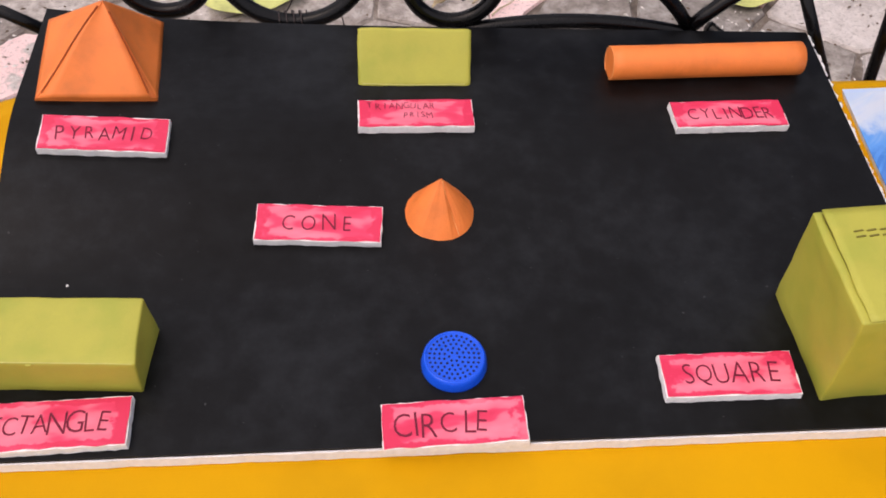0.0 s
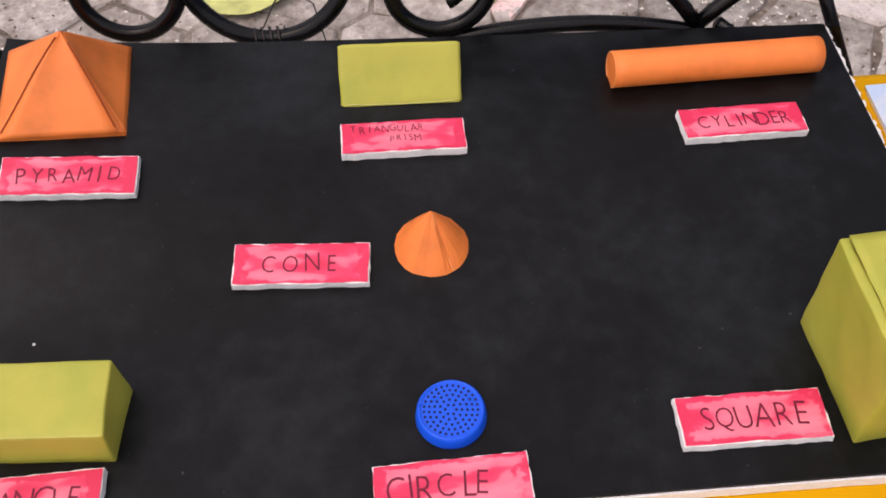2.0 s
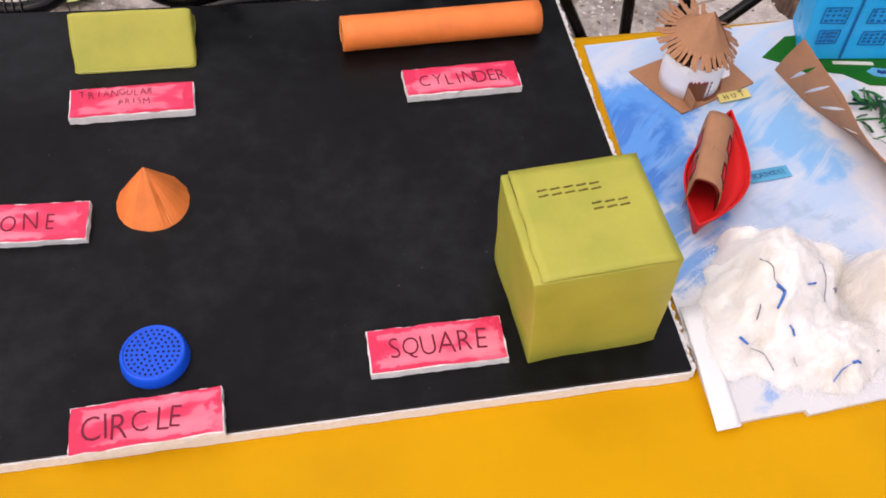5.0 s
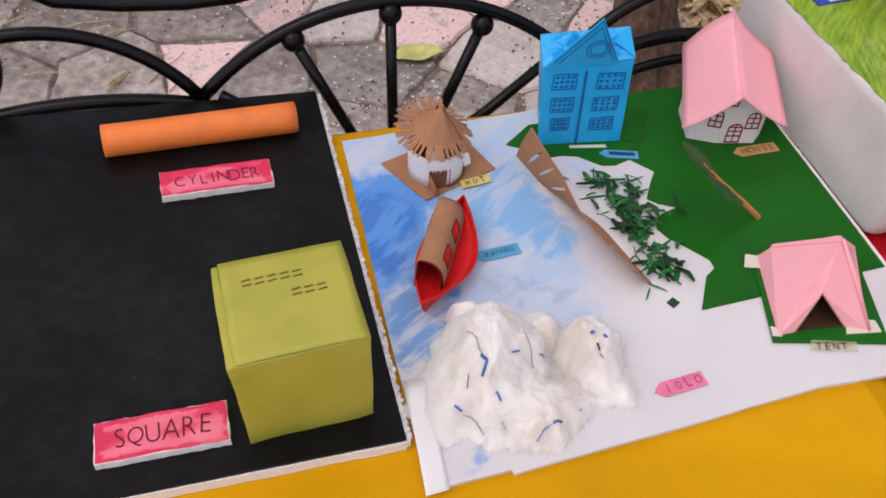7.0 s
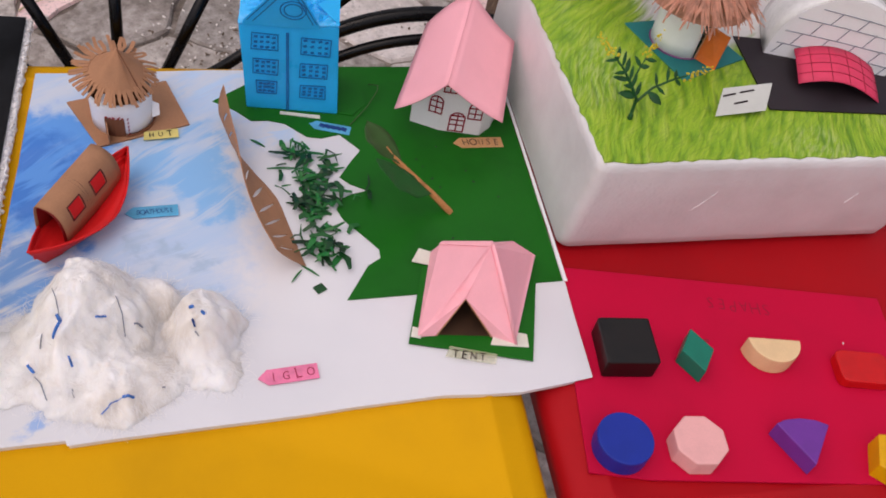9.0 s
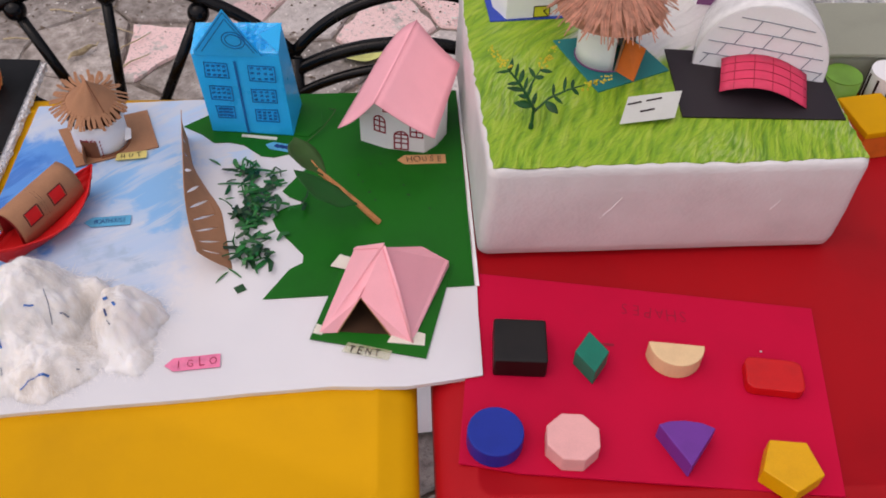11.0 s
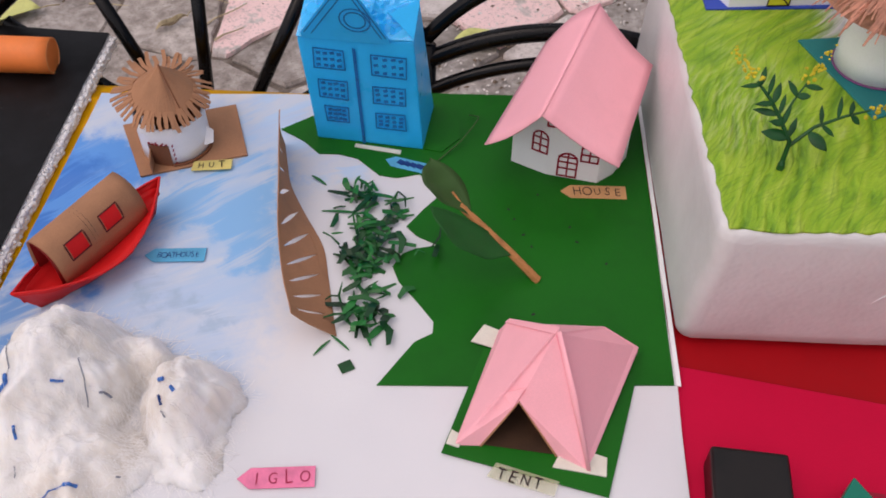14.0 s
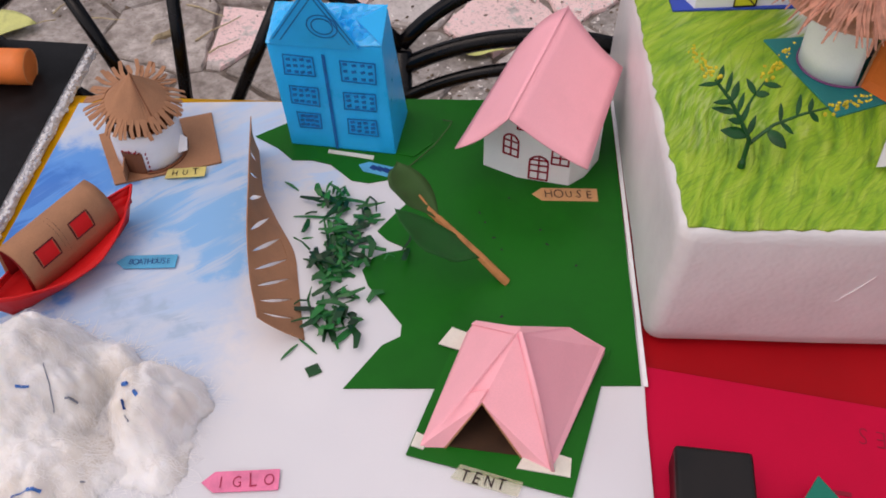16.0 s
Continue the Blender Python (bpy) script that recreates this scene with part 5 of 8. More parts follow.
def green_land():
    bx, by = 0.90, 0.58
    t = thing("green_paper_sheet", bx, by, MZ, 0, "dark green glossy paper cut with a jagged shore", "paper")
    shore = [(0.6868, 0.6640), (0.7086, 0.6530), (0.7245, 0.6400), (0.7404, 0.6420), (0.7562, 0.6390), (0.7770, 0.6230), (0.7909, 0.6220), (0.8078, 0.6290), (0.8276, 0.6090), (0.8177, 0.5920), (0.8078, 0.5720), (0.8167, 0.5640), (0.8336, 0.5570), (0.8177, 0.5510), (0.8098, 0.5450), (0.8048, 0.5320), (0.8117, 0.5190), (0.8276, 0.5030), (0.8415, 0.4880), (0.8425, 0.4780), (0.8316, 0.4690), (0.8137, 0.4320), (0.8692, 0.4400), (0.9347, 0.4510), (1.0021, 0.4610), (0.9743, 0.7490), (0.8018, 0.7290)]
    shore += [(0.7989, 0.7020), (0.7166, 0.6920)]
    part("sheet", slab_bm([(x - bx, y - by) for x, y in shore], 0.0003, 0.0011), M["green_paper"], t)
    r = random.Random(3)
    for k in range(9):
        x, y = r.uniform(0.88, 0.97), r.uniform(0.50, 0.62)
        part("dark_spot", line_bm([[(x - bx, y - by), (x - bx + r.uniform(-0.002, 0.002), y - by + 0.001)]], 0.0014, Matrix.Translation((0, 0, 0.0011))), M["black_card"], t, "small dark spot")
    part("white_margin", slab_bm([(x - bx, y - by) for x, y in ((1.0035, 0.461), (1.0065, 0.461), (0.9775, 0.750), (0.9745, 0.750))], 0.0003, 0.0009), M["white_paper"], t)


def arrow_tag(name, x, y, rz, L, W, mat_, ink, text, label, both=0.0):
    t = thing(name, x, y, MZ + 0.0013, rz, label, "tag", "paper name tags")
    part("tag_paper", slab_bm([(-L / 2, 0), (-L / 2 + W * 0.55, -W / 2), (L / 2, -W / 2), (L / 2 - both, W / 2), (-L / 2 + W * 0.55, W / 2)], 0, 0.0006), mat_, t)
    if text:
        part("lettering", writing_bm(text, min(W * 0.60, L * 1.05 / len(text)), L * 0.62, Matrix.Translation((W * 0.22, 0, 0.0006)), 0.16, len(text), weight=-0.006), ink, t)
    else:
        for k in range(5):
            part("writing_bar", line_bm([[(-L * 0.22 + L * 0.13 * k, 0.001), (-L * 0.14 + L * 0.13 * k, 0.0)]], W * 0.42, Matrix.Translation((0, 0, 0.0006))), ink, t)
    return t


def straw_hut():
    bx, by = 0.609, 0.634
    t = thing("paper_hut", bx, by, MZ, 0, "round white paper hut with a fringed brown paper roof", "hut")
    v = V(bx, by)
    part("base_card", slab_bm([v(*p)[:2] for p in ((0.557, 0.648), (0.594, 0.592), (0.669, 0.629), (0.641, 0.688))], 0.0002, 0.0022, 0.0004, 1), M["kraft"], t, "square brown cardboard base")
    R, h = 0.0272, 0.036
    g = []
    for i in range(37):
        a = radians(90 + 360 * i / 36)
        g.append([(R * math.cos(a), R * math.sin(a), 0.0022 + h * k / 3) for k in range(4)])
    part("wall", sheet_bm(g, 0.0008), M["white_paper"], t, "curled white paper wall", smooth=True)
    # dark lining that paints the shade behind the white wall
    inner = lathe_bm([(R - 0.003, 0.0023), (R - 0.003, h * 0.92)], 32)
    part("shaded_inside", inner, M["kraft_dark"], t)
    # brown floor seam round the foot, doorway flap and red stitching
    a0, a1 = radians(-112), radians(-76)
    door = [[((R + 0.0008) * math.cos(a0 + (a1 - a0) * i / 4), (R + 0.0008) * math.sin(a0 + (a1 - a0) * i / 4), 0.0024 + 0.0200 * k / 2) for k in range(3)] for i in range(5)]
    part("doorway", sheet_bm(door, 0.0006), M["kraft_dark"], t, "doorway sheet in dark brown as painted shade")
    hx, hy = R * math.cos(a0), R * math.sin(a0)
    part("open_door", panel_bm([(hx, hy, 0.0024), (hx + 0.004, hy - 0.014, 0.0024), (hx + 0.004, hy - 0.014, 0.0145), (hx, hy, 0.0180)], 0.0009), M["kraft"], t, "door flap folded open")
    st = bmesh.new()
    for k in range(7):
        a = a1 + 0.10 if k < 5 else a1 + 0.05 - 0.2 * (k - 4)
        z = 0.004 + 0.0044 * k if k < 5 else 0.0238
        tube_bm([((R + 0.001) * math.cos(a), (R + 0.001) * math.sin(a), z), ((R + 0.001) * math.cos(a + 0.02), (R + 0.001) * math.sin(a + 0.02), z + 0.002)], 0.0006, 5, bm=st)
    for k in range(5):
        a = a0 + (a1 - a0) * (k + 0.3) / 5
        tube_bm([((R + 0.001) * math.cos(a), (R + 0.001) * math.sin(a), 0.0238), ((R + 0.001) * math.cos(a + 0.07), (R + 0.001) * math.sin(a + 0.07), 0.0240)], 0.0006, 5, bm=st)
    part("red_stitches", st, M["ink_red"], t, "dashed red pen outline")
    part("foot_strip", tube_bm([((R + 0.0012) * math.cos(a * 0.12 - 1.3), (R + 0.0012) * math.sin(a * 0.12 - 1.3), 0.0034) for a in range(26)], 0.0012, 6), M["kraft_dark"], t)
    part("loose_tab", panel_bm([(R * 0.98, 0.004, 0.020), (R + 0.006, 0.001, 0.019), (R + 0.007, -0.006, 0.012), (R, -0.008, 0.010)], 0.0006), M["white_paper"], t)
    part("attic_tab", panel_bm([(-0.014, -R + 0.002, 0.032), (0.0, -R + 0.001, 0.032), (-0.002, -R + 0.005, 0.047), (-0.011, -R + 0.006, 0.046)], 0.0006), M["white_paper"], t)
    # fringed cone: a smooth cap and single cut strips; the brim is flat on one side and folded down over the doorway side
    tip = Vector((0.003, -0.002, 0.0805))
    def brim(a):
        low = 0.5 - 0.5 * math.cos(a + 0.75 - math.pi)       # 1 towards the near right, 0 towards the far left
        back = max(0.0, math.sin(a - 0.25))
        return 0.0275 - 0.003 * low, 0.0545 - 0.0060 * low + 0.001 * back, -0.05 - 0.95 * low + 0.50 * back ** 3
    n = 54
    cap = bmesh.new()
    ring, mid_ = [], []
    for k in range(n):
        a = math.tau * k / n
        r0, z0, _ = brim(a)
        p = Vector((r0 * math.cos(a), r0 * math.sin(a), z0))
        ring.append(cap.verts.new(p))
        q = p.lerp(tip, 0.5) + Vector((math.cos(a), math.sin(a), 0.6)) * (-0.0008 + 0.0022 * noise.noise((math.cos(a) * 1.7, math.sin(a) * 1.7, 3.0)))
        mid_.append(cap.verts.new(q))
    top = cap.verts.new(tip)
    for k in range(n):
        j = (k + 1) % n
        cap.faces.new((ring[k], ring[j], mid_[j], mid_[k]))
        cap.faces.new((mid_[k], mid_[j], top))
    roof = part("roof", cap, M["kraft"], t, "brown paper cone roof")
    r = random.Random(5)
    for k in range(46):
        a = math.tau * (k + r.uniform(-0.35, 0.35)) / 46
        r0, z0, drop = brim(a)
        w = math.tau / 46 * r.uniform(0.40, 0.58)
        low = 0.5 - 0.5 * math.cos(a + 0.75 - math.pi)
        L = r.uniform(0.0110, 0.0155) * (1.0 - 0.36 * low)
        drop += r.uniform(-0.18, 0.18)
        p = []
        for f, ww in ((-0.25, w), (0.45, w * 0.85), (1.0, w * 0.6)):
            rr, z = r0 + L * f, z0 + 0.0010 + L * max(f, 0) * drop * (0.75 + 0.25 * f) + (0.0022 if f < 0 else 0)
            tw = r.uniform(-0.04, 0.04)
            p.append([(rr * math.cos(a - ww + tw), rr * math.sin(a - ww + tw), z), (rr * math.cos(a + ww + tw), rr * math.sin(a + ww + tw), z)])
        part("fringe_strip", sheet_bm(p, 0.0006), M["kraft"], roof)
    part("roof_fold", tube_bm([tip + Vector((0, 0, 0.0003)), (0.013, -0.012, 0.0668), (0.020, -0.018, 0.0545)], 0.0006, 5), M["kraft_dark"], roof)
    g2 = thing("name_tag", 0.645, 0.612, MZ + 0.0024, 13, "small yellow paper tag reading HUT on cardboard", "tag", "paper name tags")
    part("tag_paper", slab_bm([(-0.0155, -0.0055), (0.0155, -0.0055), (0.016, 0.0055), (-0.014, 0.0050)], 0, 0.0006), M["tag_yellow"], g2)
    part("lettering", writing_bm("HUT", 0.0065, 0.016, Matrix.Translation((0.0, 0, 0.0006)), 0.15, 4, weight=0.006), M["ink"], g2)


def boat():
    f, b = Vector((0.568, 0.447)), Vector((0.6245, 0.568))
    bx, by = (f.x + b.x) / 2, (f.y + b.y) / 2
    rz = math.degrees(math.atan2(b.y - f.y, b.x - f.x))
    t = thing("paper_boat", bx, by, MZ, rz, "red paper boat with a brown paper cabin on painted sea", "boat")
    H = (b - f).length / 2
    # hull: two folded sides, wide amidships; local x runs from bow (-) to stern (+)
    for s in (-1, 1):
        g = []
        for i in range(17):
            q = -1 + 2 * i / 16
            w = (0.0215 if s > 0 else 0.0295) * (1 - abs(q) ** 1.7)
            wl = 0.010 * (1 - abs(q) ** 2.2)
            row = []
            for k in range(6):
                e = k / 5
                row.append((q * H * (0.80 + 0.20 * e), s * (wl + (w - wl) * e ** 0.8), 0.001 + (0.017 + 0.010 * q * q) * e + 0.0012 * noise.noise((q * 6, e * 3, s * 5))))
            g.append(row)
        part("hull_side", sheet_bm(g, 0.0009 * s), M["red_paper"], t, smooth=True)
        part("rim_fold", tube_bm([Vector(r_[-1]) for r_ in g], 0.0010, 6), M["red_paper"], t, smooth=True)
    g = []
    for i in range(17):
        q = -1 + 2 * i / 16
        e = 1 - abs(q) ** 1.8
        g.append([(q * H * 0.93, y * e, 0.0085 + 0.006 * abs(q) ** 1.5 + 0.0065 * lift + 0.0006 * noise.noise((q * 5, y * 200, 2))) for y, lift in ((-0.0262, 1.0), (-0.018, 0.5), (-0.008, 0.0), (0.006, 0.0), (0.013, 0.5), (0.0190, 1.0))])
    part("hull_floor", sheet_bm(g, 0.0008), M["red_paper"], t, smooth=True)
    # cabin: a folded strip with steep sides and a narrow rounded top
    X0, X1, Y0 = -0.0385, 0.0445, 0.0020
    def wall(x, a, off=0.0):
        c_, s_ = math.cos(a), math.sin(a)
        y = (0.0122 + off) * math.copysign(abs(c_) ** 0.62, c_)
        return Vector((x, Y0 + y + 0.0046 * s_ ** 3 + 0.004 * (x - X0) / (X1 - X0), 0.0105 + (0.0345 + off) * s_ ** 0.62))
    c = []
    for i in range(13):
        q = i / 12
        c.append([wall(X0 + (X1 - X0) * q + (0.004 * (k / 20) if q < 0.5 else -0.003 * math.sin(math.pi * k / 20)), math.pi * k / 20) for k in range(21)])
    cab = part("cabin", sheet_bm(c, 0.0009), M["kraft"], t, "folded brown paper cabin", smooth=True)
    inside = [[wall(X0 + 0.002 + (X1 - X0 - 0.004) * i / 4, math.pi * k / 12, -0.0014) for k in range(13)] for i in range(5)]
    part("cabin_lining", sheet_bm(inside, 0.0003), M["lining_red"], cab, "dark red inside of the cabin", smooth=True)
    for side in (-1, 1):
        for x0 in (-0.0225, 0.0085):
            a0, a1 = (radians(17), radians(47)) if side < 0 else (radians(133), radians(163))
            sg = [[wall(x0 + 0.0145 * i / 3, a0 + (a1 - a0) * k / 5, 0.0010) for k in range(6)] for i in range(4)]
            part("window_pane", sheet_bm(sg, 0.0003 if side < 0 else -0.0003), M["red_paper"], cab, "red paper window")
            ol = [wall(x0 - 0.0012, a0 + (a1 - a0) * k / 5, 0.0011) for k in range(6)] + [wall(x0 + 0.0157, a1 + (a0 - a1) * k / 5, 0.0011) for k in range(6)]
            part("window_outline", tube_bm(ol, 0.0006, 5, True), M["ink_red_dark"], cab)
    for dx in (-0.0025, 0.0005):
        part("pen_line", tube_bm([wall(dx, radians(a), 0.0006) for a in range(88, 176, 8)], 0.0003, 5), M["ink"], cab)
    arrow_tag("name_tag", 0.6485, 0.518, 10, 0.0435, 0.0125, M["tag_blue"], M["ink_blue"], "BOATHOUSE", "light blue arrow tag reading BOATHOUSE")


def cotton_igloo():
    bx, by = 0.648, 0.387
    t = thing("cotton_igloo", bx, by, MZ, 0, "fluffy white cotton wool igloo with blue pen marks", "igloo")
    puffs = ((-0.030, 0.012, 0.050, 0.058, 0.061), (0.054, 0.006, 0.028, 0.036, 0.049), (0.002, -0.042, 0.042, 0.027, 0.023), (-0.044, -0.036, 0.028, 0.026, 0.016), (0.066, -0.024, 0.026, 0.017, 0.011), (-0.058, 0.002, 0.030, 0.036, 0.018), (0.012, 0.036, 0.026, 0.020, 0.020), (-0.040, 0.058, 0.013, 0.012, 0.034), (-0.030, -0.058, 0.026, 0.012, 0.006), (0.024, -0.030, 0.020, 0.016, 0.011), (-0.074, -0.026, 0.030, 0.030, 0.005))
    def height(x, y):
        p = Vector((x * 17, y * 17, 0))
        wx = x + 0.013 * noise.noise(p * 1.3 + Vector((3, 1, 0))) + 0.0055 * noise.noise(p * 4.1 + Vector((1, 8, 0))) + 0.0015 * noise.noise(p * 11)
        wy = y + 0.013 * noise.noise(p * 1.3 + Vector((7, 5, 0))) + 0.0055 * noise.noise(p * 4.1 + Vector((5, 2, 0))) + 0.0015 * noise.noise(p * 11 + Vector((4, 4, 0)))
        s = 0.0
        for cx, cy, rx, ry, A in puffs:
            q = ((wx - cx) / rx) ** 2 + ((wy - cy) / ry) ** 2
            if q < 1:
                s += (A * (1 - q) ** 1.08) ** 3
        h = s ** (1 / 3) * 0.97
        env = min(1.0, h / 0.018)
        tuft = abs(noise.noise(Vector((wx * 44, wy * 44, 2.0)))) + 0.4 * abs(noise.noise(Vector((wx * 95, wy * 95, 6.0))))
        h -= 0.0050 * env * (0.55 - min(0.55, tuft))
        return h + env * (0.0050 * noise.noise(p * 1.4) + 0.0028 * noise.noise(p * 3.2) + 0.0019 * noise.noise(p * 8) + 0.0006 * noise.noise(p * 17) + 0.0004 * noise.noise(p * 34))
    N = 190
    bm = bmesh.new()
    vs = {}
    for j in range(N):
        for i in range(N):
            x, y = -0.118 + 0.236 * i / (N - 1), -0.098 + 0.196 * j / (N - 1)
            z = height(x, y)
            if z > 0.0006 or any(height(x + dx, y + dy) > 0.0006 for dx, dy in ((0.0014, 0), (-0.0014, 0), (0, 0.0012), (0, -0.0012))):
                k = 0.0035 * min(1, z / 0.02)
                vs[i, j] = bm.verts.new((x + k * noise.noise((x * 60, y * 60, 4)), y + k * noise.noise((x * 60, y * 60, 8)), max(z, -0.0005)))
    for (i, j) in list(vs):
        q = [(i, j), (i + 1, j), (i + 1, j + 1), (i, j + 1)]
        if all(c in vs for c in q):
            bm.faces.new([vs[c] for c in q])
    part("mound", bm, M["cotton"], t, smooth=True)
    # loose fibres and wisps: thin curled ribbons that hug the mound and stray over its edge
    r = random.Random(17)
    verts, faces = [], []
    for _ in range(9000):
        x, y = r.gauss(-0.005, 0.055), r.gauss(-0.004, 0.044)
        z0 = height(x, y)
        if z0 < 0.0004 or (z0 > 0.014 and r.random() < 0.6):
            continue
        a, L, curl = r.uniform(0, math.tau), r.uniform(0.004, 0.014), r.uniform(-2.2, 2.2)
        w, lift = r.uniform(0.00005, 0.00011), r.uniform(0.0002, 0.0022)
        if z0 < 0.012:
            gx, gy = height(x + 0.002, y) - height(x - 0.002, y), height(x, y + 0.002) - height(x, y - 0.002)
            a, L, w = math.atan2(-gy, -gx) + r.gauss(0, 0.7), r.uniform(0.006, 0.016), r.uniform(0.00006, 0.00016)
        k0 = len(verts)
        for k in range(5):
            z = max(0.0004, height(x, y)) + 0.0003 + lift * math.sin(math.pi * k / 4)
            sx, sy = -math.sin(a) * w, math.cos(a) * w
            verts += [(x - sx, y - sy, z), (x + sx, y + sy, z + w)]
            x, y, a = x + L / 4 * math.cos(a), y + L / 4 * math.sin(a), a + curl / 4
        faces += [(k0 + 2 * k, k0 + 2 * k + 1, k0 + 2 * k + 3, k0 + 2 * k + 2) for k in range(4)]
    me = bpy.data.meshes.new("cotton_fuzz")
    me.from_pydata(verts, [], faces)
    me.materials.append(M["fluff"])
    fuzz = new("cotton_fuzz", me)
    fuzz.parent = t
    tagged(fuzz, kind="stuff")
    def mark(name, pts, w, mt):
        P = [Vector((x - bx, y - by, height(x - bx, y - by) + 0.0009)) for x, y in pts]
        bm = bmesh.new()
        for a, b in zip(P, P[1:]):
            k = max(1, int((b - a).length / 0.003))
            q = [a.lerp(b, i / k) for i in range(k + 1)]
            q = [Vector((v.x, v.y, height(v.x, v.y) + 0.0009)) for v in q]
            tube_bm(q, w, 5, bm=bm)
        part(name, bm, mt, t, "blue pen mark")
    for pts, w, mt in (
        ([(0.597, 0.400), (0.602, 0.389), (0.606, 0.376)], 0.00044, "ink_grey"), ([(0.604, 0.378), (0.6075, 0.372)], 0.00140, "ink_sky"), ([(0.6075, 0.372), (0.603, 0.364)], 0.00115, "ink_sky"),
        ([(0.613, 0.356), (0.616, 0.350)], 0.00089, "ink_sky"), ([(0.616, 0.339), (0.618, 0.333)], 0.00051, "ink_grey"), ([(0.629, 0.381), (0.636, 0.383)], 0.00089, "ink_sky"),
        ([(0.654, 0.385), (0.659, 0.387)], 0.00082, "ink_grey"), ([(0.641, 0.397), (0.646, 0.388), (0.648, 0.378)], 0.00044, "ink_grey"), ([(0.694, 0.389), (0.697, 0.3895)], 0.00140, "ink_sky"),
        ([(0.703, 0.385), (0.706, 0.3825)], 0.00122, "ink_sky"), ([(0.697, 0.380), (0.699, 0.376)], 0.00089, "ink_blue"), ([(0.699, 0.374), (0.702, 0.371)], 0.00051, "ink_grey"),
        ([(0.653, 0.329), (0.660, 0.330)], 0.00122, "ink_sky"), ([(0.653, 0.329), (0.645, 0.325), (0.639, 0.319)], 0.00051, "ink_sky"), ([(0.582, 0.358), (0.587, 0.353)], 0.00115, "ink_sky"),
        ([(0.588, 0.350), (0.595, 0.341), (0.600, 0.331)], 0.00044, "ink_grey"), ([(0.592, 0.364), (0.594, 0.371)], 0.00058, "ink_grey"), ([(0.678, 0.341), (0.680, 0.342)], 0.00058, "ink_grey")):
        mark("pen_mark", pts, w, M[mt])
    arrow_tag("name_tag", 0.768, 0.3588, 11, 0.046, 0.0135, M["tag_pink"], M["ink_rose"], "IGLO", "pink arrow tag reading IGLO")


def ladder_fence():
    bx, by = 0.742, 0.56
    t = thing("paper_fence", bx, by, MZ, 0, "leaning brown paper strip fence with cut slits", "fence")
    base = [Vector((x, y, 0)) for x, y in ((0.694, 0.647), (0.703, 0.622), (0.712, 0.600), (0.729, 0.574), (0.751, 0.543), (0.762, 0.514), (0.772, 0.485), (0.779, 0.466))]
    tops = [Vector(p) for p in ((0.7003, 0.632, 0.049), (0.708, 0.600, 0.045), (0.716, 0.569, 0.042), (0.724, 0.534, 0.033), (0.733, 0.506, 0.030), (0.742, 0.483, 0.031), (0.750, 0.466, 0.032), (0.7545, 0.456, 0.033))]
    def along(L, f):
        k = min(len(L) - 2, int(f * (len(L) - 1)))
        e = f * (len(L) - 1) - k
        p0, p1, p2, p3 = L[max(k - 1, 0)], L[k], L[k + 1], L[min(k + 2, len(L) - 1)]
        return 0.5 * (2 * p1 + (p2 - p0) * e + (2 * p0 - 5 * p1 + 4 * p2 - p3) * e * e + (3 * p1 - p0 - 3 * p2 + p3) * e ** 3)
    def at(f, h):
        a, b = along(base, f), along(tops, f)
        p = a.lerp(b, h)
        side = (along(base, min(1, f + 0.02)) - along(base, max(0, f - 0.02))).normalized().cross(Vector((0, 0, 1)))
        return p + side * 0.002 * math.sin(h * math.pi) - Vector((bx, by, -0.0004))
    NF, slots = 66, [7, 14, 21, 28, 34, 40, 46, 52, 58]
    hs = [0, 0.15, 0.28, 0.41, 0.54, 0.67, 0.78, 0.88, 1.0]
    wide = [0.05, 0.55, 0.9, 1.0, 0.85, 0.5, 0.05]
    def edge(i, k, slit):
        """A point on the side of a slit: the slits slope and taper at both ends."""
        return at((i + 0.5 + slit * 0.62 * wide[k - 1] + 2.6 * (hs[k] - 0.5)) / NF, hs[k])
    def strip(name, cells):
        bm = bmesh.new()
        for c in cells:
            panel_bm(c, 0.0008, bm)
        bmesh.ops.remove_doubles(bm, verts=bm.verts, dist=0.00005)
        part(name, bm, M["kraft"], t)
    for name, k in (("bottom_band", 0), ("top_band", 7)):
        strip(name, [[at(i / NF, hs[k]), at((i + 1) / NF, hs[k]), at((i + 1) / NF, hs[k + 1]), at(i / NF, hs[k + 1])] for i in range(NF)])
    for a, c in zip([None] + slots, slots + [None]):
        cells = []
        for k in range(1, 7):
            L0, L1 = (edge(a, k, 1), edge(a, k + 1, 1)) if a is not None else (at(0, hs[k]), at(0, hs[k + 1]))
            R0, R1 = (edge(c, k, -1), edge(c, k + 1, -1)) if c is not None else (at(1, hs[k]), at(1, hs[k + 1]))
            for q in range(5):
                f, g = q / 5, (q + 1) / 5
                cells.append([L0.lerp(R0, f), L0.lerp(R0, g), L1.lerp(R1, g), L1.lerp(R1, f)])
        strip("slat", cells)


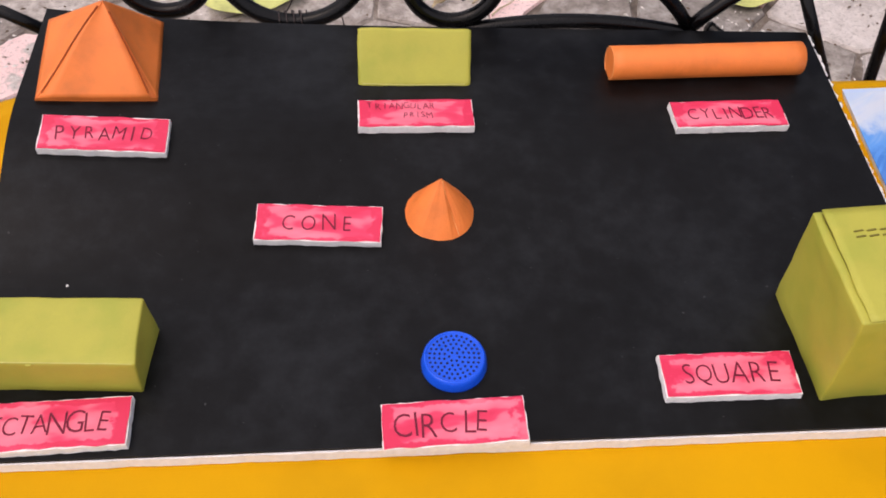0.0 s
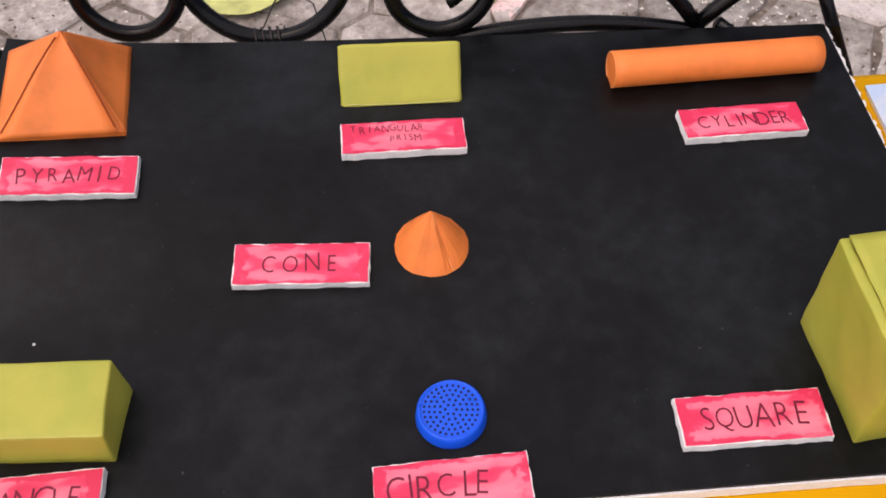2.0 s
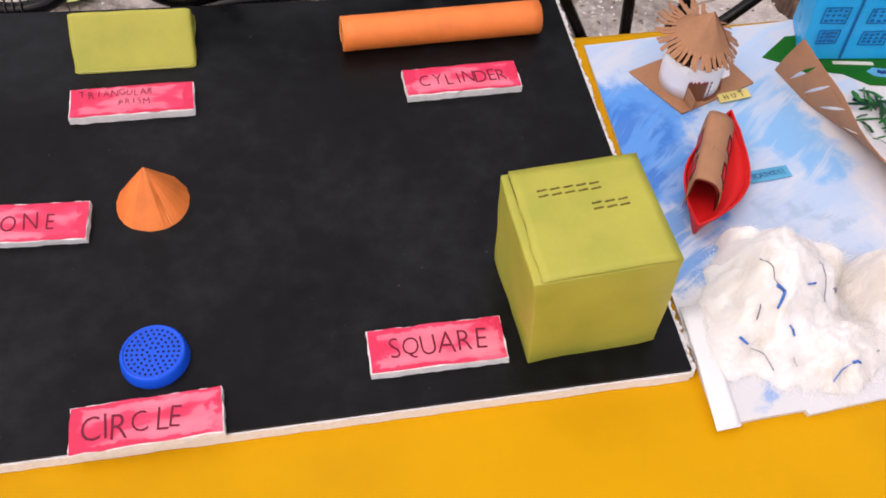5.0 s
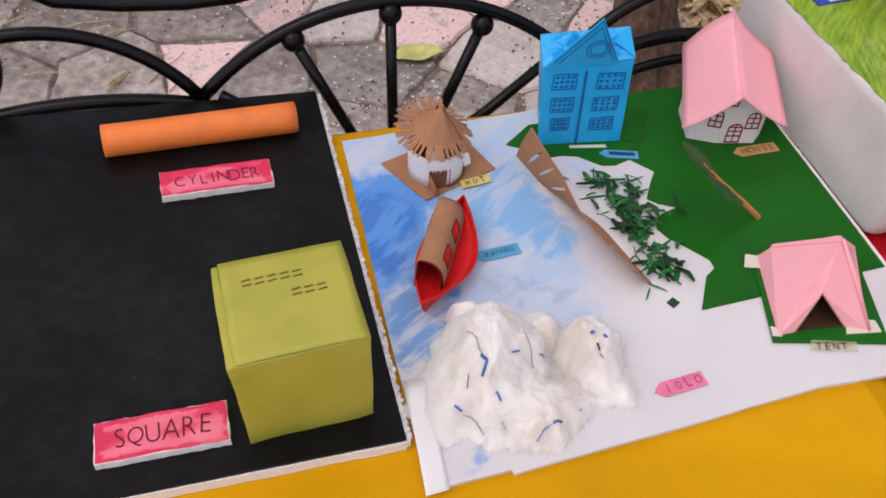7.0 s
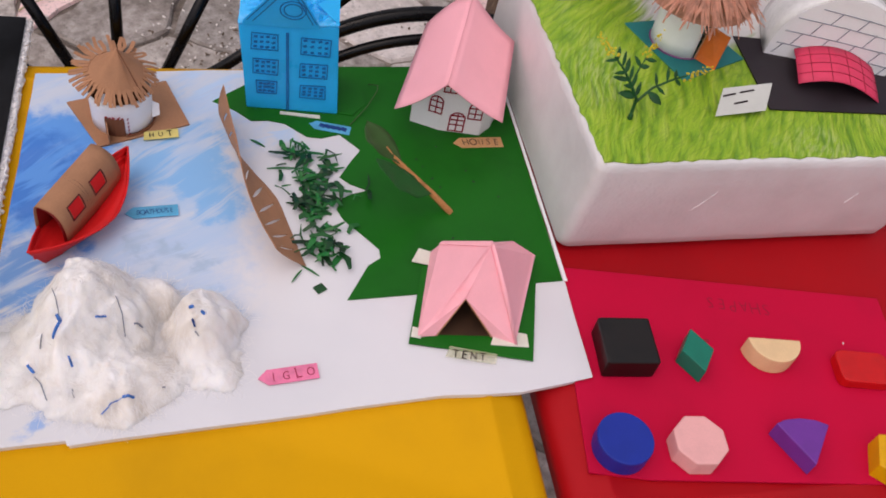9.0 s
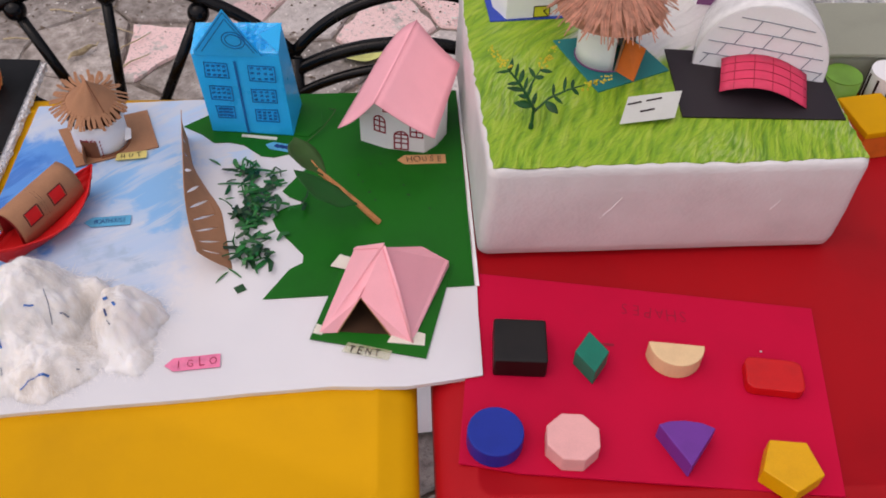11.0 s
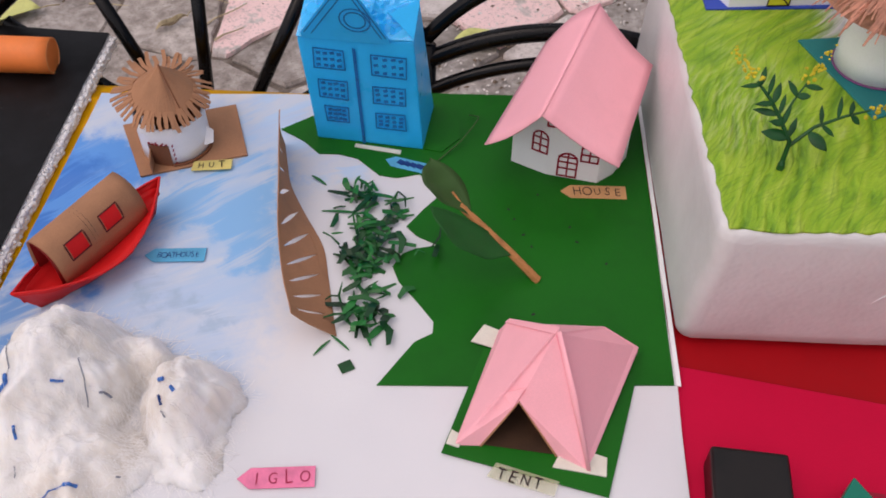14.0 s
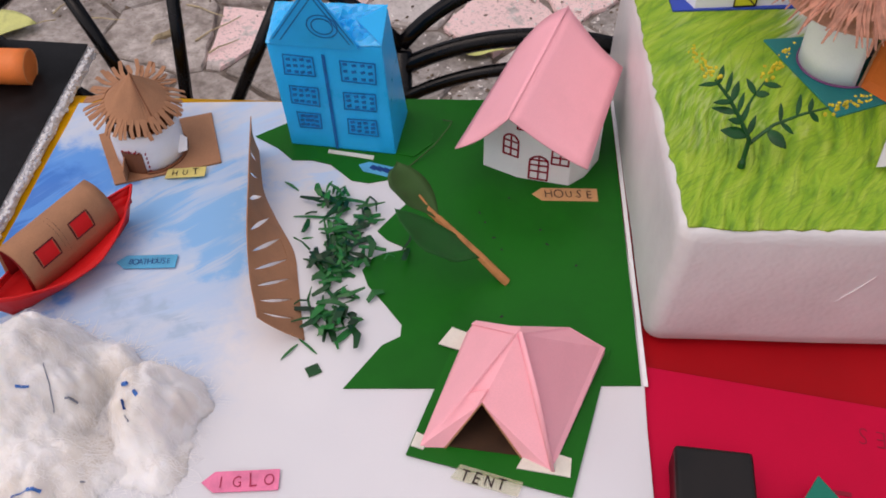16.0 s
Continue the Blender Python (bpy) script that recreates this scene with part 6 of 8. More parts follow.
def leaf_shreds():
    bx, by = 0.785, 0.55
    r = random.Random(31)
    verts, faces = [], []
    me_name = "paper_shreds"
    spots = [((0.765, 0.606), 0.018, 0.010, 9), ((0.785, 0.588), 0.026, 0.012, 22), ((0.780, 0.566), 0.020, 0.012, 20), ((0.792, 0.547), 0.026, 0.012, 32), ((0.780, 0.532), 0.018, 0.009, 24), ((0.797, 0.507), 0.017, 0.006, 13), ((0.790, 0.489), 0.016, 0.009, 24), ((0.797, 0.476), 0.020, 0.005, 11)]
    for (cx, cy), sx, sy, n in spots:
        for _ in range(int(n * 1.05)):
            x, y = r.gauss(cx, sx * 0.55), r.gauss(cy, sy * 0.55)
            a, L, W = r.uniform(0, 6.3), r.uniform(0.008, 0.024), r.choice((0.0018, 0.0028, 0.0040, 0.0056))
            z = r.uniform(0.0008, 0.007)
            tilt, bend = r.uniform(-0.35, 0.35), r.choice((0.0, 0.0008, -0.0010, 0.0030, -0.0025))
            c, s = math.cos(a), math.sin(a)
            k = len(verts)
            for f in (-1, 0, 1):
                for g in (-1, 1):
                    px, py = f * L / 2, g * W / 2 * (1 if f == 0 else r.uniform(0.2, 1.0)) + bend * f * f
                    verts.append((x + px * c - py * s - bx, y + px * s + py * c - by, max(0.0005, z + px * tilt + 0.002 * (1 - f * f) * r.random())))
            faces += [(k, k + 2, k + 3, k + 1), (k + 2, k + 4, k + 5, k + 3)]
    me = bpy.data.meshes.new(me_name)
    me.from_pydata(verts, [], faces)
    me.materials.append(M["leaf_paper"])
    ob = new(me_name, me)
    ob.location = (bx, by, MZ)
    sol = ob.modifiers.new("thickness", "SOLIDIFY")
    sol.thickness = 0.0004
    tagged(ob, "heap of dark green shredded paper leaves", "paper shreds", kind="stuff")
    for x, y, rz, L, W in ((0.732, 0.610, -32, 0.016, 0.0022), (0.757, 0.579, 4, 0.030, 0.0022), (0.772, 0.455, 60, 0.016, 0.0018), (0.783, 0.461, -35, 0.018, 0.0018)):
        t = thing("paper_shred", x, y, MZ + 0.0006, rz, "single thin curled dark green paper shred", "paper shred", "loose paper shreds")
        g = [[((i / 8 - 0.5) * L, W / 2 * s * math.sin(math.pi * (0.12 + 0.76 * i / 8)), 0.0006 + 0.0009 * math.sin(math.pi * i / 8)) for s in (-1, 1)] for i in range(9)]
        part("strip", sheet_bm(g, 0.0004), M["leaf_paper"], t)
    t = thing("paper_shred", 0.7915, 0.4425, MZ + 0.0006, 30, "small square dark green paper scrap", "paper shred", "loose paper shreds")
    part("strip", slab_bm([(-0.004, -0.004), (0.005, -0.003), (0.004, 0.005), (-0.005, 0.004)], 0, 0.0006), M["leaf_paper"], t)


def tower():
    bx, by = 0.763, 0.690
    t = thing("paper_tower", bx, by, MZ, 0, "bright sky blue paper tower block with drawn windows", "building")
    bl, br, rr, rl = (-0.044, -0.031), (0.043, -0.033), (0.043, 0.022), (-0.030, 0.030)
    h = 0.098
    tl, tr, trr, trl = (-0.051, -0.0300, 0.096), (0.0375, -0.0325, 0.103), (0.0375, -0.004, 0.119), (-0.049, -0.001, 0.113)
    v = [(*bl, 0.001), (*br, 0.001), (*rr, 0.001), (*rl, 0.001), tl, tr, trr, trl]
    bm = skin_bm(v, [(0, 3, 2, 1), (4, 5, 6, 7), (0, 1, 5, 4), (1, 2, 6, 5), (2, 3, 7, 6), (3, 0, 4, 7)])
    part("body", worn(bm, 5, 0.0003, 45, 0.0014), M["sky_paper"], t, "box wrapped in glazed blue paper")
    fr = face_frame(v[0], v[1], v[4])
    w = (Vector(v[1]) - Vector(v[0])).length
    H = (Vector(v[4]) - Vector(v[0])).length
    off = fr @ Matrix.Translation((0, 0, 0.0012))
    # pointed gable that leans forward over the front, with a ring
    gl, gr, gp = Vector((-0.0505, -0.0325, 0.0985)), Vector((0.030, -0.0350, 0.1010)), Vector((-0.007, -0.0475, 0.1605))
    gm = face_frame(gl, gr, gp)
    gw = (gr - gl).length
    px_, py_ = (gm.inverted() @ gp).x, (gm.inverted() @ gp).y
    pk = [(gw * 0.05, 0), (gw * 0.88, 0), (gw * 0.87, 0.006), (px_, py_), (gw * 0.06, 0.006)]
    part("gable", panel_bm([gm @ Vector((x, y, 0)) for x, y in pk], 0.0012), M["sky_paper"], t, "pointed blue paper gable")
    for g_ in (0.93, 0.80):
        part("gable_line", line_bm([[(px_ + (x - px_) * g_, y * g_ + 0.001) for x, y in (pk[4], pk[3], pk[2])]], 0.0009, gm), M["ink_tower"], t, "blue pen outline of the gable")
    for rr_ in (0.0112, 0.0078):
        part("drawn_ring", line_bm([arc(px_ + 0.0022, py_ * 0.36, rr_, 0, 360, 28)], 0.0010, gm), M["ink_tower"], t, "round window drawn in blue pen")
    for f in (0.425, 0.440):
        part("middle_line", line_bm([[(w * (f + 0.015), 0.001), (w * (f - 0.015), H - 0.004)]], 0.0010, off), M["ink_tower"], t, "blue pen line down the middle")
    r = random.Random(14)
    for x_lo, x_hi, cy, hh in ((0.055, 0.325, 0.835, 0.0180), (0.075, 0.330, 0.545, 0.0175), (0.110, 0.325, 0.290, 0.0155), (0.565, 0.870, 0.825, 0.0190), (0.560, 0.855, 0.535, 0.0165), (0.575, 0.845, 0.275, 0.0150)):
        wn = bmesh.new()
        x0, ww, y0 = w * x_lo, w * (x_hi - x_lo), H * cy - hh / 2
        k = [r.uniform(-0.0006, 0.0006) for _ in range(8)]
        line_bm([[(x0 + k[0], y0 + k[1]), (x0 + ww + k[2], y0 + k[3]), (x0 + ww + k[4], y0 + hh + k[5]), (x0 + k[6], y0 + hh + k[7]), (x0 + k[0], y0 + k[1])]], 0.0008, off, wn)
        for a in range(4):
            for b in range(3):
                px, py = x0 + 0.0036 + (ww - 0.0072) * a / 3 + r.uniform(-0.0004, 0.0004), y0 + 0.0035 + (hh - 0.007) * b / 2 + r.uniform(-0.0004, 0.0004)
                line_bm([[(px - 0.0011, py - 0.0003), (px + 0.0010, py + r.uniform(-0.0004, 0.0006))]], 0.0021, off, wn)
        part("window", wn, M["ink_tower"], t, "window drawn in blue pen dots")
    # crumpled top wrapping
    g = []
    for i in range(25):
        row = []
        for j in range(15):
            a, b = Vector(tl).lerp(Vector(tr), i / 24), Vector(trl).lerp(Vector(trr), i / 24)
            p = a.lerp(b, j / 14)
            pil = (math.sin(math.pi * i / 24) * math.sin(math.pi * j / 14)) ** 0.5 if 0 < i < 24 and 0 < j < 14 else 0.0
            row.append((p.x, p.y, p.z + 0.0012 + pil * (0.001 + 0.011 * abs(noise.noise((i * 0.30, j * 0.5, 2.0))) - 0.007 * abs(noise.noise((i * 0.62, j * 0.95, 8.0)))) ))
        g.append(row)
    part("crumpled_top", sheet_bm(g, -0.001), M["sky_crumpled"], t, "crumpled blue paper top")
    for p0, p1, p2 in ((tl, trl, (tl[0] + 0.020, tl[1] + 0.013, 0.110)), (tr, trr, (tr[0] - 0.020, tr[1] + 0.012, 0.117))):
        part("corner_fold", panel_bm([Vector(p0) + Vector((0, 0, 0.002)), Vector(p2), Vector(p1) + Vector((0, 0, 0.002))], 0.0009), M["sky_paper"], t)
    part("paper_ground_flap", slab_bm([(0.040, -0.032), (0.058, -0.034), (0.070, -0.016), (0.066, 0.010), (0.041, 0.025)], 0.0012, 0.0020), M["green_paper"], t, "dark green paper flap under the tower")
    part("white_tape", slab_bm([(-0.012, -0.0385), (0.026, -0.0415), (0.026, -0.0370), (-0.012, -0.0345)], 0.0012, 0.0018), M["tape"], t, "strip of white tape")
    part("thread", tube_bm([(0.055, -0.048, 0.002), (0.072, -0.024, 0.006), (0.082, -0.006, 0.012), (0.083, 0.004, 0.010), (0.074, 0.012, 0.004)], 0.0006, 5), M["crown_paper"], t, "thin green paper thread")
    arrow_tag("name_tag", 0.7985, 0.637, -10, 0.040, 0.0115, M["tag_blue"], M["ink_blue"], "", "bright blue arrow tag with an ink bar beside the tower")


def pink_house():
    bx, by = 0.920, 0.690
    t = thing("paper_house", bx, by, MZ, 0, "white paper house with a large pink folded roof", "house")
    v = V(bx, by)
    # many-sided wall
    foot = [(0.877, 0.655), (0.905, 0.644), (0.945, 0.640), (0.957, 0.652), (0.967, 0.673), (0.966, 0.715), (0.905, 0.725), (0.884, 0.700)]
    F = [v(*p)[:2] for p in foot]
    walls = []
    for i in range(len(F)):
        a, b = F[i], F[(i + 1) % len(F)]
        tops = (0.036, 0.048, 0.048, 0.048, 0.048, 0.048, 0.044, 0.034)
        za, zb = tops[i], tops[(i + 1) % len(F)]
        walls.append(part("wall", panel_bm([(*a, 0.001), (*b, 0.001), (*b, zb), (*a, za)], 0.0009), M["white_paper"], t))
    ridf, ridb = Vector(v(0.898, 0.612, 0.086)), Vector(v(0.931, 0.732, 0.101))
    lf, lb = Vector(v(0.857, 0.634, 0.030)), Vector(v(0.893, 0.748, 0.046))
    rf, rb = Vector(v(0.957, 0.612, 0.041)), Vector(v(0.978, 0.714, 0.058))
    part("gable_wall", panel_bm([(*F[0], 0.038), (*F[1], 0.046), (F[1][0] + 0.012, F[1][1] - 0.002, 0.078), (F[1][0] - 0.004, F[1][1] + 0.004, 0.074)], 0.0009), M["white_paper"], t)
    part("gable_wall", panel_bm([(*F[1], 0.046), (*F[2], 0.046), (F[1][0] + 0.012, F[1][1] - 0.002, 0.078)], 0.0009), M["white_paper"], t)
    def slope(name, a, b, c, d, sag, curl):
        g = []
        for i in range(11):
            p, q = a.lerp(b, i / 10), d.lerp(c, i / 10)
            row = []
            for k in range(9):
                e = k / 8
                m_ = p.lerp(q, e)
                row.append(m_ + Vector((0, 0, -(sag[0] + (sag[1] - sag[0]) * i / 10) * math.sin(e * math.pi) + curl * e ** 3 * 0.004)))
            g.append(row)
        return part(name, sheet_bm(g, 0.0010), M["pink_paper"], t, "pink paper roof slope", smooth=True)
    slope("roof_slope", ridf, ridb, lb, lf, (0.0030, -0.0080), 1)
    slope("roof_slope", ridb, ridf, rf, rb, (0.0020, 0.0015), 1)
    part("ridge_fold", tube_bm([ridf, ridf.lerp(ridb, 0.5) - Vector((0, 0, 0.0002)), ridb], 0.0008, 8), M["pink_paper"], t, smooth=True)
    def arch_window(a, b, x, z, w, h, rows):
        m_ = face_frame((*a, 0.001), (*b, 0.001), (*a, 0.04)) @ Matrix.Translation((0, 0, 0.0004))
        bm = bmesh.new()
        o = [(x - w / 2, z), (x + w / 2, z), (x + w / 2, z + h * 0.7)] + arc(x, z + h * 0.7, w / 2, 0, 180, 10)[1:] + [(x - w / 2, z)]
        line_bm([o], 0.0014, m_, bm)
        line_bm([[(x, z), (x, z + h)]] + [[(x - w / 2, z + h * f), (x + w / 2, z + h * f)] for f in rows], 0.0013, m_, bm)
        return bm
    L01, L12 = math.dist(F[0], F[1]), math.dist(F[1], F[2])
    part("window", arch_window(F[0], F[1], L01 * 0.78, 0.021, 0.0125, 0.020, (0.35, 0.7)), M["ink_red"], t, "arched window drawn in dark red")
    part("door", arch_window(F[1], F[2], L12 * 0.40, 0.002, 0.0145, 0.023, (0.35, 0.62, 0.85)), M["ink_red"], t, "arched door drawn in dark red")
    part("window", arch_window(F[1], F[2], L12 * 0.80, 0.020, 0.013, 0.019, (0.35, 0.7)), M["ink_red"], t, "arched window drawn in dark red")
    part("window", arch_window(F[1], F[2], L12 * 0.10, 0.049, 0.012, 0.018, (0.4, 0.7)), M["ink_red"], t, "arched window drawn in dark red")
    arrow_tag("name_tag", 0.943, 0.629, 6.5, 0.050, 0.0135, M["tag_tan"], M["ink"], "HOUSE", "tan arrow tag reading HOUSE on green paper")


def card_tree():
    bx, by = 0.908, 0.535
    t = thing("paper_tree", bx, by, MZ, 0, "leaning paper tree with a wooden stick trunk and green leaf crown", "tree")
    top = Vector((0.850 - bx, 0.549 - by, 0.053))
    part("trunk", tube_bm([(0, 0, 0.001), top * 0.35 + Vector((0.001, 0, 0.001)), top * 0.7 + Vector((0, 0.001, 0)), top], 0.0032, 8, r_end=0.0025), M["stick"], t, "thin wooden stick")
    part("split_twig", tube_bm([top * 0.86, top + Vector((-0.006, 0.006, 0.006))], 0.0009, 6), M["stick"], t)
    # two leaf halves, lofted between an inner and an outer edge
    W = lambda x, y, z: Vector((x - bx, y - by, z - MZ))
    def bend(pts, f):
        a, m_, c = pts
        return a * (1 - f) ** 2 + m_ * 2 * f * (1 - f) + c * f * f
    for mt, inner, outer in (("crown_paper", (W(0.858, 0.548, 0.655), W(0.853, 0.576, 0.668), W(0.826, 0.571, 0.679)), (W(0.858, 0.546, 0.653), W(0.815, 0.530, 0.690), W(0.826, 0.571, 0.678))),
                             ("crown_dark", (W(0.890, 0.542, 0.627), W(0.855, 0.548, 0.655), W(0.833, 0.528, 0.677)), (W(0.890, 0.540, 0.625), W(0.857, 0.494, 0.655), W(0.833, 0.528, 0.676)))):
        g = []
        for i in range(15):
            a, c = bend(inner, i / 14), bend(outer, i / 14)
            g.append([a.lerp(c, k / 6) + Vector((0, 0, 0.0012 * math.sin(i * 1.3) * (k / 6) - 0.004 * math.sin(math.pi * k / 6) * math.sin(math.pi * i / 14))) for k in range(7)])
        part("crown_leaf", sheet_bm(g, 0.0006), M[mt], t, "thin green paper leaf", smooth=True)


def tent():
    bx, by = 0.925, 0.430
    t = thing("paper_tent", bx, by, MZ + 0.0011, 0, "pink folded paper tent with an open front on green paper", "tent")
    v = V(bx, by)
    part("ground_sheet", slab_bm([v(*p)[:2] for p in ((0.862, 0.390), (0.963, 0.376), (0.982, 0.487), (0.878, 0.470))], 0.0002, 0.0010), M["green_paper"], t, "dark green paper ground sheet")
    part("inner_floor", slab_bm([v(*p)[:2] for p in ((0.884, 0.399), (0.933, 0.399), (0.970, 0.474), (0.892, 0.478))], 0.0010, 0.0016), M["tent_floor"], t, "brown paper floor inside, darkened as shade")
    z0 = 0.0012
    fl, fli, fri, fr = v(0.869, 0.396, z0), v(0.885, 0.398, z0), v(0.931, 0.398, z0), v(0.950, 0.391, z0)
    bl, br = v(0.886, 0.486, z0), v(0.978, 0.482, z0)
    apex, door = v(0.922, 0.440, 0.067), v(0.905, 0.412, 0.033)
    rl, rr = v(0.891, 0.479, 0.020), v(0.9775, 0.480, 0.010)
    bk = v(0.953, 0.478, 0.030)
    mid = Vector(apex).lerp(Vector(fl), 0.45) + Vector((0.001, -0.001, 0.002))
    def pan(name, c, lab=""):
        part(name, panel_bm(c, 0.0009), M["pink_paper"], t, lab)
    pan("front_panel", [fl, fli, door, apex], "pink paper front panel")
    pan("front_panel", [door, fri, fr, apex], "pink paper front panel")
    pan("side_panel", [rl, fl, apex], "pink paper side panel")
    pan("side_panel", [bl, fl, rl], "pink paper side panel")
    pan("roof_panel", [apex, bk, rl], "pink paper roof panel")
    pan("side_panel", [fr, rr, bk, apex], "pink paper side panel")
    pan("side_panel", [fr, br, rr], "pink paper side panel")
    pan("back_panel", [br, bl, rl, bk, rr], "pink paper back panel")
    lip = [(Vector(apex) + Vector((0.0, -0.0006, 0.0012)), Vector(apex) + Vector((0.0022, 0.0, 0.0026))), (Vector(apex).lerp(Vector(fr), 0.45) + Vector((-0.0004, -0.0010, 0.0008)), Vector(apex).lerp(Vector(fr), 0.45) + Vector((0.0032, -0.0012, 0.0030))), (Vector(fr) + Vector((-0.0006, -0.0006, 0.0010)), Vector(fr) + Vector((0.0014, -0.0010, 0.0018)))]
    part("fold_lip", sheet_bm([list(q) for q in lip], 0.0007), M["pink_paper"], t, "turned-up lip of the front fold", smooth=True)
    part("loose_flap", panel_bm([Vector(apex).lerp(Vector(fl), 0.52) + Vector((0.0004, -0.0012, 0.0016)), Vector(door).lerp(Vector(fli), 0.15) + Vector((-0.0005, -0.0006, 0.0012)), Vector(door).lerp(Vector(apex), 0.22) + Vector((-0.001, -0.002, 0.0018))], 0.0008), M["pink_paper"], t, "small loose pink flap above the doorway")
    part("front_crease", tube_bm([apex, Vector(apex).lerp(Vector(fr), 0.5) + Vector((0.001, 0, 0.0012)), fr], 0.0009, 6), M["pink_shade"], t, "raised fold along the front edge, darkened as crease shade")
    part("ridge_flap", panel_bm([Vector(rl) + Vector((-0.001, 0, 0.001)), Vector(apex) + Vector((-0.001, -0.001, 0.0006)), Vector(apex) + Vector((0.001, 0.003, 0.0025)), Vector(rl) + Vector((0.002, 0.002, 0.0025))], 0.0009), M["pink_paper"], t, "folded pink ridge flap")
    part("diagonal_crease", tube_bm([Vector(apex) + Vector((-0.002, -0.001, 0)), mid, Vector(fl).lerp(Vector(door), 0.45) + Vector((-0.003, -0.001, 0.004))], 0.0006, 5), M["pink_paper"], t)
    part("door_edge", tube_bm([fli, door, fri], 0.0008, 6), M["kraft"], t, "brown cut edge of the doorway")
    for nm, pts in (("paper_tape", [(0.864, 0.396), (0.872, 0.3945), (0.874, 0.403), (0.866, 0.406)]), ("paper_tape", [(0.929, 0.390), (0.961, 0.3885), (0.961, 0.401), (0.948, 0.404), (0.933, 0.400)]), ("paper_tape", [(0.869, 0.474), (0.884, 0.471), (0.889, 0.485), (0.876, 0.489)])):
        part(nm, slab_bm([v(*p)[:2] for p in pts], 0.0012, 0.0022), M["tape"], t, "piece of white masking tape")
    lab = thing("name_tag", 0.9125, 0.3800, MZ + 0.0022, -8.5, "clear yellowed tape tag reading TENT", "tag", "paper name tags")
    part("tag_tape", slab_bm([(-0.021, -0.005), (0.020, -0.0055), (0.021, 0.0045), (-0.018, 0.0055)], 0, 0.0005), M["tape_clear"], lab)
    part("lettering", writing_bm("TENT", 0.0080, 0.022, Matrix.Translation((-0.002, -0.001, 0.0005)), 0.14, 3, weight=0.004), M["ink"], lab)


# ---- the foam block with its own village ----
FB = (1.0065, 0.487)
FTOP = 0.722


def foam_block():
    t = thing("foam_block", *FB, TOP, 6.2, "large white foam packing block with a green painted top", "foam block")
    W, D, H = 0.337, 0.315, FTOP - TOP
    bm = bmesh.new()
    N = 24
    def outline(g, z, wob, dy=0.0):
        r_ = 0.011
        o = []
        for sx, sy, a0 in ((W, D, 0), (0, D, 90), (0, 0, 180), (W, 0, 270)):
            cx, cy = (sx - r_ - g if sx else r_ + g), (sy - r_ - g if sy else r_ + g)
            o += [(cx + r_ * math.cos(radians(a0 + 15 * k)), cy + r_ * math.sin(radians(a0 + 15 * k))) for k in range(7)]
        out = []
        for (x0, y0), (x1, y1) in zip(o, o[1:] + o[:1]):
            k = max(1, int(math.hypot(x1 - x0, y1 - y0) / 0.02))
            for i in range(k):
                x, y = x0 + (x1 - x0) * i / k, y0 + (y1 - y0) * i / k
                n = noise.noise((x * 14, y * 14, z * 9)) * wob
                out.append((x + n, y + n * 0.7 + dy * (1 - y / D), z))
        return out
    rings = [outline(0.003, 0.001, 0.0005, 0.016), outline(-0.001, 0.008, 0.0008, 0.013), outline(-0.002, 0.02, 0.0012, 0.011), outline(-0.001, 0.055, 0.0014, 0.006), outline(0.0015, 0.09, 0.0012), outline(0.001, H - 0.010, 0.0012), outline(0.002, H - 0.003, 0.0011), outline(0.0045, H, 0.0006)]
    lean = lambda x, y: x - 0.003 * (y / D) * (1 - x / W)
    rings = rings[:4] + [[(lean(x, y) if k else x * 0.4 + lean(x, y) * 0.6, y, z) for x, y, z in r_] for k, r_ in enumerate(rings[4:])]
    L = [[bm.verts.new(p) for p in r_] for r_ in rings]
    n = min(len(l) for l in L)
    L = [l[:n] for l in L]
    for A, B in zip(L, L[1:]):
        for k in range(n):
            bm.faces.new((A[k], A[(k + 1) % n], B[(k + 1) % n], B[k]))
    bm.faces.new(L[-1])
    bm.faces.new(L[0][::-1])
    bmesh.ops.recalc_face_normals(bm, faces=bm.faces)
    part("foam_body", bm, M["foam"], t, "white foam body", smooth=True)
    # nicks and scratches in the soft foam
    for x, y, z, dx, dy, dz in ((0.105, 0.0050, 0.058, 0.016, -0.0044, 0.030), (0.26, 0.0040, 0.065, 0.006, -0.0022, 0.014)):
        part("scratch", tube_bm([(x, y, z), (x + dx * 0.5, y + dy * 0.5, z + dz * 0.45), (x + dx, y + dy, z + dz)], 0.0007, 5, r_end=0.0003), M["foam_rough"], t, "shallow scratch in the foam")
    part("painted_top", slab_bm(ragged([(0.0055, 0.0042), (W * 0.12, 0.0030), (W * 0.4, 0.0058), (W * 0.7, 0.0048), (W - 0.005, 0.0060), (W - 0.006, D - 0.006), (-0.0012, D - 0.006), (-0.0004, 0.2), (0.0024, 0.08)], 0.007, 0.0016, 6), H - 0.001, H + 0.0016, 0.0008, 1), M["crayon"], t, "streaky yellow-green painted top")


def on_foam(name, x, y, rz, label, cat, group="", dz=0.0):
    return thing(name, x, y, FTOP + 0.0018 + dz, rz, label, cat, group)


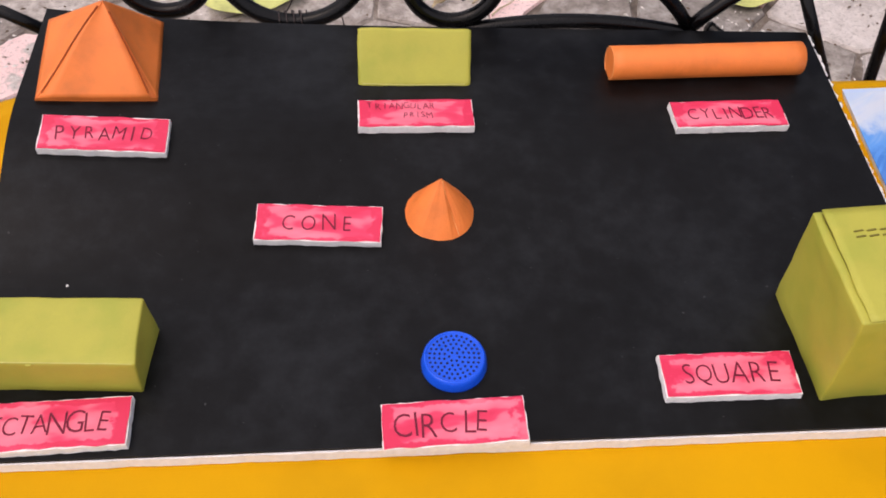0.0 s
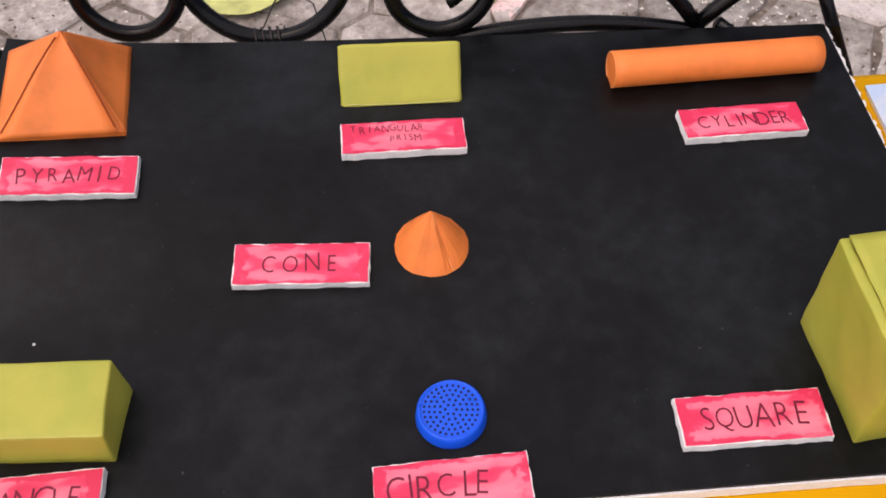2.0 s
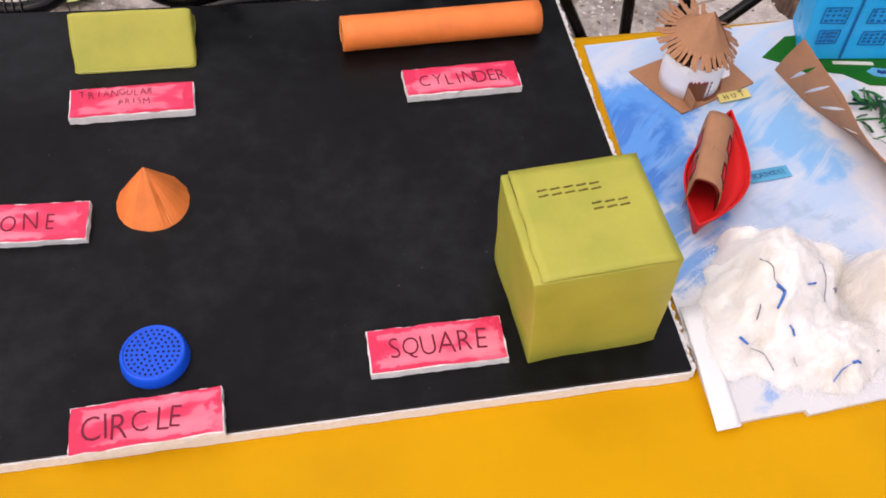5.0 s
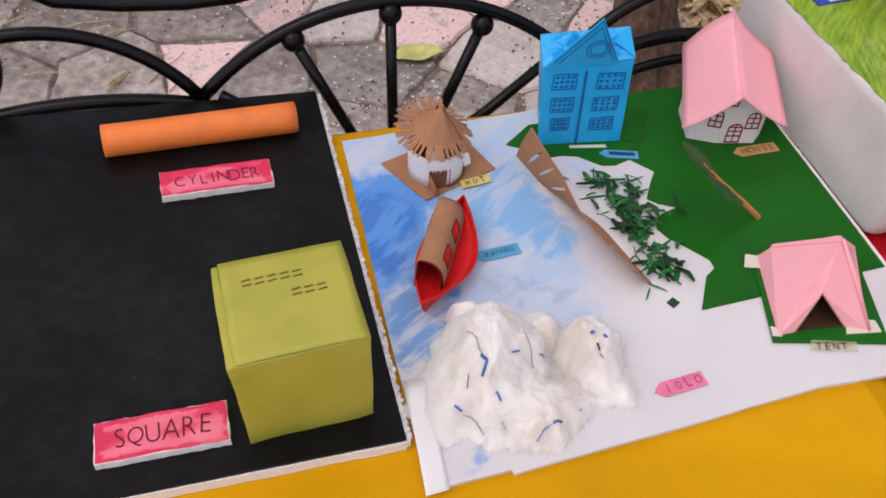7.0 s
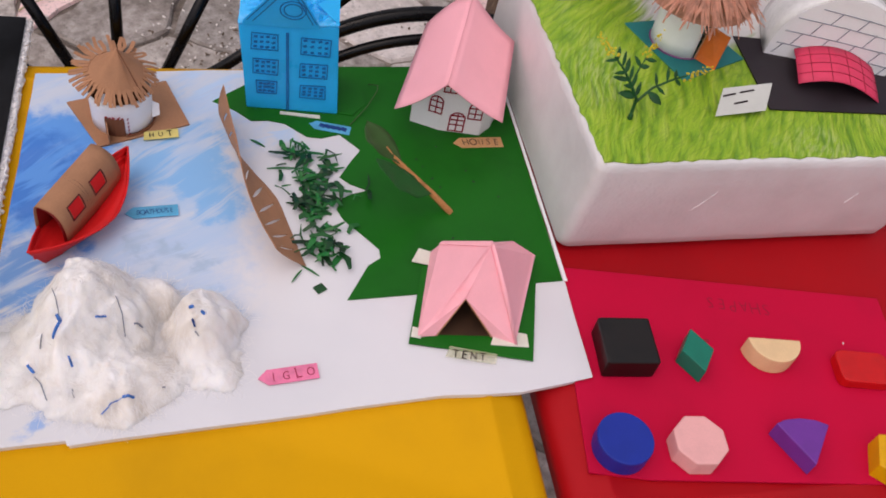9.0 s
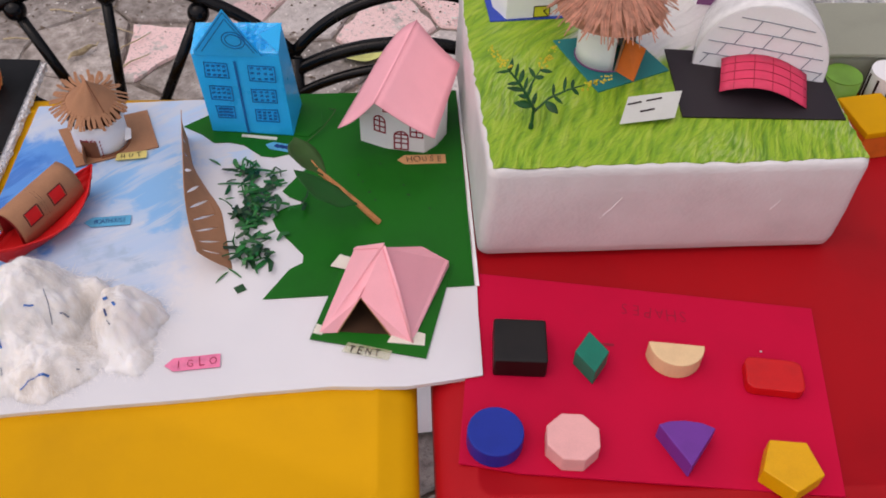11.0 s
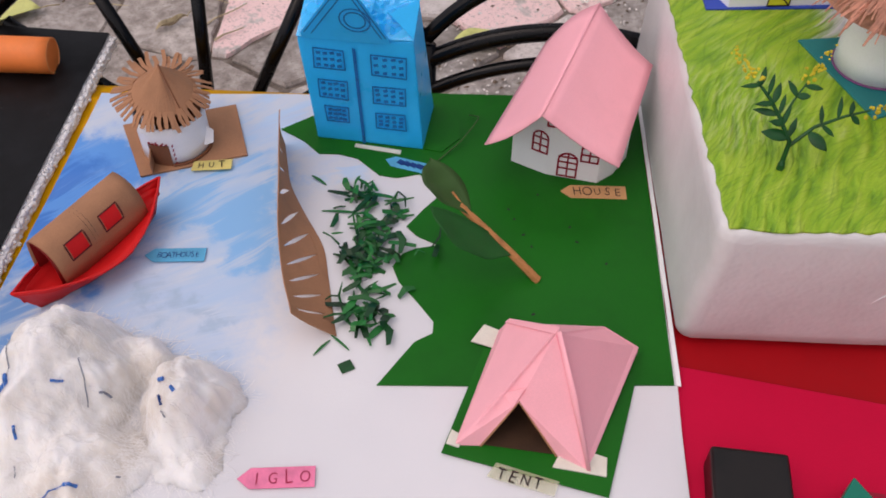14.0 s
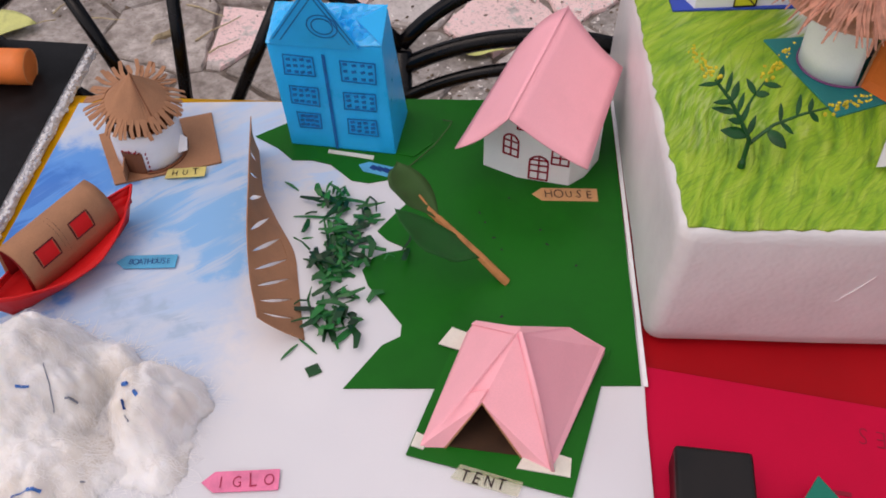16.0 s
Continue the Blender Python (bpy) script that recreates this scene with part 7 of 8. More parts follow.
def foam_things():
    # house with a purple side on blue paper
    t = on_foam("paper_house", 1.050, 0.752, 9, "white paper house with lemon yellow windows on blue paper", "house")
    part("ground_sheet", slab_bm([(-0.050, -0.036), (0.062, -0.034), (0.062, 0.04), (-0.050, 0.04)], 0.0, 0.0012), M["royal"], t, "royal blue paper base")
    w, d, h = 0.074, 0.056, 0.075
    c = [(-w / 2, -d / 2), (w / 2, -d / 2), (w / 2, d / 2), (-w / 2, d / 2)]
    c[0] = (-w / 2 + 0.004, -d / 2)
    poly = [(-0.044, 0.026), (-0.044, -0.010), (-0.034, -0.034), (0.052, -0.030), (0.052, 0.026)]
    for a, b in zip(poly, poly[1:] + poly[:1]):
        part("wall", panel_bm([(*a, 0.0012), (*b, 0.0012), (*b, h), (*a, h)], 0.0010), M["white_paper"], t)
    part("roof", panel_bm([(-0.046, -0.036, h), (0.054, -0.034, h), (0.054, 0.000, h + 0.026), (-0.046, 0.000, h + 0.026)], 0.001), M["white_paper"], t)
    part("roof", panel_bm([(0.054, 0.030, h), (-0.046, 0.030, h), (-0.046, 0.000, h + 0.026), (0.054, 0.000, h + 0.026)], 0.001), M["white_paper"], t)
    fm = face_frame((-0.034, -0.034, 0.0012), (0.052, -0.030, 0.0012), (-0.034, -0.034, 0.05))
    for x, z, ww, hh in ((0.021, 0.040, 0.0100, 0.0140), (0.058, 0.039, 0.0100, 0.0140), (0.029, 0.066, 0.0100, 0.0090), (0.036, 0.001, 0.0160, 0.0120)):
        m_ = fm @ Matrix.Translation((x, z, 0.0006))
        wdw = part("window" if z > 0.01 else "door", panel_bm([m_ @ Vector(q) for q in ((-ww / 2, 0, 0.0004), (ww / 2, 0, 0.0004), (ww / 2, hh, 0.0004), (-ww / 2, hh, 0.0004))], 0.0006), M["lemon"], t, "lemon yellow painted opening")
        part("outline", line_bm([[(-ww / 2, 0), (ww / 2, 0), (ww / 2, hh), (-ww / 2, hh), (-ww / 2, 0)]] + ([[(0, 0), (0, hh)], [(-ww / 2, hh / 2), (ww / 2, hh / 2)]] if z > 0.01 else [[(ww / 2, 0), (0.002, 0.006), (ww / 2, hh)]]), 0.0009, m_ @ Matrix.Translation((0, 0, 0.0005))), M["ink"], wdw)
    # round hut with a raffia roof
    t = on_foam("raffia_hut", 1.115, 0.658, 0, "white paper hut with a shaggy peach raffia roof", "hut")
    B = V(1.115, 0.658)
    part("base_sheet", slab_bm([B(*p)[:2] for p in ((1.068, 0.680), (1.107, 0.601), (1.176, 0.640), (1.142, 0.699))], 0.0, 0.0014), M["teal"], t, "square teal paper base")
    R, h = 0.0265, 0.046
    g = [[(R * math.cos(radians(-35 + 320 * i / 36)), R * math.sin(radians(-35 + 320 * i / 36)), 0.0014 + h * k / 3) for k in range(4)] for i in range(37)]
    part("wall", sheet_bm(g, 0.0009), M["white_paper"], t, "curled white paper wall", smooth=True)
    part("floor_line", tube_bm([((R + 0.0006) * math.cos(radians(a)), (R + 0.0006) * math.sin(radians(a)), 0.0022) for a in range(150, 325, 7)], 0.0007, 5), M["purple_paper"], t)
    part("open_door", panel_bm([(0.010, -0.0250, 0.002), (0.025, -0.040, 0.002), (0.033, -0.028, 0.030), (0.016, -0.018, 0.034)], 0.0012), M["door_orange"], t, "orange card door standing open")
    part("door_frame", tube_bm([(0.0095, -0.0252, 0.002), (0.013, -0.022, 0.034), (0.024, -0.015, 0.040), (0.026, -0.010, 0.002)], 0.0009, 6), M["kraft"], t)
    roof = part("roof_cone", lathe_bm([(0.050, 0.055), (0.032, 0.073), (0.013, 0.090), (0.004, 0.099), (0.0, 0.101)], 28), M["raffia"], t, "peach raffia cone", smooth=True)
    r = random.Random(41)
    straw = bmesh.new()
    for k in range(520):
        a = r.uniform(0, math.tau)
        r1, L = r.uniform(0.002, 0.030), r.uniform(0.024, 0.046)
        tw = r.uniform(-0.22, 0.22)
        p = []
        for f in (0, 0.5, 1.0):
            rr = min(0.0655 + 0.002 * math.sin(k), r1 + L * 0.90 * f)
            z = 0.1040 - rr * 0.95 + 0.0110 * (rr / 0.06) ** 2 + r.uniform(-0.0008, 0.0022)
            p.append((rr * math.cos(a + tw * f), rr * math.sin(a + tw * f), z))
        s = Vector((-math.sin(a), math.cos(a), r.uniform(-0.5, 0.5))) * r.uniform(0.0014, 0.0032)
        sheet_bm([[Vector(q) - s * (1 - 0.4 * i), Vector(q) + s * (1 - 0.4 * i)] for i, q in enumerate(p)], 0.0003, straw)
    tagged(part("thatch", straw, M["raffia"], roof, "loose peach raffia thatch"), kind="stuff")
    # igloo on black card
    t = on_foam("paper_igloo", 1.262, 0.640, 0, "white paper igloo with drawn blocks and a rose porch", "igloo")
    B = V(1.262, 0.640)
    part("base_sheet", slab_bm([B(*p)[:2] for p in ((1.180, 0.570), (1.327, 0.577), (1.321, 0.671), (1.176, 0.674))], 0.0002, 0.0016), M["black_card"], t, "black card base")
    rz_ = radians(-10)
    ux, uy = Vector((math.cos(rz_), math.sin(rz_), 0)), Vector((-math.sin(rz_), math.cos(rz_), 0))
    Rr, dep = 0.060, 0.060
    o = Vector((-0.003, 0.001, 0.0016))
    def dome(a, y, k=1.0):
        return o + ux * (Rr * k * math.cos(a)) + uy * y + Vector((0, 0, Rr * 1.18 * k * math.sin(a) ** 0.85 if math.sin(a) > 0 else 0))
    front = [dome(math.pi * i / 24, 0) for i in range(25)]
    face = part("front_face", panel_bm(front, 0.0010), M["white_paper"], t, "white paper arched front")
    g = [[dome(math.pi * i / 24, 0.0005 + dep * k / 5, 1 - 0.10 * (k / 5) ** 2) for k in range(6)] for i in range(25)]
    part("shell", sheet_bm(g, 0.0010), M["tape_shell"], t, "clear tape wrapped shell", smooth=True)
    part("back_face", panel_bm([dome(math.pi * (24 - i) / 24, dep, 0.9) for i in range(25)], 0.001), M["white_paper"], t)
    fm = face_frame(o - ux * Rr, o + ux * Rr, o - ux * Rr + Vector((0, 0, 0.05)))
    ln = []
    def half(z):
        return Rr * max(0.0, 1 - min(1, (z / (Rr * 1.18)) ** 2.3)) ** 0.5
    rows = [0.012, 0.026, 0.041, 0.054]
    for z in rows:
        ww = half(z) * 0.97
        ln.append([(Rr - ww + (0.004 if z < 0.05 else 0.012), z + 0.0025), (Rr, z + 0.0008), (Rr + ww * 0.96, z - 0.0025)])
    for j, (z0, z1) in enumerate(zip([0.0] + rows, rows)):
        for k in range(-3, 4):
            x = (k + (0.5 if j % 2 else 0.0)) * 0.026
            if abs(x) < half(z1) * 0.95:
                ln.append([(Rr + x - 0.002, z0 + 0.0010 - x * 0.04), (Rr + x + 0.0045, z1 + 0.0008 - x * 0.04)])
    part("mortar_pattern", line_bm(ln, 0.0006, fm @ Matrix.Translation((0, 0, 0.0005))), M["ink_grey"], face, "grey drawn block joints")
    ps = []
    for i in range(15):
        f = i / 14
        x, z = -0.041 + 0.078 * f, 0.003 + 0.017 * math.sin(math.pi * (0.14 + 0.80 * f))
        ps.append([o + ux * (x + 0.006) + Vector((0, 0, z)) - uy * (0.0008 + 0.044 * k / 4) + Vector((0, 0, -0.006 * (k / 4) ** 1.5)) for k in range(5)])
    porch = part("porch", sheet_bm(ps, 0.0010), M["rose"], t, "curved rose paper porch", smooth=True)
    for pts in [[ps[i][j] for i in range(15)] for j in (1, 2, 3)] + [[ps[i][k] for k in range(5)] for i in (2, 5, 8, 11)]:
        part("porch_line", tube_bm([p + Vector((0, -0.0003, 0.0012)) for p in pts], 0.0003, 4), M["ink_red"], porch, "thin drawn line")
    # card with writing, leaning on the black sheet
    t = on_foam("name_card", 1.149, 0.556, 0, "small white name card with two lines of ink bars", "card")
    a, b, c, d = Vector((-0.027, -0.004, 0.004)), Vector((0.022, 0.006, 0.006)), Vector((0.028, 0.026, 0.021)), Vector((-0.020, 0.016, 0.019))
    part("card", panel_bm([a, b, c, d], 0.0008), M["card_dull"], t)
    part("card_prop", panel_bm([(-0.018, 0.014, 0.0), (0.022, 0.022, 0.0), (0.022, 0.0225, 0.0165), (-0.018, 0.0145, 0.0155)], 0.0008), M["white_paper"], t)
    cm = face_frame(a, b, d)
    for x0, x1, y0 in ((0.010, 0.022, 0.0165), (0.027, 0.041, 0.0180), (0.020, 0.033, 0.0090)):
        part("writing_bar", line_bm([[(x0, y0), (x1, y0 + 0.001)]], 0.0015, cm), M["ink"], t, "thin dark ink bar")
    # plastic plant
    t = on_foam("plastic_plant", 1.044, 0.546, 0, "small dark green plastic plant with yellow flower spikes", "plant")
    def stem(pts, r0):
        part("stem", tube_bm(pts, r0, 7, r_end=r0 * 0.5), M["plant"], t)
    main = [Vector((0, 0, -0.002)), Vector((0.001, 0.004, 0.018)), Vector((-0.007, 0.009, 0.030)), Vector((-0.015, 0.014, 0.040)), Vector((-0.024, 0.019, 0.048))]
    arm = [Vector((0.001, 0.004, 0.014)), Vector((0.014, 0.011, 0.025)), Vector((0.030, 0.016, 0.031)), Vector((0.044, 0.020, 0.034))]
    back = [Vector((-0.006, 0.009, 0.028)), Vector((-0.001, 0.017, 0.038)), Vector((0.006, 0.026, 0.046))]
    part("root_knob", lathe_bm([(0, -0.001), (0.0024, 0.0), (0.0021, 0.004), (0, 0.007)], 12), M["plant"], t)
    for L, r0 in ((main, 0.0017), (arm, 0.0013), (back, 0.0010)):
        stem(L, r0)
    r = random.Random(12)
    def leaf_at(p, d, L, W):
        d = d.normalized()
        s = d.cross(Vector((0.1, -0.6, 0.8))).normalized()
        n_ = s.cross(d)
        g = [[p + d * (L * i / 6) + s * (k * W / 2 * math.sin(math.pi * min(0.98, 0.05 + 0.95 * i / 6)) ** 0.8) + n_ * (0.0010 * abs(k) - 0.0016 * (i / 6) ** 2) for k in (-1, 0, 1)] for i in range(7)]
        part("leaf", sheet_bm(g, 0.0004), M["plant"], t, smooth=True)
    face_ = Vector((0.0, -0.65, 0.75))
    for L, reach in ((main, 0.013), (arm, 0.012), (back, 0.010)):
        for a_, b_ in zip(L[1:], L[2:]):
            d = (b_ - a_).normalized()
            side = d.cross(face_).normalized()
            for f in (0.2, 0.75):
                for s in (-1, 1):
                    if r.random() < 0.85:
                        leaf_at(a_.lerp(b_, f), d * r.uniform(0.35, 0.9) + side * s * r.uniform(0.6, 1.0) + face_ * r.uniform(-0.2, 0.3), reach * r.uniform(0.7, 1.15), r.uniform(0.0030, 0.0046))
    leaf_at(Vector((0.011, 0.009, 0.022)), Vector((0.8, -0.7, -0.3)), 0.015, 0.008)
    leaf_at(Vector((0.000, 0.005, 0.020)), Vector((-1, -0.1, 0.25)), 0.017, 0.0075)
    for L in (main, arm, back):
        d = (L[-1] - L[-2]).normalized()
        for k in range(34):
            f = k / 33
            fl = bmesh.new()
            out = Vector((r.uniform(-1, 1), r.uniform(-1, 1), r.uniform(-1, 1))) * 0.0042 * (1 - 0.6 * f)
            bmesh.ops.create_icosphere(fl, subdivisions=1, radius=0.00125 * (1 - 0.35 * f), matrix=Matrix.Translation(L[-1] + d * 0.024 * f + out) @ Matrix.Diagonal((r.uniform(0.6, 1.3), r.uniform(0.6, 1.3), r.uniform(0.6, 1.4), 1)))
            part("flower", fl, M["flower"], t, "tiny yellow flower")
    # purple house
    t = on_foam("paper_house", 1.258, 0.790, -2, "purple and white paper house with drawn arches", "house")
    for nm, c, mt in (("front_wall", [(-0.038, -0.032, 0.0), (0.045, -0.036, 0.0), (0.045, -0.036, 0.085), (-0.038, -0.032, 0.085)], "purple_paper"), ("side_wall", [(-0.062, 0.020, 0), (-0.038, -0.032, 0), (-0.038, -0.032, 0.085), (-0.062, 0.020, 0.085)], "white_paper"), ("back_wall", [(0.045, 0.02, 0), (-0.062, 0.020, 0), (-0.062, 0.020, 0.085), (0.045, 0.020, 0.085)], "white_paper"), ("side_wall", [(0.045, -0.036, 0), (0.045, 0.020, 0), (0.045, 0.020, 0.085), (0.045, -0.036, 0.085)], "purple_paper"), ("roof", [(-0.066, -0.040, 0.085), (0.05, -0.040, 0.085), (0.05, 0.024, 0.088), (-0.066, 0.024, 0.088)], "white_paper")):
        part(nm, panel_bm(c, 0.001), M[mt], t)
    fm = face_frame((-0.038, -0.032, 0), (0.045, -0.036, 0), (-0.038, -0.032, 0.05))
    for x, z, hh in ((0.020, 0.032, 0.017), (0.060, 0.032, 0.017), (0.036, 0.0, 0.024)):
        part("drawn_arch", line_bm([[(x - 0.006, z)] + [(x + 0.006 * math.cos(radians(180 - a)), z + hh * 0.6 + 0.006 * math.sin(radians(a))) for a in range(0, 181, 20)] + [(x + 0.006, z)]], 0.0013, fm @ Matrix.Translation((0, 0, 0.0003))), M["ink"], t, "dark drawn arch")


# ---- crimson sheet with plastic shapes ----
def shapes_sheet():
    bx, by = 1.15, 0.37
    t = thing("foam_sheet", bx, by, TOP, 0, "thin crimson foam sheet with faint embossed writing", "sheet")
    P = [(0.9942, 0.2810), (1.0418, 0.2750), (1.2916, 0.2700), (1.2936, 0.2920), (1.3074, 0.4570), (1.0021, 0.4795), (0.9981, 0.4020)]
    part("sheet", slab_bm([(x - bx, y - by) for x, y in P], 0.0005, 0.0030, 0.0006, 2), M["magenta"], t)
    part("lettering", writing_bm("SHAPES", 0.0115, 0.052, Matrix.Translation((1.163 - bx, 0.442 - by, 0.0030)) @ Matrix.Rotation(radians(174), 4, "Z"), 0.10, 5), M["emboss"], t, "faint embossed writing")
    for x0, y0, L in ((1.04, 0.417, 0.012), (1.108, 0.4045, 0.016), (1.172, 0.312, 0.018)):
        part("writing_bar", line_bm([[(x0 - bx, y0 - by), (x0 + L - bx, y0 - 0.0006 - by)]], 0.0028, Matrix.Translation((0, 0, 0.0030))), M["emboss"], t, "faint embossed bar")
    part("white_speck", lathe_bm([(0.0011, 0.003), (0.0008, 0.0038), (0, 0.004)], 10), M["foam"], t).location = (1.252 - bx, 0.405 - by, 0)
    z = TOP + 0.003
    def block(name, x, y, rz, poly, h, mt, label, bev=0.0022):
        b = thing(name, x, y, z, rz, label, "block", "plastic shape blocks")
        bm = slab_bm(poly, 0.0, h)
        rounded(bm, bev, 3, 25)
        part("block_body", bm, M[mt], b, smooth=False)
        part("underside_rim", slab_bm([(px * 0.9, py * 0.9) for px, py in poly], 0.0001, 0.0012), M[mt], b)
    h = 0.018
    block("square_block", 1.0417, 0.3875, 1, [(-0.0225, -0.0225), (0.0225, -0.0225), (0.0225, 0.0225), (-0.0225, 0.0225)], 0.023, "black_block", "square black plastic block on crimson foam", 0.003)
    block("diamond_block", 1.1022, 0.3825, 3, [(0, -0.0215), (0.0145, 0), (0, 0.0215), (-0.0145, 0)], h, "green_block", "diamond shaped green plastic block", 0.0012)
    block("half_round_block", 1.1746, 0.3955, -3, [(0.0235 * math.cos(radians(a)), 0.0235 * math.sin(radians(a))) for a in range(180, 361, 12)], h, "cream_block", "half round cream plastic block", 0.0012)
    block("bar_block", 1.2549, 0.3740, -4, [(sx * 0.017 + 0.007 * math.cos(radians(a0 + k * 30)), sy * 0.009 + 0.007 * math.sin(radians(a0 + k * 30))) for sx, sy, a0 in ((1, 1, 0), (-1, 1, 90), (-1, -1, 180), (1, -1, 270)) for k in range(4)], 0.011, "red_block", "rounded red plastic bar on crimson foam", 0.003)
    block("round_block", 1.0219, 0.3005, 0, [(0.0224 * math.cos(a / 40 * math.tau), 0.0224 * math.sin(a / 40 * math.tau)) for a in range(40)], h, "blue_block", "round dark blue plastic block", 0.0016)
    block("octagon_block", 1.0824, 0.2995, 0, [(0.0224 * math.cos((a + 0.5) / 8 * math.tau), 0.0224 * math.sin((a + 0.5) / 8 * math.tau)) for a in range(8)], h, "pink_block", "octagonal pale pink plastic block", 0.0016)
    block("quarter_block", 1.1716, 0.3025, 0, [(0, -0.024), (0.0235, 0.011), (0.013, 0.0155), (0, 0.0170), (-0.013, 0.0155), (-0.0215, 0.012)], h, "purple_block", "quarter round purple plastic block", 0.0014)
    block("pentagon_block", 1.2489, 0.2855, -2, [(0.0245 * math.cos(radians(90 + 36 + 72 * a)), 0.0245 * math.sin(radians(90 + 36 + 72 * a))) for a in range(5)], h, "yellow_block", "five sided yellow plastic block", 0.0014)


# ---- crafts beyond the foam block ----
def far_crafts():
    z = TOP
    t = thing("grey_box", 1.53, 0.845, z, 5, "flat grey-green cardboard box behind the crafts", "box")
    part("box_body", box_bm(0.30, 0.10, 0.05, (0, 0, 0.025), 0.003), M["grey_box"], t)
    part("box_lid", box_bm(0.304, 0.104, 0.006, (0, 0, 0.0535), 0.002), M["grey_box"], t)
    t = thing("plastic_wrap", 1.50, 0.935, z, 5, "crumpled shiny clear plastic wrap", "plastic wrap")
    g = [[((i / 16 - 0.5) * 0.34, (j / 8 - 0.5) * 0.10, 0.045 + 0.03 * noise.noise((i * 0.8, j * 0.8, 1)) + 0.012 * noise.noise((i * 2.1, j * 2.1, 5))) for j in range(9)] for i in range(17)]
    part("wrap_sheet", sheet_bm(g, 0.002), M["foil"], t)
    part("wrap_core", box_bm(0.30, 0.07, 0.03, (0, 0, 0.0155), 0.006), M["foam"], t)
    t = thing("folded_paper", 1.410, 0.822, z, 20, "folded lime green paper shape", "paper craft")
    part("fold", panel_bm([(-0.035, -0.02, 0.001), (0.03, -0.012, 0.001), (0.045, 0.01, 0.035), (-0.02, 0.02, 0.05)], 0.001), M["lime_paper"], t)
    part("fold", panel_bm([(-0.035, -0.02, 0.002), (-0.02, 0.02, 0.05), (-0.03, 0.04, 0.002)], 0.001), M["lime_paper"], t)
    t = thing("paper_tube", 1.397, 0.758, z, 0, "short lime green paper tube", "tube")
    part("tube_wall", lathe_bm([(0.0205, 0.001), (0.0205, 0.045), (0.019, 0.045), (0.019, 0.044)], 28), M["lime_paper"], t, smooth=True)
    part("tube_lid", lathe_bm([(0, 0.0445), (0.020, 0.0445), (0.020, 0.0465), (0, 0.047)], 28), M["lime_paper"], t)
    t = thing("toy_box", 1.418, 0.703, z, 15, "small orange and yellow cardboard box", "box")
    part("box_body", box_bm(0.05, 0.06, 0.03, (0, 0, 0.0155), 0.002), M["door_orange"], t)
    part("box_lid", box_bm(0.052, 0.062, 0.008, (0, 0, 0.0345), 0.002), M["yellow"], t)
    t = thing("striped_tin", 1.450, 0.762, z, 0, "pale striped round tin", "tin")
    tin = part("tin_body", lathe_bm([(0, 0.001), (0.022, 0.001), (0.022, 0.05), (0, 0.05)], 28), M["white_paper"], t)
    for k in range(10):
        a = math.tau * k / 10
        part("stripe", tube_bm([(0.0222 * math.cos(a), 0.0222 * math.sin(a), 0.004), (0.0222 * math.cos(a), 0.0222 * math.sin(a), 0.046)], 0.0016, 5), M["ink"], tin)
    # white sheet lying in the gap between the tables
    t = thing("white_sheet", 0.905, 0.725, 0.004, 6, "sheet of white paper lying on the paving", "paper")
    part("sheet", slab_bm(ragged([(-0.10, -0.055), (0.10, -0.055), (0.10, 0.05), (-0.10, 0.05)], 0.04, 0.002, 2), 0.004, 0.006), M["white_paper"], t)


# ---- behind the bench ----
def stem_bm(axis, radii, sides=40, rings=26, seed=0.0):
    """A knotty stem along a bent axis, with long bark ridges."""
    bm, rows = bmesh.new(), []
    n = len(axis) - 1
    for j in range(rings + 1):
        g = j / rings * n
        k = min(int(g), n - 1)
        c = Vector(axis[k]).lerp(Vector(axis[k + 1]), g - k)
        rad = radii[k] + (radii[k + 1] - radii[k]) * (g - k)
        row = []
        for i in range(sides):
            a = math.tau * i / sides
            u = Vector((math.cos(a), math.sin(a), 0))
            w = 0.16 * noise.noise((u.x * 1.6 + seed, u.y * 1.6, c.z * 5)) + 0.09 * noise.noise((u.x * 6, u.y * 6 + seed, c.z * 9))
            row.append(bm.verts.new(c + u * rad * (1 + w)))
        rows.append(row)
    for A, B in zip(rows, rows[1:]):
        for i in range(sides):
            bm.faces.new((A[i], A[(i + 1) % sides], B[(i + 1) % sides], B[i]))
    bm.faces.new(rows[0][::-1])
    bm.faces.new(rows[-1])
    return bm


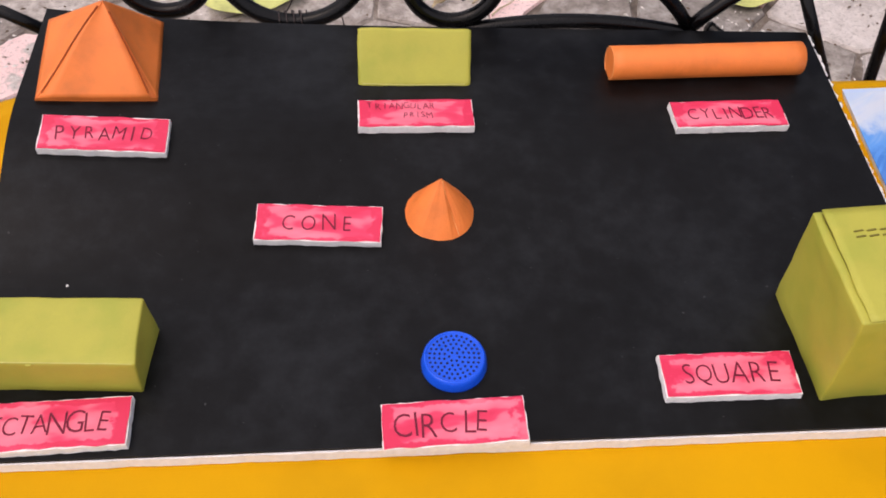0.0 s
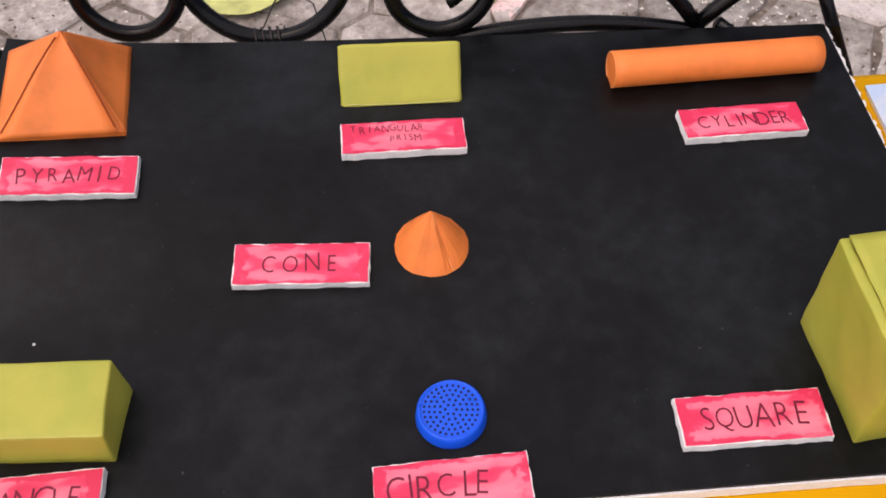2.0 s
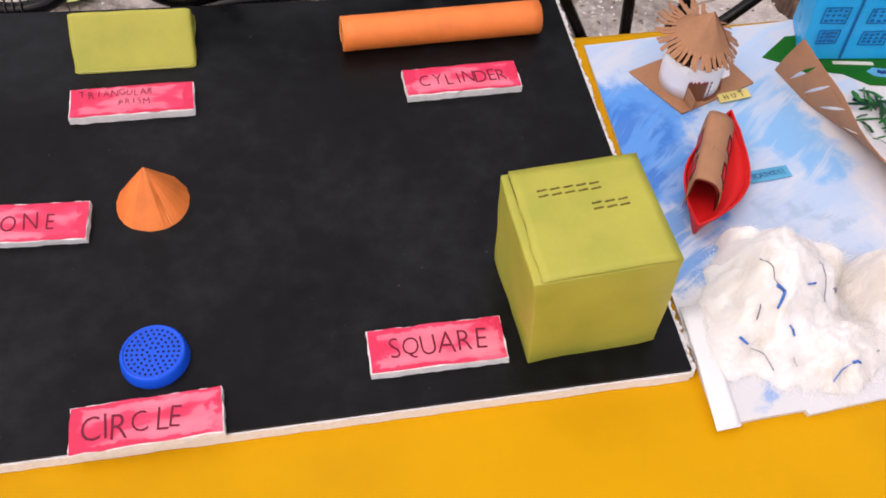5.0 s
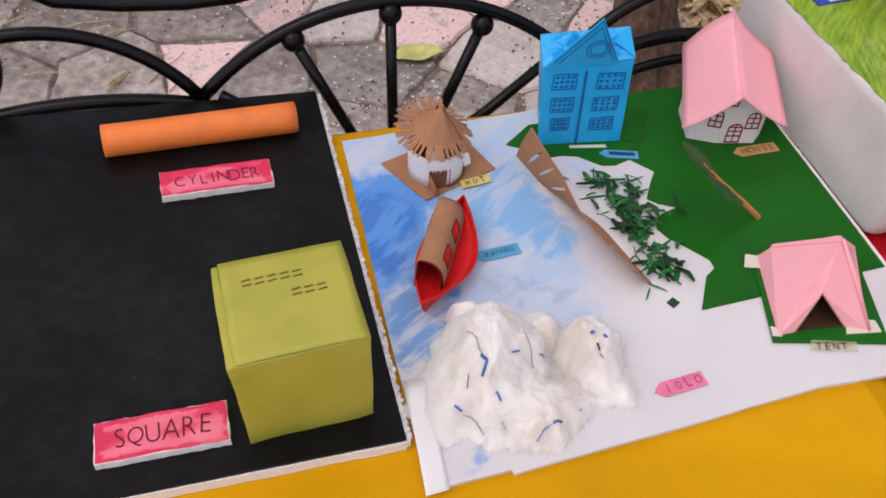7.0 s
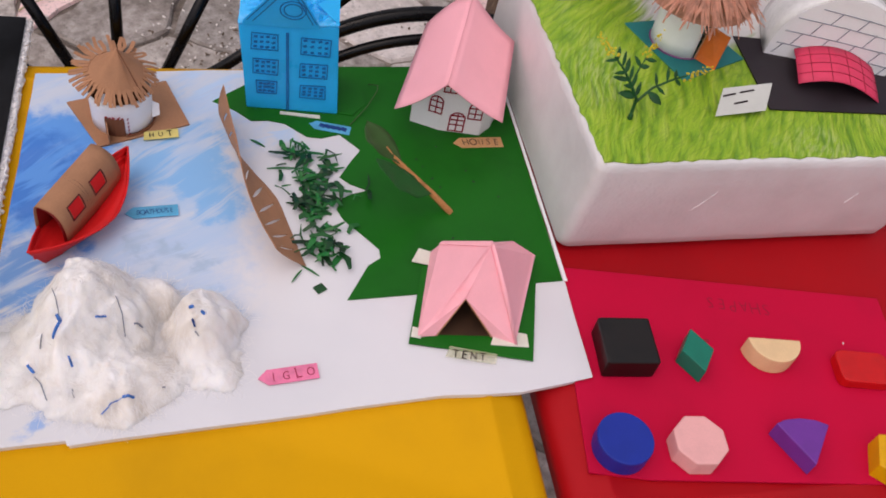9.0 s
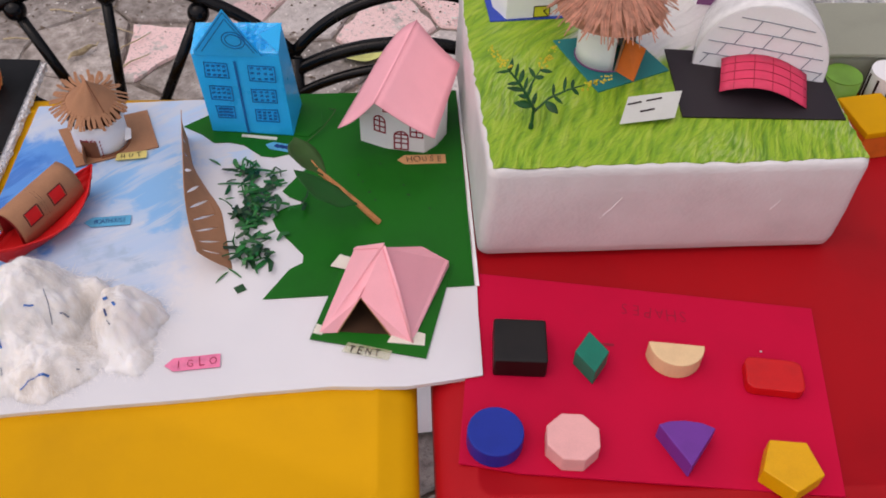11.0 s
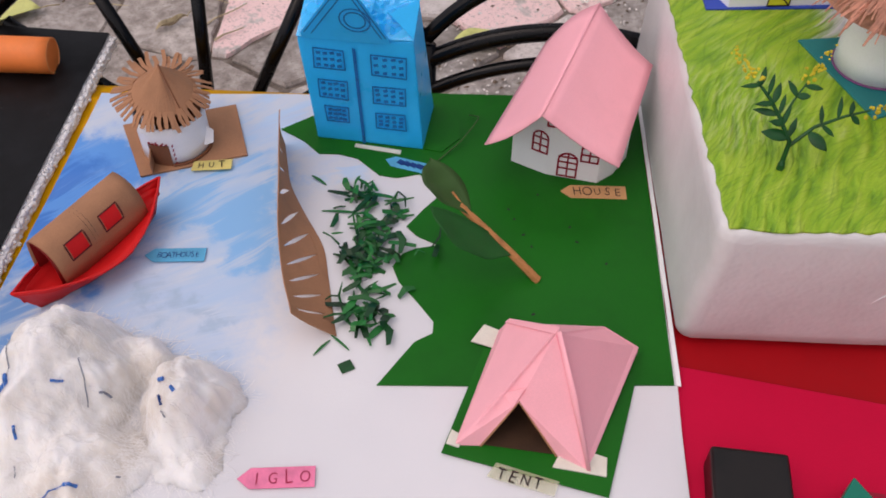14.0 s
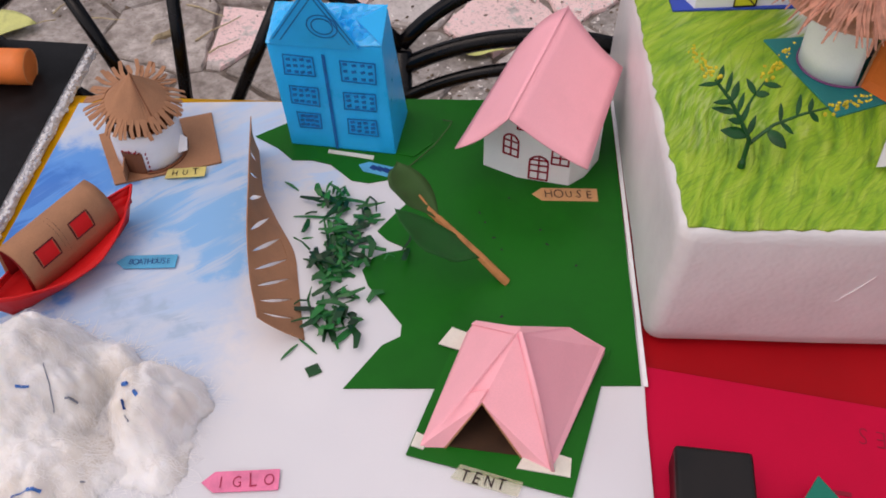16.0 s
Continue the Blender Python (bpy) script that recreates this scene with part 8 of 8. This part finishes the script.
def tree_stump():
    t = thing("tree_trunk", 1.20, 1.50, 0.0, 0, "dark brown rough-barked forked tree trunk growing behind the bench", "tree trunk")
    part("trunk", stem_bm([(0, 0, -0.03), (0, 0.005, 0.02), (0.01, 0.08, 0.18), (0.03, 0.22, 0.55), (0.04, 0.36, 1.1)], [0.066, 0.060, 0.052, 0.047, 0.040]), M["bark"], t, smooth=True)
    part("side_stem", stem_bm([(0.085, 0.0, -0.03), (0.082, 0.005, 0.02), (0.056, 0.07, 0.15), (0.085, 0.20, 0.40), (0.14, 0.38, 0.9)], [0.062, 0.054, 0.034, 0.030, 0.022], 32, 24, 4.0), M["bark"], t, "lighter leaning side stem", smooth=True)
    s = thing("straw_heap", 1.425, 1.74, 0.0, 0, "crumpled heap of dry straw and pale husks on the paving", "straw")
    r = random.Random(8)
    bm = bmesh.new()
    for _ in range(90):
        x, y = r.gauss(0, 0.055), r.gauss(0, 0.05)
        z = 0.012 + 0.085 * max(0.0, 1 - math.hypot(x, y) / 0.13) * r.random()
        a, L, w = r.uniform(0, math.tau), r.uniform(0.03, 0.075), r.uniform(0.006, 0.016)
        d, e = Vector((math.cos(a), math.sin(a), r.uniform(-0.15, 0.3))), Vector((-math.sin(a), math.cos(a), r.uniform(-0.5, 0.5)))
        c, g = Vector((x, y, z)), []
        for i in range(5):
            f = i / 4 - 0.5
            ww = w * (1 - 2.6 * f * f)
            p = c + d * f * L + Vector((0, 0, 0.014 * math.cos(f * 5) + r.uniform(-0.002, 0.002)))
            g.append([p - e * ww, p + Vector((0, 0, 0.4 * ww)), p + e * ww])
        sheet_bm(g, 0.0007, bm)
    bmesh.ops.translate(bm, verts=bm.verts, vec=(0, 0, -min(v.co.z for v in bm.verts) + 0.002))
    tagged(part("loose_straw", bm, M["straw"], s), kind="stuff")
    part("straw_core", stem_bm([(0, 0, 0.0), (0, 0, 0.03), (0.005, 0.005, 0.06)], [0.10, 0.075, 0.03], 28, 8, 2.0), M["straw"], s)


# ---- build ----
table("yellow_table", -0.277, 0.940, 0.13, 0.670, M["yellow"], "bright yellow moulded plastic table with a rounded lip")
table("red_table", 0.952, 1.95, 0.13, 0.660, M["red"], "glossy red moulded plastic table with a rounded lip")
table("red_table", 1.345, 1.95, 0.664, 0.86, M["red"], "red moulded plastic table standing behind the other red table")
bench()
black_board()
paper_pyramid()
paper_prism()
paper_cylinder()
paper_cone()
perforated_cap()
cube_and_box()
name_plate("PYRAMID", -0.129, 0.5425, 6.2, 0.1015, 0.034, "crimson painted foam name plate reading PYRAMID", 1, [("PYRAMID", (-0.34, -0.225, -0.11, 0.005, 0.12, 0.225, 0.335), 0.0, 0.46)])
name_plate("TRIANGULAR PRISM", 0.1235, 0.5965, 6.9, 0.0997, 0.0325, "crimson painted foam name plate reading TRIANGULAR PRISM", 2, [("TRIANGULAR", (-0.40, -0.325, -0.265, -0.205, -0.14, -0.08, -0.02, 0.035, 0.09, 0.145), 0.25, 0.27), ("PRISM", (-0.09, -0.035, 0.015, 0.06, 0.115), -0.10, 0.24)])
name_plate("CYLINDER", 0.4005, 0.6255, 7.8, 0.102, 0.0325, "crimson painted foam name plate reading CYLINDER", 3, [("CYLINDER", (-0.33, -0.215, -0.115, -0.035, 0.055, 0.16, 0.26, 0.345), 0.0, 0.50)])
name_plate("CONE", 0.054, 0.478, 2.6, 0.100, 0.0335, "crimson painted foam name plate reading CONE", 4, [("CONE", (-0.24, -0.08, 0.08, 0.225), 0.0, 0.50)])
name_plate("CIRCLE", 0.168, 0.3105, 7.3, 0.099, 0.0345, "crimson painted foam name plate reading CIRCLE", 5, [("CIRCLE", (-0.36, -0.265, -0.175, -0.045, 0.11, 0.19), -0.02, 0.58)])
name_plate("SQUARE", 0.3625, 0.359, 5.3, 0.0965, 0.035, "crimson painted foam name plate reading SQUARE", 6, [("SQUARE", (-0.31, -0.195, -0.065, 0.07, 0.205, 0.33), 0.0, 0.56)])
name_plate("RECTANGLE", -0.1045, 0.2945, 7.0, 0.104, 0.037, "crimson painted foam name plate reading RECTANGLE", 7, [("RECTANGLE", (-0.44, -0.35, -0.26, -0.165, -0.07, 0.04, 0.155, 0.25, 0.34), 0.02, 0.50)])
model_board()
green_land()
straw_hut()
boat()
cotton_igloo()
ladder_fence()
leaf_shreds()
tower()
pink_house()
card_tree()
tent()
foam_block()
foam_things()
shapes_sheet()
far_crafts()
tree_stump()
fallen_leaf(0.752, 1.648, 4, 0.115, 0.060, "yellow-green fallen leaf lying on the paving")
fallen_leaf(-0.275, 1.59, 15, 0.21, 0.12, "large pale green fallen leaf lying on the paving")
fallen_leaf(0.115, 1.61, 50, 0.075, 0.014, "narrow curled dry leaf on the paving", M["twig"])
twig(0.10, 1.80, 20, 0.07)
twig(0.02, 1.78, -8, 0.08)
twig(0.24, 1.60, 48, 0.07)
twig(-0.15, 1.70, 70, 0.07)
twig(0.03, 1.84, 12, 0.10)
twig(0.08, 1.90, -14, 0.08)
twig(-0.04, 1.66, 3, 0.09)
twig(0.16, 1.72, -20, 0.10)
twig(0.21, 1.66, 55, 0.12)
twig(-0.10, 1.88, 28, 0.13)
pavement()
